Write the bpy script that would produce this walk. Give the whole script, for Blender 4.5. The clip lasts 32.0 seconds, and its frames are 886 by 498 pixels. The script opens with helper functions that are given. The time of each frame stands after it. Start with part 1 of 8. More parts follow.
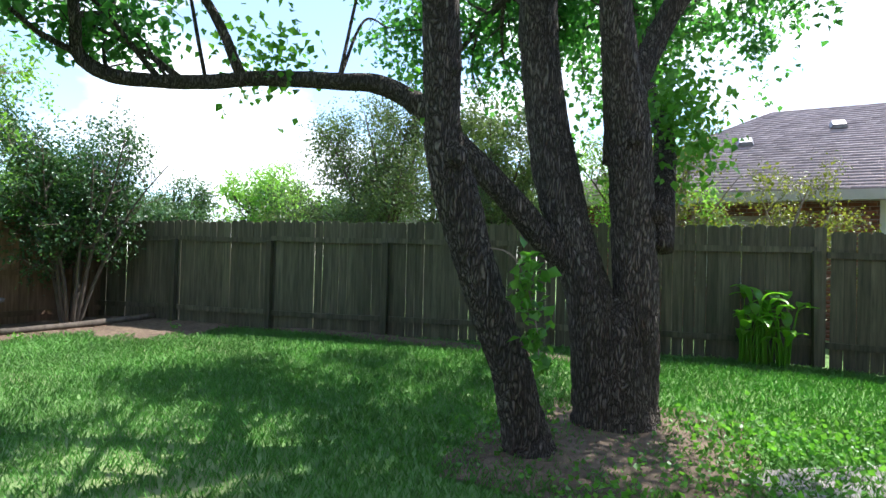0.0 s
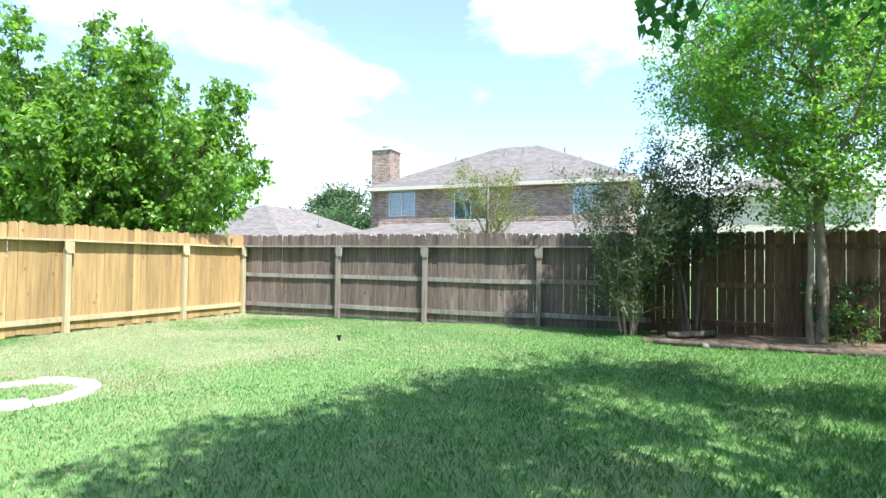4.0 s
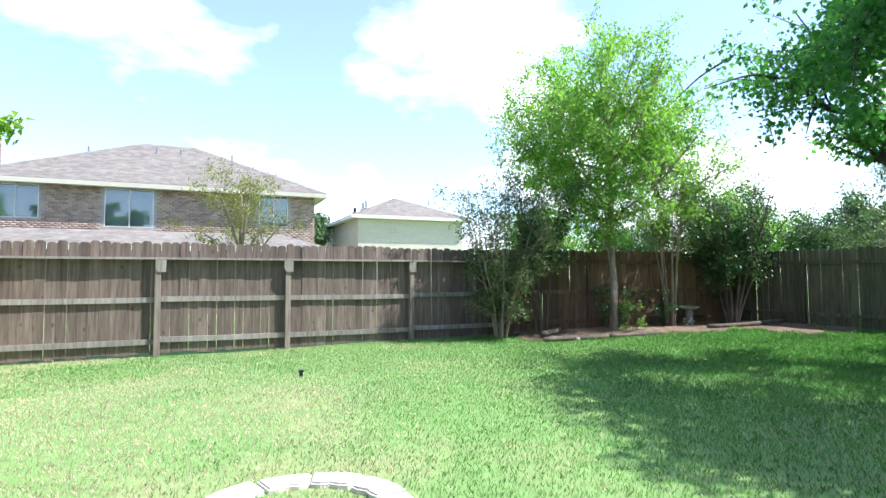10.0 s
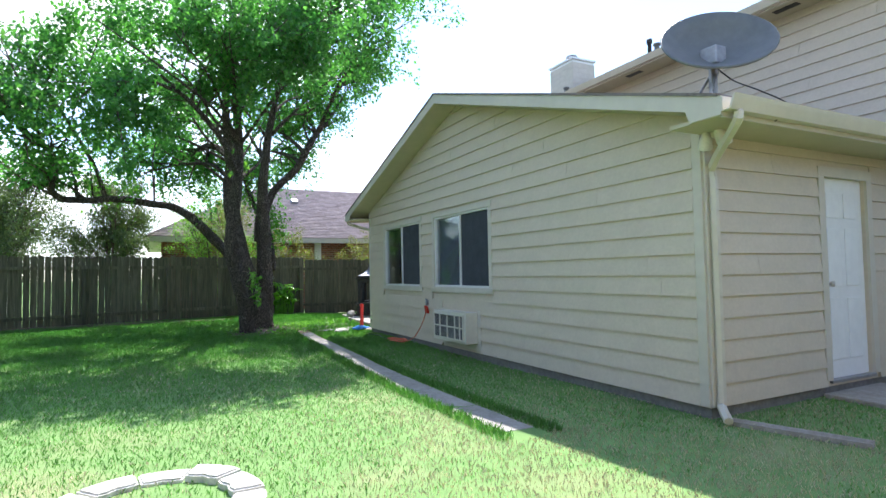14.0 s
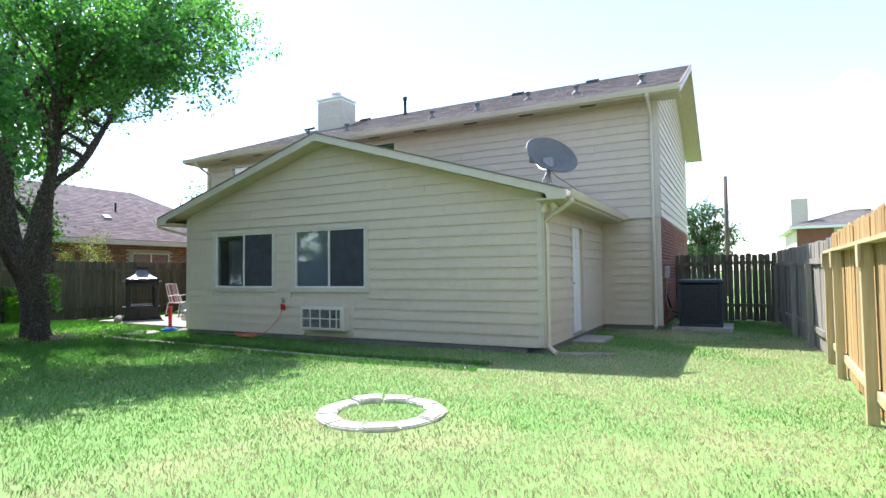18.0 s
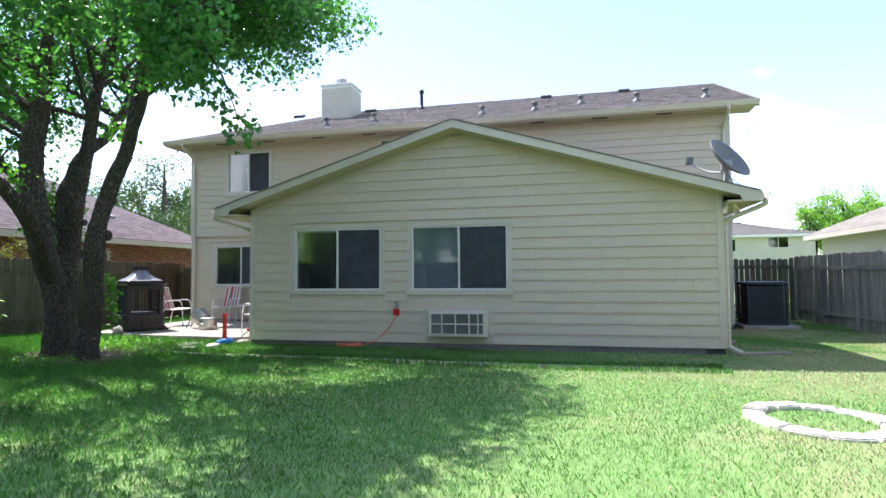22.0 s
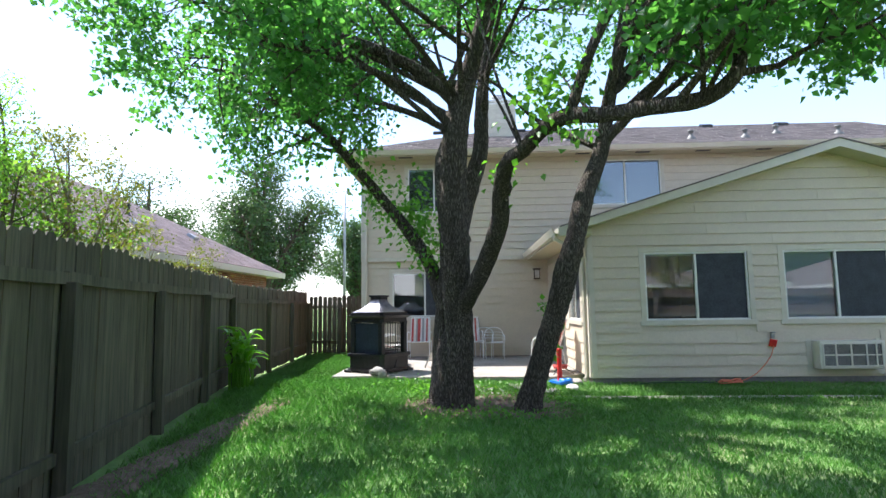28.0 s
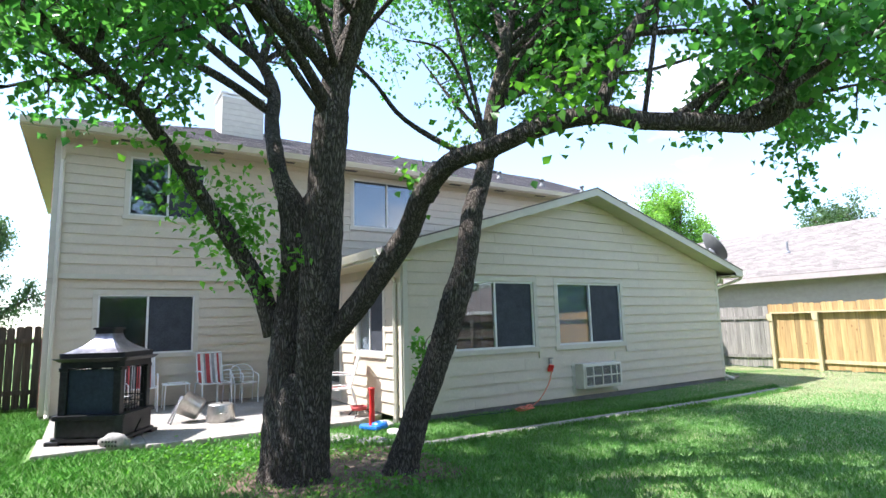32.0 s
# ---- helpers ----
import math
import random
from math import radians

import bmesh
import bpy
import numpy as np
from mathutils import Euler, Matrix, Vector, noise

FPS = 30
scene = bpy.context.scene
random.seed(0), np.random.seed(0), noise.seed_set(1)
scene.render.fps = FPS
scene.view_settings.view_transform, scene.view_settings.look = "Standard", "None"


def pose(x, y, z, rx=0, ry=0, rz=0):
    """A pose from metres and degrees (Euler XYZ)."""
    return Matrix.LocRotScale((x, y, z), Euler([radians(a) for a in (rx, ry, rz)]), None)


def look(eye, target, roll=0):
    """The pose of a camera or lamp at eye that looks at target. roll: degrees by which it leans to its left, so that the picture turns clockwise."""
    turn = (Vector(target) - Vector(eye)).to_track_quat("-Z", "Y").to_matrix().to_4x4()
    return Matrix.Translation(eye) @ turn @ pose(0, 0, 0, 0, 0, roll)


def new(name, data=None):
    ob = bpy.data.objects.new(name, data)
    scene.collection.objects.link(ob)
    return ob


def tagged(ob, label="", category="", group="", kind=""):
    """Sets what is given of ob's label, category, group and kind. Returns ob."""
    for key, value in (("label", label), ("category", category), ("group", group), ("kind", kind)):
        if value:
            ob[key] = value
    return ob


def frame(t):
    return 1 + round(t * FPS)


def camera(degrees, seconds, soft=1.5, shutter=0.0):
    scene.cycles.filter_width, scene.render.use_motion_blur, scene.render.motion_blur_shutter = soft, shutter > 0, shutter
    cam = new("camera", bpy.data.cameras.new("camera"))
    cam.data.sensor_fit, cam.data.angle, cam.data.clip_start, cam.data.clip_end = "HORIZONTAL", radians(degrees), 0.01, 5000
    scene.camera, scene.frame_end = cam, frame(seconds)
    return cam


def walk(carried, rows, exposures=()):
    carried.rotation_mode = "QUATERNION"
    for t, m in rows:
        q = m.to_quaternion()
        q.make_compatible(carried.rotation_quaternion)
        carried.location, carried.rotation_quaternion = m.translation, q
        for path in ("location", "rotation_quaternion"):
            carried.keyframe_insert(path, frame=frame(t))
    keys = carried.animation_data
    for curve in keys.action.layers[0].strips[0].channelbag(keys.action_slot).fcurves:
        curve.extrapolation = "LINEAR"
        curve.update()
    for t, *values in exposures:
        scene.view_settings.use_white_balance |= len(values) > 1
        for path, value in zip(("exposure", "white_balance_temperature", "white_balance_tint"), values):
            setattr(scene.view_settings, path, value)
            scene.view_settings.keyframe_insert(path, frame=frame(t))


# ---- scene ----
cam = camera(77.33, 32.0)


def seen_from(x, y, z, yaw, pitch, roll):
    turn = Matrix.Rotation(radians(yaw), 4, 'Z') @ Matrix.Rotation(radians(90 + pitch), 4, 'X') @ Matrix.Rotation(radians(roll), 4, 'Z')
    return Matrix.Translation((x, y, z)) @ turn


PATH = [
    (0, seen_from(-1.232, 0.948, 1.334, 27.15, 1.01, 1.51)),
    (0.5, seen_from(-1.145, 0.972, 1.306, 40.36, 1.08, 1.43)),
    (1, seen_from(-1.067, 0.989, 1.283, 54.41, 1.16, 1.40)),
    (1.5, seen_from(-0.986, 0.972, 1.259, 65.18, 1.24, 1.33)),
    (2, seen_from(-0.926, 0.960, 1.248, 74.56, 1.44, 1.14)),
    (2.5, seen_from(-0.938, 0.928, 1.251, 82.73, 1.56, 0.97)),
    (3, seen_from(-0.924, 0.846, 1.260, 90.96, 1.53, 0.82)),
    (3.5, seen_from(-0.898, 0.706, 1.271, 100.35, 1.41, 0.75)),
    (4, seen_from(-0.862, 0.513, 1.282, 111.73, 1.30, 0.67)),
    (4.5, seen_from(-0.821, 0.297, 1.289, 122.90, 1.20, 0.54)),
    (6.5, seen_from(-1.470, -1.379, 1.174, 147.19, 2.03, 0.25)),
    (7, seen_from(-1.570, -1.922, 1.187, 140.74, 2.35, 0.32)),
    (7.5, seen_from(-1.624, -2.496, 1.195, 129.59, 2.54, 0.33)),
    (8, seen_from(-1.589, -3.088, 1.201, 118.20, 2.74, 0.31)),
    (8.5, seen_from(-1.515, -3.667, 1.208, 103.18, 2.89, 0.20)),
    (9, seen_from(-1.394, -4.266, 1.219, 88.71, 2.98, 0.00)),
    (9.5, seen_from(-1.277, -4.883, 1.235, 80.85, 3.07, -0.13)),
    (10, seen_from(-1.247, -5.492, 1.245, 66.37, 3.03, -0.27)),
    (10.5, seen_from(-1.327, -6.044, 1.255, 51.33, 3.10, -0.40)),
    (11, seen_from(-1.537, -6.490, 1.260, 37.64, 3.11, -0.48)),
    (11.5, seen_from(-1.837, -6.898, 1.259, 25.00, 3.09, -0.58)),
    (12, seen_from(-2.209, -7.289, 1.257, 14.94, 3.02, -0.70)),
    (12.5, seen_from(-2.643, -7.659, 1.261, 5.24, 3.01, -0.72)),
    (13, seen_from(-3.116, -8.014, 1.259, -6.53, 2.81, -0.80)),
    (13.5, seen_from(-3.607, -8.328, 1.274, -17.02, 2.70, -0.84)),
    (14, seen_from(-4.157, -8.496, 1.288, -26.89, 2.50, -1.04)),
    (14.5, seen_from(-4.736, -8.585, 1.308, -34.36, 2.30, -1.29)),
    (16.5, seen_from(-7.138, -8.568, 1.292, -48.57, 2.61, -1.08)),
    (17, seen_from(-7.655, -8.474, 1.305, -52.08, 2.58, -0.95)),
    (17.5, seen_from(-8.173, -8.311, 1.322, -56.40, 2.50, -0.80)),
    (18, seen_from(-8.663, -8.020, 1.344, -62.20, 2.40, -0.65)),
    (18.5, seen_from(-9.092, -7.591, 1.365, -67.57, 2.34, -0.55)),
    (19, seen_from(-9.409, -7.030, 1.380, -69.99, 2.34, -0.48)),
    (19.5, seen_from(-9.638, -6.398, 1.379, -71.44, 2.40, -0.45)),
    (20, seen_from(-9.787, -5.733, 1.368, -72.68, 2.50, -0.43)),
    (20.5, seen_from(-9.876, -5.050, 1.352, -74.59, 2.56, -0.42)),
    (21, seen_from(-9.898, -4.331, 1.339, -75.74, 2.58, -0.43)),
    (21.5, seen_from(-9.875, -3.617, 1.330, -76.35, 2.66, -0.44)),
    (22, seen_from(-9.810, -2.873, 1.323, -76.92, 2.75, -0.46)),
    (22.5, seen_from(-9.742, -2.112, 1.316, -77.39, 2.90, -0.54)),
    (23, seen_from(-9.691, -1.371, 1.311, -77.55, 3.15, -0.62)),
    (23.5, seen_from(-9.671, -0.647, 1.304, -77.87, 3.35, -0.75)),
    (24, seen_from(-9.656, 0.075, 1.298, -78.14, 3.58, -0.85)),
    (24.5, seen_from(-9.663, 0.777, 1.295, -78.26, 3.82, -0.92)),
    (25, seen_from(-9.686, 1.445, 1.293, -78.23, 4.01, -0.98)),
    (25.5, seen_from(-9.724, 2.080, 1.307, -77.77, 4.54, -0.95)),
    (26, seen_from(-9.782, 2.700, 1.330, -77.52, 5.22, -0.91)),
    (26.5, seen_from(-9.853, 3.322, 1.340, -77.81, 5.62, -0.95)),
    (28.5, seen_from(-9.462, 6.018, 1.372, -93.55, 5.65, -0.91)),
    (29, seen_from(-9.132, 6.430, 1.391, -99.72, 5.43, -1.10)),
    (29.5, seen_from(-8.785, 6.806, 1.411, -105.68, 5.26, -1.27)),
    (30, seen_from(-8.429, 7.134, 1.429, -110.63, 5.12, -1.40)),
    (30.5, seen_from(-8.116, 7.358, 1.443, -115.78, 4.97, -1.47)),
    (31, seen_from(-7.866, 7.467, 1.449, -121.18, 4.87, -1.50)),
    (31.5, seen_from(-7.721, 7.484, 1.461, -122.65, 5.46, -1.53)),
    (32, seen_from(-7.679, 7.465, 1.514, -122.77, 7.71, -1.56)),
]
EXPOSURES = [(0, 1.24, 6050, 10), (2, 1.22, 6000, 9), (4, 1.27, 5950, 9), (6.5, 1.35, 5900, 12), (9, 1.3, 5950, 11), (12, 1.17, 6100, 9), (14, 1.34, 6050, 12), (17, 1.36, 6150, 12), (19, 1.34, 6200, 12), (23, 1.3, 6200, 13), (26, 1.36, 6200, 13), (29, 1.45, 6150, 13), (32, 1.53, 6000, 14)]
walk(cam, PATH, EXPOSURES)

# ---- world, sun ----
SUN_AZ, SUN_EL = radians(60), radians(56.5)   # from +x towards +y, height above the horizon
world = bpy.data.worlds.new("sky")
scene.world = world
world.use_nodes = True
wn = world.node_tree.nodes
wl = world.node_tree.links
wn.clear()
w_out = wn.new("ShaderNodeOutputWorld")
w_mix = wn.new("ShaderNodeMixShader")
w_sky = wn.new("ShaderNodeTexSky")
w_sky.sky_type = "NISHITA"
w_sky.sun_disc = False
w_sky.sun_elevation = SUN_EL
w_sky.sun_rotation = radians(90) - SUN_AZ
w_sky.altitude = 20
w_sky.dust_density = 0.25
w_sky.ozone_density = 2.0
w_bg = wn.new("ShaderNodeBackground")
w_bg.inputs["Strength"].default_value = 0.15
w_cl = wn.new("ShaderNodeBackground")
w_cl.inputs["Color"].default_value = (1.0, 1.0, 1.0, 1)
w_cl.inputs["Strength"].default_value = 1.0
w_tc = wn.new("ShaderNodeTexCoord")
w_map = wn.new("ShaderNodeMapping")
w_map.inputs["Scale"].default_value = (1.0, 1.0, 2.3)
w_map.inputs["Location"].default_value = (0.35, 1.2, 0.1)
w_no = wn.new("ShaderNodeTexNoise")
w_no.inputs["Scale"].default_value = 2.1
w_no.inputs["Detail"].default_value = 9
w_no.inputs["Roughness"].default_value = 0.52
w_ramp = wn.new("ShaderNodeValToRGB")
w_ramp.color_ramp.elements[0].position = 0.50
w_ramp.color_ramp.elements[0].color = (0.08, 0.08, 0.08, 1)
w_ramp.color_ramp.elements[1].position = 0.63
w_ramp.color_ramp.elements[1].color = (0.92, 0.92, 0.92, 1)
wl.new(w_tc.outputs["Generated"], w_map.inputs["Vector"])
wl.new(w_map.outputs["Vector"], w_no.inputs["Vector"])
w_sep = wn.new("ShaderNodeSeparateXYZ")
w_low = wn.new("ShaderNodeMapRange")       # clouds bank up towards the horizon
w_low.inputs["From Min"].default_value, w_low.inputs["From Max"].default_value = 0.05, 0.55
w_low.inputs["To Min"].default_value, w_low.inputs["To Max"].default_value = 0.062, -0.06
w_add = wn.new("ShaderNodeMath")
w_add.operation = "ADD"
wl.new(w_tc.outputs["Generated"], w_sep.inputs[0])
wl.new(w_sep.outputs["Z"], w_low.inputs["Value"])
wl.new(w_no.outputs["Fac"], w_add.inputs[0])
wl.new(w_low.outputs[0], w_add.inputs[1])
wl.new(w_add.outputs[0], w_ramp.inputs["Fac"])
wl.new(w_ramp.outputs["Color"], w_mix.inputs["Fac"])
wl.new(w_sky.outputs["Color"], w_bg.inputs["Color"])
wl.new(w_bg.outputs["Background"], w_mix.inputs[1])
wl.new(w_cl.outputs["Background"], w_mix.inputs[2])
wl.new(w_mix.outputs["Shader"], w_out.inputs["Surface"])

sun_dir = Vector((math.cos(SUN_EL) * math.cos(SUN_AZ), math.cos(SUN_EL) * math.sin(SUN_AZ), math.sin(SUN_EL)))
sun_data = bpy.data.lights.new("sun", "SUN")
sun_data.energy = 4.5
sun_data.angle = radians(0.55)
sun_data.color = (1.0, 0.95, 0.87)
sun = new("sun", sun_data)
sun.matrix_world = look(sun_dir * 60, (0, 0, 0))

# ---- materials ----
def mk(name, c1, c2, scale=8.0, rough=0.7, bump=0.2, metal=0.0, stretch=(1, 1, 1), big=0.35, vary=0.0,
       island=False, stain=None, stain_amt=0.0, dist=0.01, spec=0.5, coat=0.0):
    """A surface of two tones at a fine grain, with slow unevenness, optional stains and a tone of its own for each piece."""
    m = bpy.data.materials.new(name)
    m.use_nodes = True
    n, l = m.node_tree.nodes, m.node_tree.links
    b = n["Principled BSDF"]
    tc = n.new("ShaderNodeTexCoord")
    info = n.new("ShaderNodeObjectInfo")
    shift = n.new("ShaderNodeVectorMath")
    shift.operation = "MULTIPLY_ADD"
    shift.inputs[1].default_value = (37, 53, 71)
    l.new(info.outputs["Random"], shift.inputs[0])
    l.new(tc.outputs["Object"], shift.inputs[2])
    mp = n.new("ShaderNodeMapping")
    mp.inputs["Scale"].default_value = stretch
    l.new(shift.outputs[0], mp.inputs["Vector"])
    fine = n.new("ShaderNodeTexNoise")
    fine.inputs["Scale"].default_value = scale
    fine.inputs["Detail"].default_value = 7
    fine.inputs["Roughness"].default_value = 0.62
    l.new(mp.outputs[0], fine.inputs["Vector"])
    ramp = n.new("ShaderNodeValToRGB")
    ramp.color_ramp.elements[0].position = 0.32
    ramp.color_ramp.elements[1].position = 0.68
    ramp.color_ramp.elements[0].color = (*c1, 1)
    ramp.color_ramp.elements[1].color = (*c2, 1)
    l.new(fine.outputs["Fac"], ramp.inputs["Fac"])
    slow = n.new("ShaderNodeTexNoise")
    slow.inputs["Scale"].default_value = scale * 0.12
    slow.inputs["Detail"].default_value = 4
    l.new(mp.outputs[0], slow.inputs["Vector"])
    hsv = n.new("ShaderNodeHueSaturation")
    l.new(ramp.outputs["Color"], hsv.inputs["Color"])
    val = n.new("ShaderNodeMapRange")
    val.inputs["From Min"].default_value, val.inputs["From Max"].default_value = 0.3, 0.7
    val.inputs["To Min"].default_value, val.inputs["To Max"].default_value = 1 - big * 0.5, 1 + big * 0.5
    l.new(slow.outputs["Fac"], val.inputs["Value"])
    last = val.outputs[0]
    if vary:
        pr = n.new("ShaderNodeMapRange")
        pr.inputs["To Min"].default_value, pr.inputs["To Max"].default_value = 1 - vary, 1 + vary
        if island:
            geo = n.new("ShaderNodeNewGeometry")
            l.new(geo.outputs["Random Per Island"], pr.inputs["Value"])
        else:
            l.new(info.outputs["Random"], pr.inputs["Value"])
        mul = n.new("ShaderNodeMath")
        mul.operation = "MULTIPLY"
        l.new(last, mul.inputs[0])
        l.new(pr.outputs[0], mul.inputs[1])
        last = mul.outputs[0]
    l.new(last, hsv.inputs["Value"])
    col = hsv.outputs["Color"]
    if stain:
        st = n.new("ShaderNodeTexNoise")
        st.inputs["Scale"].default_value = scale * 0.3
        st.inputs["Detail"].default_value = 9
        st.inputs["Roughness"].default_value = 0.7
        l.new(mp.outputs[0], st.inputs["Vector"])
        sr = n.new("ShaderNodeMapRange")
        sr.inputs["From Min"].default_value, sr.inputs["From Max"].default_value = 0.5, 0.72
        sr.inputs["To Max"].default_value = stain_amt
        l.new(st.outputs["Fac"], sr.inputs["Value"])
        mx = n.new("ShaderNodeMix")
        mx.data_type = "RGBA"
        l.new(sr.outputs[0], mx.inputs["Factor"])
        l.new(col, mx.inputs["A"])
        mx.inputs["B"].default_value = (*stain, 1)
        col = mx.outputs["Result"]
    l.new(col, b.inputs["Base Color"])
    b.inputs["Metallic"].default_value = metal
    b.inputs["Specular IOR Level"].default_value = spec
    b.inputs["Coat Weight"].default_value = coat
    rr = n.new("ShaderNodeMapRange")
    rr.inputs["To Min"].default_value, rr.inputs["To Max"].default_value = max(rough - 0.12, 0.03), min(rough + 0.12, 1)
    l.new(fine.outputs["Fac"], rr.inputs["Value"])
    l.new(rr.outputs[0], b.inputs["Roughness"])
    if bump:
        bp = n.new("ShaderNodeBump")
        bp.inputs["Strength"].default_value = bump
        bp.inputs["Distance"].default_value = dist
        l.new(fine.outputs["Fac"], bp.inputs["Height"])
        l.new(bp.outputs[0], b.inputs["Normal"])
    return m


def leafy(name, dark, light, glow, vary=0.35, rough=0.45, through_amt=0.45):
    """Leaves and blades: each one a tone of its own, shining light through."""
    m = bpy.data.materials.new(name)
    m.use_nodes = True
    n, l = m.node_tree.nodes, m.node_tree.links
    b = n["Principled BSDF"]
    geo = n.new("ShaderNodeNewGeometry")
    ramp = n.new("ShaderNodeValToRGB")
    ramp.color_ramp.elements[0].color = (*dark, 1)
    ramp.color_ramp.elements[1].color = (*light, 1)
    l.new(geo.outputs["Random Per Island"], ramp.inputs["Fac"])
    tc = n.new("ShaderNodeTexCoord")
    no = n.new("ShaderNodeTexNoise")
    no.inputs["Scale"].default_value = 0.9
    no.inputs["Detail"].default_value = 3
    l.new(tc.outputs["Object"], no.inputs["Vector"])
    mr = n.new("ShaderNodeMapRange")
    mr.inputs["From Min"].default_value, mr.inputs["From Max"].default_value = 0.3, 0.7
    mr.inputs["To Min"].default_value, mr.inputs["To Max"].default_value = 1 - vary, 1 + vary
    l.new(no.outputs["Fac"], mr.inputs["Value"])
    hsv = n.new("ShaderNodeHueSaturation")
    l.new(ramp.outputs["Color"], hsv.inputs["Color"])
    l.new(mr.outputs[0], hsv.inputs["Value"])
    l.new(hsv.outputs["Color"], b.inputs["Base Color"])
    b.inputs["Roughness"].default_value = rough
    tr = n.new("ShaderNodeBsdfTranslucent")
    tint = n.new("ShaderNodeMix")
    tint.data_type = "RGBA"
    tint.blend_type = "MULTIPLY"
    tint.inputs["Factor"].default_value = 1.0
    l.new(hsv.outputs["Color"], tint.inputs["A"])
    tint.inputs["B"].default_value = (*glow, 1)
    l.new(tint.outputs["Result"], tr.inputs["Color"])
    mix = n.new("ShaderNodeMixShader")
    mix.inputs["Fac"].default_value = through_amt
    l.new(b.outputs[0], mix.inputs[1])
    l.new(tr.outputs[0], mix.inputs[2])
    l.new(mix.outputs[0], n["Material Output"].inputs["Surface"])
    return m


def glassy(name, tint=(0.02, 0.025, 0.03), rough=0.02):
    """Window glass: a clear pane with a mirror gloss, over whatever is behind it."""
    m = bpy.data.materials.new(name)
    m.use_nodes = True
    n, l = m.node_tree.nodes, m.node_tree.links
    n.remove(n["Principled BSDF"])
    tra = n.new("ShaderNodeBsdfTransparent")
    tra.inputs["Color"].default_value = (*tint, 1)
    glo = n.new("ShaderNodeBsdfGlossy")
    glo.inputs["Roughness"].default_value = rough
    lw = n.new("ShaderNodeLayerWeight")
    pw = n.new("ShaderNodeMath")
    pw.operation = "POWER"
    pw.inputs[1].default_value = 2.8
    fr = n.new("ShaderNodeMapRange")
    fr.inputs["To Min"].default_value, fr.inputs["To Max"].default_value = 0.14, 0.9
    l.new(lw.outputs["Facing"], pw.inputs[0])
    l.new(pw.outputs[0], fr.inputs["Value"])
    mix = n.new("ShaderNodeMixShader")
    l.new(fr.outputs[0], mix.inputs["Fac"])
    l.new(tra.outputs[0], mix.inputs[1])
    l.new(glo.outputs[0], mix.inputs[2])
    l.new(mix.outputs[0], n["Material Output"].inputs["Surface"])
    return m


def lawn_mat():
    m = mk("lawn_ground", (0.145, 0.245, 0.078), (0.19, 0.305, 0.11), 60, 0.95, 0.5, big=0.3, spec=0.1)
    n, l = m.node_tree.nodes, m.node_tree.links
    b = n["Principled BSDF"]
    src = b.inputs["Base Color"].links[0].from_socket
    tc = n.new("ShaderNodeTexCoord")
    dry = n.new("ShaderNodeTexNoise")
    dry.inputs["Scale"].default_value = 0.55
    dry.inputs["Detail"].default_value = 6
    dry.inputs["Roughness"].default_value = 0.65
    l.new(tc.outputs["Object"], dry.inputs["Vector"])
    mr = n.new("ShaderNodeMapRange")
    mr.inputs["From Min"].default_value, mr.inputs["From Max"].default_value = 0.50, 0.72
    mr.inputs["To Max"].default_value = 0.75
    l.new(dry.outputs["Fac"], mr.inputs["Value"])
    mx = n.new("ShaderNodeMix")
    mx.data_type = "RGBA"
    l.new(mr.outputs[0], mx.inputs["Factor"])
    l.new(src, mx.inputs["A"])
    mx.inputs["B"].default_value = (0.33, 0.31, 0.17, 1)
    l.new(mx.outputs["Result"], b.inputs["Base Color"])
    return m


M_LAWN = lawn_mat()
M_BLADE = leafy("grass_blade", (0.108, 0.255, 0.054), (0.188, 0.365, 0.102), (1.05, 1.32, 0.62), 0.18, 0.6, 0.55)
M_BLADE_DRY = leafy("dry_blade", (0.46, 0.42, 0.25), (0.62, 0.57, 0.38), (1.0, 0.98, 0.78), 0.15, 0.6, 0.35)
M_DIRT = mk("bare_earth", (0.10, 0.065, 0.042), (0.21, 0.15, 0.10), 14, 0.95, 0.8, big=0.5, stain=(0.05, 0.03, 0.02), stain_amt=0.6, dist=0.03)
M_MULCH = mk("dry_leaf_litter", (0.10, 0.05, 0.03), (0.30, 0.19, 0.12), 20, 0.9, 0.4, vary=0.45, island=True)
M_CONC = mk("concrete", (0.27, 0.245, 0.215), (0.40, 0.365, 0.325), 22, 0.9, 0.25, big=0.3, stain=(0.20, 0.17, 0.14), stain_amt=0.55, vary=0.07)
M_FOUND = mk("foundation", (0.13, 0.125, 0.12), (0.22, 0.21, 0.20), 18, 0.9, 0.3, big=0.3)
M_STONE = mk("white_block", (0.52, 0.49, 0.45), (0.70, 0.67, 0.62), 24, 0.85, 0.5, big=0.25, vary=0.12, stain=(0.30, 0.26, 0.22), stain_amt=0.5)
M_ROCK = mk("grey_rock", (0.17, 0.16, 0.15), (0.36, 0.34, 0.31), 12, 0.9, 0.6, big=0.5)
M_SIDING = mk("beige_siding", (0.525, 0.452, 0.352), (0.58, 0.502, 0.396), 5, 0.55, 0.06, stretch=(6, 0.5, 6), big=0.07, vary=0.018, stain=(0.42, 0.38, 0.31), stain_amt=0.25)
M_TRIM = mk("beige_trim", (0.52, 0.475, 0.395), (0.57, 0.525, 0.44), 6, 0.5, 0.05, big=0.08)
M_SOFFIT = mk("soffit", (0.44, 0.40, 0.27), (0.50, 0.45, 0.31), 6, 0.6, 0.05, big=0.08)
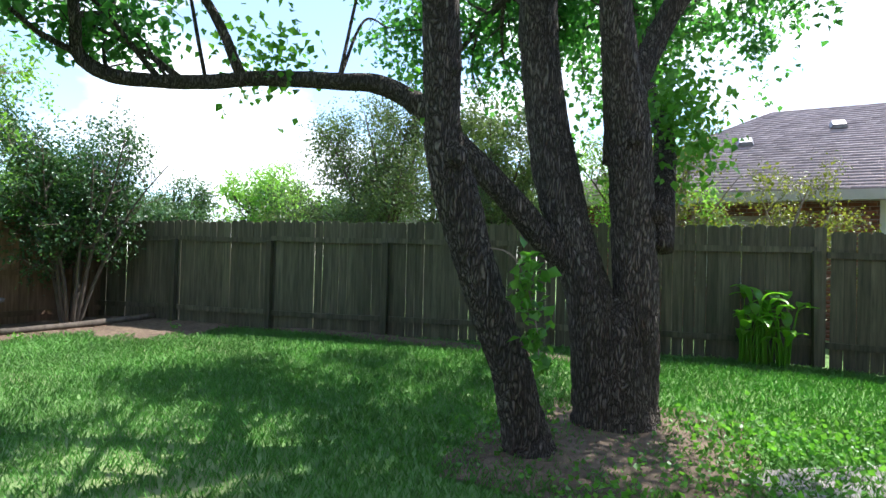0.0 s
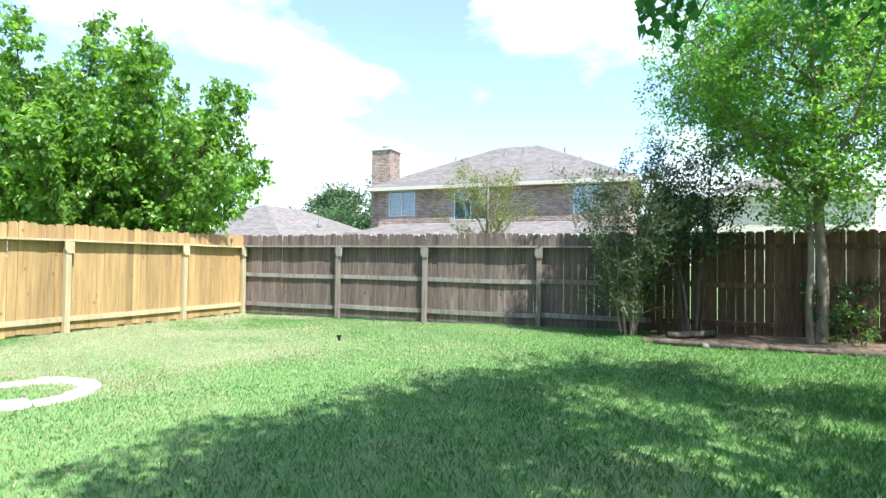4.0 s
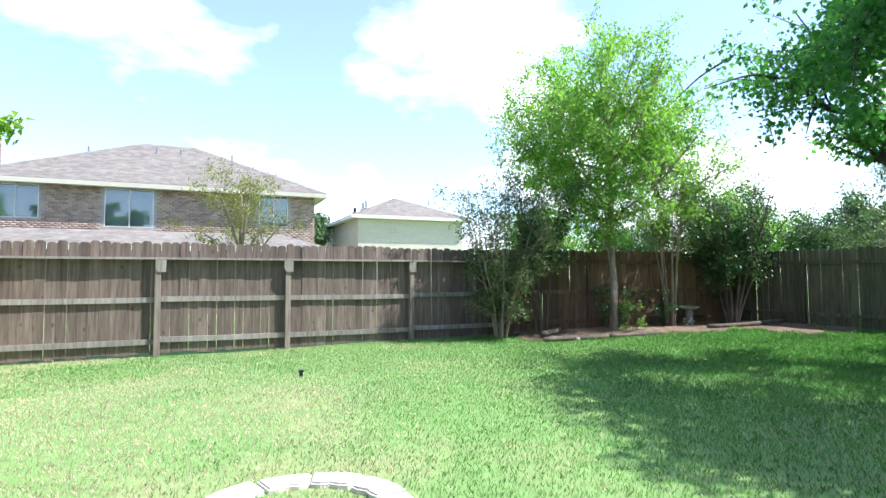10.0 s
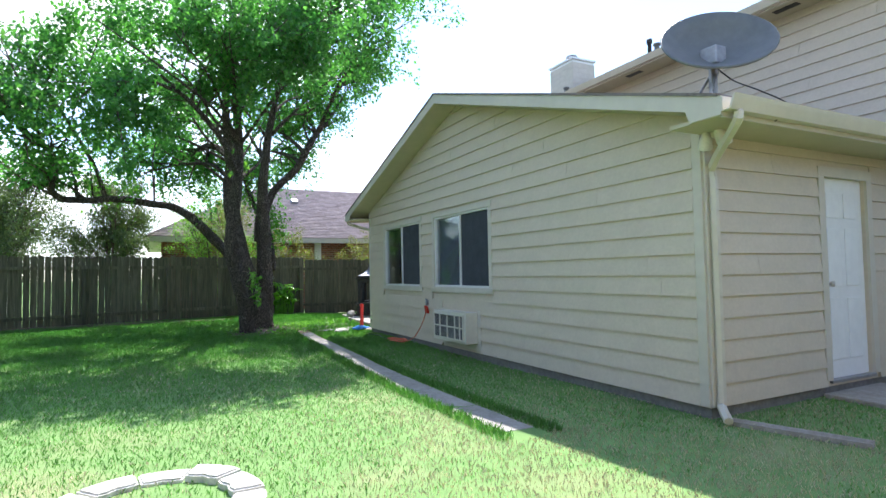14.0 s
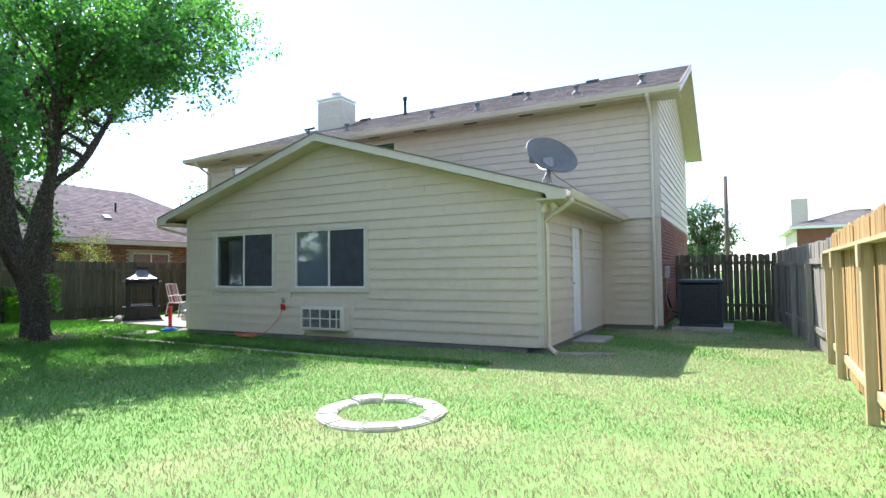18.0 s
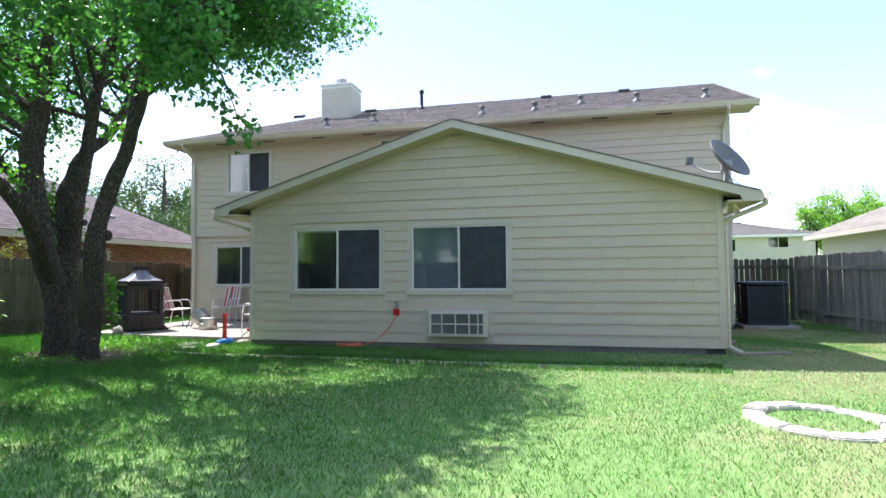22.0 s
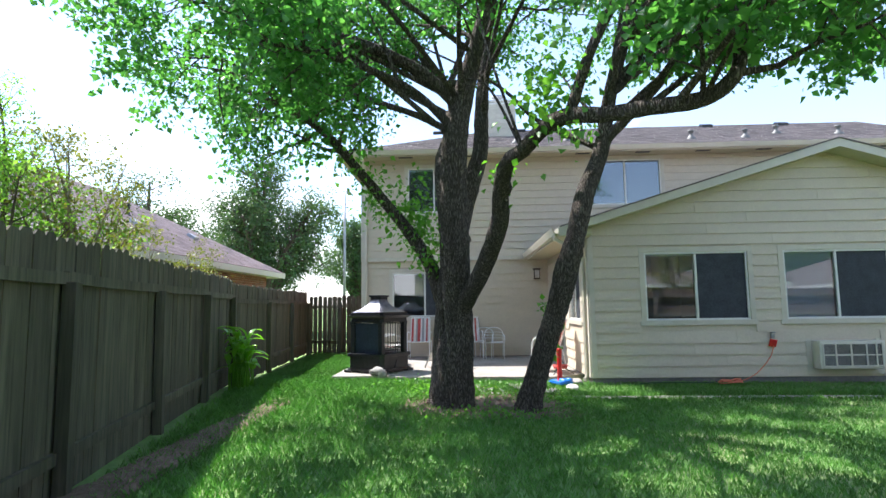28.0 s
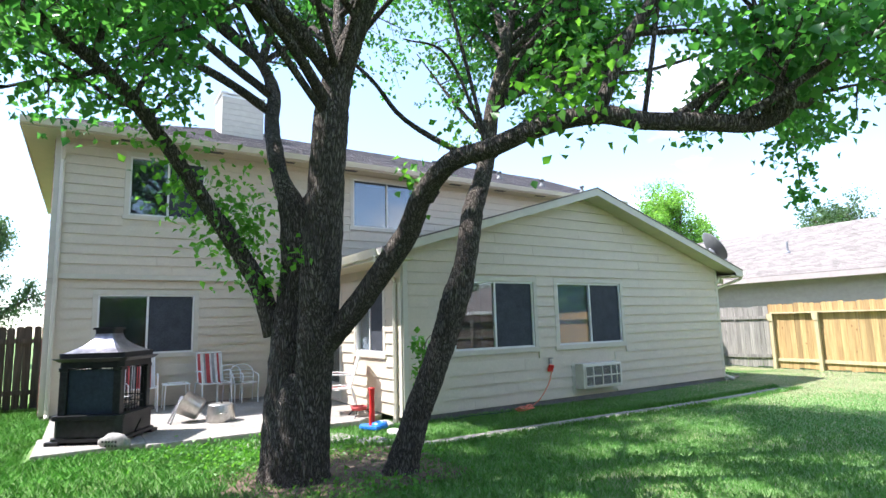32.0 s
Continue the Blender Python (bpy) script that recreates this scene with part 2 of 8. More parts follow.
M_GUTTER = mk("gutter_paint", (0.55, 0.505, 0.41), (0.60, 0.55, 0.455), 8, 0.35, 0.03, big=0.1)
M_ROOF = mk("brown_shingle", (0.135, 0.112, 0.105), (0.26, 0.22, 0.21), 30, 0.95, 0.5, big=0.35, vary=0.22, island=True)
M_ROOF_TAN = mk("tan_shingle", (0.165, 0.145, 0.132), (0.28, 0.248, 0.228), 28, 0.95, 0.5, big=0.3, vary=0.18, island=True)
M_ROOF_RED = mk("mauve_shingle", (0.29, 0.215, 0.205), (0.46, 0.36, 0.34), 28, 0.95, 0.5, big=0.3, vary=0.18, island=True)
M_BRICK = mk("pink_brick", (0.27, 0.19, 0.15), (0.42, 0.32, 0.26), 20, 0.9, 0.4, big=0.2, vary=0.32, island=True)
M_BRICK_RED = mk("red_brick", (0.17, 0.065, 0.045), (0.30, 0.125, 0.085), 20, 0.9, 0.4, big=0.2, vary=0.3, island=True)
M_MORTAR = mk("mortar", (0.30, 0.27, 0.24), (0.42, 0.385, 0.35), 25, 0.95, 0.4)
M_WHITE = mk("white_paint", (0.74, 0.74, 0.73), (0.80, 0.80, 0.79), 9, 0.4, 0.03, big=0.06)
M_VINYL = mk("window_vinyl", (0.62, 0.61, 0.58), (0.70, 0.69, 0.66), 9, 0.4, 0.03, big=0.06)
M_BLIND = mk("blind_slat", (0.62, 0.66, 0.72), (0.72, 0.76, 0.81), 12, 0.5, 0.0, big=0.05)
M_SCREEN = mk("insect_screen", (0.040, 0.045, 0.055), (0.062, 0.068, 0.08), 40, 0.75, 0.1, spec=0.2)
M_ROOM_SHADE = mk("room_shade", (0.10, 0.09, 0.08), (0.15, 0.135, 0.12), 3, 0.9, 0.0)
M_GLASS = glassy("window_glass", (0.74, 0.78, 0.81))
M_BLACK = mk("black_iron", (0.014, 0.014, 0.016), (0.035, 0.034, 0.036), 18, 0.42, 0.15, metal=0.3, big=0.4)
M_HOOD = mk("steel_hood", (0.13, 0.125, 0.14), (0.27, 0.26, 0.28), 9, 0.33, 0.08, metal=0.85, big=0.4)
M_STEEL = mk("dull_aluminium", (0.42, 0.40, 0.38), (0.60, 0.58, 0.55), 14, 0.36, 0.08, metal=0.85, big=0.3, stain=(0.30, 0.26, 0.20), stain_amt=0.5)
M_GALV = mk("galvanised", (0.26, 0.26, 0.27), (0.40, 0.40, 0.41), 14, 0.5, 0.05, metal=0.6)
M_DISH = mk("dish_grey", (0.11, 0.115, 0.11), (0.15, 0.155, 0.15), 10, 0.5, 0.03, big=0.15)
M_ACU = mk("condenser_blue", (0.018, 0.026, 0.040), (0.036, 0.048, 0.070), 20, 0.5, 0.05, metal=0.2)
M_PTAC = mk("appliance_cream", (0.58, 0.55, 0.47), (0.64, 0.61, 0.53), 10, 0.45, 0.03, big=0.08)
M_DARKGRILLE = mk("grille_dark", (0.05, 0.055, 0.06), (0.10, 0.105, 0.11), 60, 0.7, 0.3)
M_RED = mk("red_plastic", (0.55, 0.02, 0.02), (0.66, 0.03, 0.025), 8, 0.35, 0.02, big=0.1)
M_BLUE = mk("blue_plastic", (0.02, 0.16, 0.55), (0.03, 0.22, 0.66), 8, 0.35, 0.02, big=0.1)
M_ORANGE = mk("orange_cord", (0.60, 0.14, 0.07), (0.70, 0.19, 0.10), 20, 0.5, 0.05)
M_CLOTH_W = mk("sling_white", (0.62, 0.58, 0.54), (0.70, 0.66, 0.62), 60, 0.8, 0.2)
M_CLOTH_R = mk("sling_red", (0.42, 0.06, 0.06), (0.52, 0.09, 0.08), 60, 0.8, 0.2)
M_CLOTH_G = mk("sling_grey", (0.26, 0.24, 0.24), (0.34, 0.32, 0.31), 60, 0.8, 0.2)
def bark_mat():
    """Grey bark in long corky plates parted by dark furrows."""
    m = mk("grey_bark", (0.13, 0.106, 0.09), (0.27, 0.232, 0.198), 30, 0.95, 0.0, stretch=(1, 1, 0.5), big=0.45, spec=0.12)
    n, l = m.node_tree.nodes, m.node_tree.links
    b = n["Principled BSDF"]
    src = b.inputs["Base Color"].links[0].from_socket
    tc = n.new("ShaderNodeTexCoord")
    mp = n.new("ShaderNodeMapping")
    mp.inputs["Scale"].default_value = (1, 1, 0.20)
    l.new(tc.outputs["Object"], mp.inputs["Vector"])
    wob = n.new("ShaderNodeTexNoise")
    wob.inputs["Scale"].default_value = 9
    wob.inputs["Detail"].default_value = 4
    l.new(mp.outputs[0], wob.inputs["Vector"])
    mad = n.new("ShaderNodeVectorMath")
    mad.operation = "MULTIPLY_ADD"
    mad.inputs[1].default_value = (0.16, 0.16, 0.16)
    l.new(wob.outputs["Color"], mad.inputs[0])
    l.new(mp.outputs[0], mad.inputs[2])
    vo = n.new("ShaderNodeTexVoronoi")
    vo.feature = "DISTANCE_TO_EDGE"
    vo.inputs["Scale"].default_value = 46
    l.new(mad.outputs[0], vo.inputs["Vector"])
    ramp = n.new("ShaderNodeMapRange")
    ramp.inputs["From Min"].default_value, ramp.inputs["From Max"].default_value = 0.0, 0.28
    l.new(vo.outputs["Distance"], ramp.inputs["Value"])
    mx = n.new("ShaderNodeMix")
    mx.data_type = "RGBA"
    l.new(ramp.outputs[0], mx.inputs["Factor"])
    mx.inputs["A"].default_value = (0.056, 0.046, 0.040, 1)
    l.new(src, mx.inputs["B"])
    l.new(mx.outputs["Result"], b.inputs["Base Color"])
    bp = n.new("ShaderNodeBump")
    bp.inputs["Strength"].default_value = 1.0
    bp.inputs["Distance"].default_value = 0.025
    l.new(ramp.outputs[0], bp.inputs["Height"])
    l.new(bp.outputs[0], b.inputs["Normal"])
    return m


M_BARK = bark_mat()
M_BARK_PALE = mk("pale_bark", (0.17, 0.125, 0.095), (0.40, 0.32, 0.255), 9, 0.85, 0.4, stretch=(1, 1, 0.3), big=0.4)
M_BARK_DARK = mk("shrub_bark", (0.06, 0.045, 0.035), (0.15, 0.12, 0.095), 14, 0.95, 0.5, stretch=(1, 1, 0.3), big=0.4)
M_LEAF = leafy("tallow_leaf", (0.042, 0.142, 0.042), (0.115, 0.265, 0.085), (1.35, 1.65, 0.7), 0.25, 0.36, 0.63)
M_LEAF_FRESH = leafy("fresh_leaf", (0.09, 0.26, 0.04), (0.19, 0.42, 0.08), (1.2, 1.3, 0.5), 0.2, 0.4, 0.5)
M_LEAF_ELM = leafy("elm_leaf", (0.13, 0.28, 0.055), (0.27, 0.46, 0.13), (1.3, 1.4, 0.5), 0.25, 0.45, 0.58)
M_LEAF_DARK = leafy("ligustrum_leaf", (0.035, 0.09, 0.034), (0.10, 0.19, 0.08), (1.1, 1.3, 0.5), 0.3, 0.3, 0.3)
M_LEAF_MYRTLE = leafy("myrtle_leaf", (0.06, 0.11, 0.04), (0.16, 0.23, 0.09), (1.2, 1.2, 0.6), 0.3, 0.5, 0.4)
M_LEAF_PEAR = leafy("pear_leaf", (0.105, 0.235, 0.035), (0.28, 0.45, 0.09), (1.3, 1.4, 0.5), 0.25, 0.28, 0.5)
M_LEAF_OAK = leafy("oak_leaf", (0.05, 0.11, 0.045), (0.12, 0.20, 0.085), (1.1, 1.2, 0.5), 0.3, 0.5, 0.3)
M_LEAF_YEL = leafy("yellow_green_leaf", (0.11, 0.15, 0.03), (0.26, 0.28, 0.07), (1.2, 1.2, 0.5), 0.3, 0.5, 0.45)
M_CANNA = leafy("canna_leaf", (0.10, 0.28, 0.02), (0.26, 0.52, 0.06), (1.25, 1.4, 0.4), 0.3, 0.3, 0.5)
M_WOOD_N = mk("mossy_fence_wood", (0.058, 0.055, 0.036), (0.155, 0.135, 0.092), 26, 0.9, 0.35, stretch=(1, 1, 0.07), big=0.45, vary=0.2, stain=(0.045, 0.05, 0.028), stain_amt=0.55)
M_WOOD_W = mk("weathered_fence_wood", (0.090, 0.064, 0.052), (0.215, 0.165, 0.138), 26, 0.9, 0.35, stretch=(1, 1, 0.07), big=0.4, vary=0.22, stain=(0.10, 0.07, 0.055), stain_amt=0.5)
M_WOOD_WP = mk("weathered_post_wood", (0.14, 0.11, 0.09), (0.28, 0.235, 0.20), 26, 0.9, 0.35, stretch=(1, 1, 0.07), big=0.35, vary=0.15)
M_WOOD_WB = mk("brown_fence_wood", (0.105, 0.06, 0.036), (0.235, 0.145, 0.09), 26, 0.9, 0.35, stretch=(1, 1, 0.07), big=0.4, vary=0.2)
M_WOOD_G = mk("silver_fence_wood", (0.17, 0.155, 0.135), (0.33, 0.305, 0.27), 26, 0.9, 0.35, stretch=(1, 1, 0.07), big=0.35, vary=0.18)
M_WOOD_S = mk("new_cedar", (0.29, 0.180, 0.070), (0.48, 0.320, 0.140), 22, 0.75, 0.2, stretch=(1, 1, 0.06), big=0.3, vary=0.22, stain=(0.33, 0.17, 0.07), stain_amt=0.3)
M_PINE = mk("pale_pine", (0.40, 0.32, 0.18), (0.56, 0.46, 0.28), 22, 0.75, 0.2, stretch=(1, 1, 0.06), big=0.25, vary=0.08)


def knotty(m, colour, scale, size):
    """Scatters dark oval knots over a board's face."""
    n, l = m.node_tree.nodes, m.node_tree.links
    b = n["Principled BSDF"]
    src = b.inputs["Base Color"].links[0].from_socket
    tc = n.new("ShaderNodeTexCoord")
    info = n.new("ShaderNodeObjectInfo")
    shift = n.new("ShaderNodeVectorMath")
    shift.operation = "MULTIPLY_ADD"
    shift.inputs[1].default_value = (17, 29, 43)
    l.new(info.outputs["Random"], shift.inputs[0])
    l.new(tc.outputs["Object"], shift.inputs[2])
    mp = n.new("ShaderNodeMapping")
    mp.inputs["Scale"].default_value = (1, 1, 0.62)
    l.new(shift.outputs[0], mp.inputs["Vector"])
    vo = n.new("ShaderNodeTexVoronoi")
    vo.inputs["Scale"].default_value = scale
    l.new(mp.outputs[0], vo.inputs["Vector"])
    mr = n.new("ShaderNodeMapRange")
    mr.inputs["From Min"].default_value, mr.inputs["From Max"].default_value = size * 0.5, size
    mr.inputs["To Min"].default_value, mr.inputs["To Max"].default_value = 0.75, 0.0
    l.new(vo.outputs["Distance"], mr.inputs["Value"])
    mx = n.new("ShaderNodeMix")
    mx.data_type = "RGBA"
    l.new(mr.outputs[0], mx.inputs["Factor"])
    l.new(src, mx.inputs["A"])
    mx.inputs["B"].default_value = (*colour, 1)
    l.new(mx.outputs["Result"], b.inputs["Base Color"])


knotty(M_WOOD_S, (0.20, 0.095, 0.035), 5.0, 0.13)
knotty(M_WOOD_W, (0.06, 0.042, 0.034), 5.0, 0.13)
M_POLE = mk("pole_wood", (0.07, 0.05, 0.04), (0.16, 0.12, 0.10), 14, 0.9, 0.3, stretch=(1, 1, 0.1))
M_PLASTER = mk("pale_wall", (0.52, 0.47, 0.40), (0.60, 0.55, 0.47), 7, 0.8, 0.1, big=0.1)
M_MAUVE = mk("mauve_siding", (0.36, 0.31, 0.29), (0.42, 0.365, 0.34), 7, 0.7, 0.05, big=0.1)
M_BULB = bpy.data.materials.new("warm_lamp")
M_BULB.use_nodes = True
M_BULB.node_tree.nodes["Principled BSDF"].inputs["Emission Color"].default_value = (1.0, 0.62, 0.25, 1)
M_BULB.node_tree.nodes["Principled BSDF"].inputs["Emission Strength"].default_value = 3.0

# ---- building tools ----
def part(name, bm, material, parent=None, label="", smooth=False, at=None):
    """Links a bmesh as one mesh object under a thing or a part."""
    me = bpy.data.meshes.new(name)
    bm.to_mesh(me)
    bm.free()
    me.materials.append(material)
    if smooth:
        for p in me.polygons:
            p.use_smooth = True
    ob = new(name, me)
    if parent:
        ob.parent = parent
    if at is not None:
        ob.matrix_local = at
    if label:
        ob["label"] = label
    return ob


def again(name, me, parent, m):
    """One more piece on a shared mesh."""
    ob = new(name, me)
    ob.parent = parent
    ob.matrix_local = m
    return ob


def thing(name, label, category, at=None, group="", kind=""):
    ob = new(name)
    ob.empty_display_size = 0.1
    if at is not None:
        ob.matrix_world = at
    return tagged(ob, label, category, group, kind)


def box(bm, x0, x1, y0, y1, z0, z1, m=None):
    v = [bm.verts.new((x, y, z)) for z in (z0, z1) for y in (y0, y1) for x in (x0, x1)]
    for f in ((0, 2, 3, 1), (4, 5, 7, 6), (0, 1, 5, 4), (2, 6, 7, 3), (0, 4, 6, 2), (1, 3, 7, 5)):
        bm.faces.new([v[i] for i in f])
    if m is not None:
        for a in v:
            a.co = m @ a.co
    return v


def bbox(x0, x1, y0, y1, z0, z1, bevel=0.0, m=None):
    bm = bmesh.new()
    box(bm, x0, x1, y0, y1, z0, z1, m)
    if bevel:
        bmesh.ops.bevel(bm, geom=bm.edges[:], offset=bevel, segments=2, affect="EDGES", profile=0.5)
    return bm


def prism(bm, pts, axis, a, b):
    """A flat outline (pairs) pulled along an axis from a to b."""
    def put(p, h):
        return {"x": (h, p[0], p[1]), "y": (p[0], h, p[1]), "z": (p[0], p[1], h)}[axis]
    lo = [bm.verts.new(put(p, a)) for p in pts]
    hi = [bm.verts.new(put(p, b)) for p in pts]
    n = len(pts)
    bm.faces.new(lo)
    bm.faces.new(hi[::-1])
    for i in range(n):
        bm.faces.new((lo[i], hi[i], hi[(i + 1) % n], lo[(i + 1) % n]))
    bmesh.ops.recalc_face_normals(bm, faces=bm.faces[:])
    return bm


def spline(pts, steps=5):
    """A smooth run through points of any width."""
    p = [np.array(q, float) for q in pts]
    p = [2 * p[0] - p[1]] + p + [2 * p[-1] - p[-2]]
    out = []
    for i in range(1, len(p) - 2):
        for s in range(steps):
            t = s / steps
            a, b, c, d = p[i - 1:i + 3]
            out.append(0.5 * (2 * b + (c - a) * t + (2 * a - 5 * b + 4 * c - d) * t * t + (3 * b - a - 3 * c + d) * t ** 3))
    out.append(p[-2])
    return out


def tube(bm, path, sides=8, rough=0.0, cap=True, rng=random):
    """A tube along rows of x, y, z, radius."""
    rows, prev = [], None
    for i, q in enumerate(path):
        a = Vector(path[max(i - 1, 0)][:3])
        b = Vector(path[min(i + 1, len(path) - 1)][:3])
        t = (b - a).normalized()
        if prev is None:
            prev = t.orthogonal().normalized()
        u = (prev - t * prev.dot(t)).normalized()
        prev = u
        w = t.cross(u)
        ring = []
        for k in range(sides):
            ang = 2 * math.pi * k / sides
            r = q[3] * (1 + rough * (rng.random() - 0.5))
            ring.append(bm.verts.new(Vector(q[:3]) + (u * math.cos(ang) + w * math.sin(ang)) * r))
        rows.append(ring)
    for r0, r1 in zip(rows, rows[1:]):
        for k in range(sides):
            bm.faces.new((r0[k], r0[(k + 1) % sides], r1[(k + 1) % sides], r1[k]))
    if cap:
        bm.faces.new(rows[0][::-1])
        bm.faces.new(rows[-1])
    return bm


def rod(path, r, sides=8, steps=4):
    """A bent round bar through points."""
    bm = bmesh.new()
    pts = spline([(*p, r) for p in path], steps) if steps > 1 else [(*p, r) for p in path]
    return tube(bm, pts, sides)


def lathe(bm, prof, sides=24, m=None):
    rows = []
    for r, z in prof:
        rows.append([bm.verts.new((r * math.cos(2 * math.pi * k / sides), r * math.sin(2 * math.pi * k / sides), z)) for k in range(sides)])
    for a, b in zip(rows, rows[1:]):
        for k in range(sides):
            bm.faces.new((a[k], a[(k + 1) % sides], b[(k + 1) % sides], b[k]))
    if m is not None:
        for ring in rows:
            for v in ring:
                v.co = m @ v.co
    return bm


def raw_mesh(name, verts, tris, material, smooth=False):
    me = bpy.data.meshes.new(name)
    verts = np.asarray(verts, np.float32).reshape(-1, 3)
    tris = np.asarray(tris, np.int32).reshape(-1, 3)
    me.vertices.add(len(verts))
    me.vertices.foreach_set("co", verts.ravel())
    me.loops.add(tris.size)
    me.loops.foreach_set("vertex_index", tris.ravel())
    me.polygons.add(len(tris))
    me.polygons.foreach_set("loop_start", np.arange(0, tris.size, 3, dtype=np.int32))
    me.materials.append(material)
    me.update(calc_edges=True)
    return me


def leaf_mesh(name, centres, size, material, rng, droop=0.3, wide=0.62, fold=0.18, out=None):
    """Many separate leaves: a folded pointed blade each, turned at random and leaning outwards and down."""
    c = np.asarray(centres, float)
    n = len(c)
    d = rng.normal(size=(n, 3))
    d[:, 2] -= droop * 1.5
    if out is not None:
        d += out
    d /= np.linalg.norm(d, axis=1)[:, None] + 1e-9
    up = rng.normal(size=(n, 3)) * 0.55
    up[:, 2] += 1.0
    side = np.cross(d, up)
    side /= np.linalg.norm(side, axis=1)[:, None] + 1e-9
    nor = np.cross(side, d)
    s = (size * rng.uniform(0.6, 1.25, n))[:, None]
    a = c
    e = c + d * s
    mid = c + d * s * 0.36
    l = mid + side * s * wide * 0.5 + nor * s * fold
    r = mid - side * s * wide * 0.5 + nor * s * fold
    v = np.stack([a, l, e, r], 1).reshape(-1, 3)
    i = np.arange(n)[:, None] * 4
    t = np.concatenate([i + [0, 2, 1], i + [0, 3, 2]], 1).reshape(-1, 3)
    return raw_mesh(name, v, t, material)

# ---- ground ----

def smooth_step(u):
    u = min(max(u, 0.0), 1.0)
    return u * u * (3 - 2 * u)


def rise(x, y):
    """The lawn climbs a little towards the mossy fence and the back fence."""
    return 0.10 * smooth_step((y - 5.6) / 2.6) * smooth_step((1.2 - x) / 2.2) + 0.06 * smooth_step((-8.3 - x) / 2.4) * smooth_step((y + 6.0) / 5.0) * (1 - 0.6 * smooth_step((y - 5.6) / 2.6))


def lawn_height(x, y):
    return rise(x, y) + (0.025 * noise.noise(Vector((x * 0.35, y * 0.35, 3))) if abs(x) < 13 and abs(y) < 13 else 0.0)


rg = np.random.default_rng(7)
bm = bmesh.new()
g_x = [-600, -60, -30, -14] + [x * 1.0 for x in range(-12, 13)] + [16, 40, 600]
g_y = [-600, -60, -30, -14] + [y * 1.0 for y in range(-12, 13)] + [16, 40, 600]
rows = [[bm.verts.new((x, y, lawn_height(x, y))) for x in g_x] for y in g_y]
for r0, r1 in zip(rows, rows[1:]):
    for i in range(len(g_x) - 1):
        bm.faces.new((r0[i], r0[i + 1], r1[i + 1], r1[i]))


def ground_z(x, y):
    """Height of the lawn, which is straight between the corners of its metre squares."""
    i, j = math.floor(x), math.floor(y)
    u, v = x - i, y - j
    h = [lawn_height(a, b) for a, b in ((i, j), (i + 1, j), (i, j + 1), (i + 1, j + 1))]
    return (h[0] * (1 - u) + h[1] * u) * (1 - v) + (h[2] * (1 - u) + h[3] * u) * v


ground = part("ground", bm, M_LAWN)
tagged(ground, "short green lawn with dry straw-coloured patches", "lawn", kind="structure")


def patch(name, label, category, cx, cy, rx, ry, mat, lift=0.03, seed=0, power=2.0):
    """A low uneven mound of earth whose rim dips under the lawn."""
    pm = bmesh.new()
    nx, ny = max(8, int(rx * 14)), max(8, int(ry * 14))
    grid = []
    for j in range(ny + 1):
        line = []
        for i in range(nx + 1):
            u, v = i / nx * 2 - 1, j / ny * 2 - 1
            q = abs(u) ** power + abs(v) ** power
            w = noise.noise(Vector((u * 2 + seed, v * 2, seed * 1.7)))
            h = lift * (1.0 - q * (1 + 0.5 * w)) + 0.018 * noise.noise(Vector((u * rx * 5, v * ry * 5, seed)))
            line.append(pm.verts.new((u * rx, v * ry, max(h, -0.06) + rise(cx + u * rx, cy + v * ry))))
        grid.append(line)
    for a, b in zip(grid, grid[1:]):
        for i in range(nx):
            pm.faces.new((a[i], a[i + 1], b[i + 1], b[i]))
    ob = part(name, pm, mat, smooth=True, at=Matrix.Translation((cx, cy, 0.015)))
    return tagged(ob, label, category, kind="structure")


def litter(name, label, area, count, seed, size=0.05):
    """Dead leaves and chips strewn over the soil."""
    r = np.random.default_rng(seed)
    c = np.stack([r.uniform(area[0], area[1], count), r.uniform(area[2], area[3], count), np.full(count, 0.075)], 1)
    me = leaf_mesh(name, c, size, M_MULCH, r, droop=0.0, wide=0.5)
    v = np.empty(len(me.vertices) * 3, np.float32)
    me.vertices.foreach_get("co", v)
    v = v.reshape(-1, 3)
    v[:, 2] = 0.055 + (v[:, 2] - 0.075) * 0.25 + np.array([rise(q[0], q[1]) for q in v])
    me.vertices.foreach_set("co", v.ravel())
    return tagged(new(name, me), label, "leaf litter", kind="stuff")

# ---- fences ----
def picket_mesh(name, w, h, mat, t=0.016):
    """A fence board with clipped top corners."""
    pm = bmesh.new()
    c = 0.03
    prism(pm, [(0, 0), (w, 0), (w, h - c), (w - c, h), (c, h), (0, h - c)], "y", -t, 0)
    me = bpy.data.meshes.new(name)
    pm.to_mesh(me)
    pm.free()
    me.materials.append(mat)
    return me


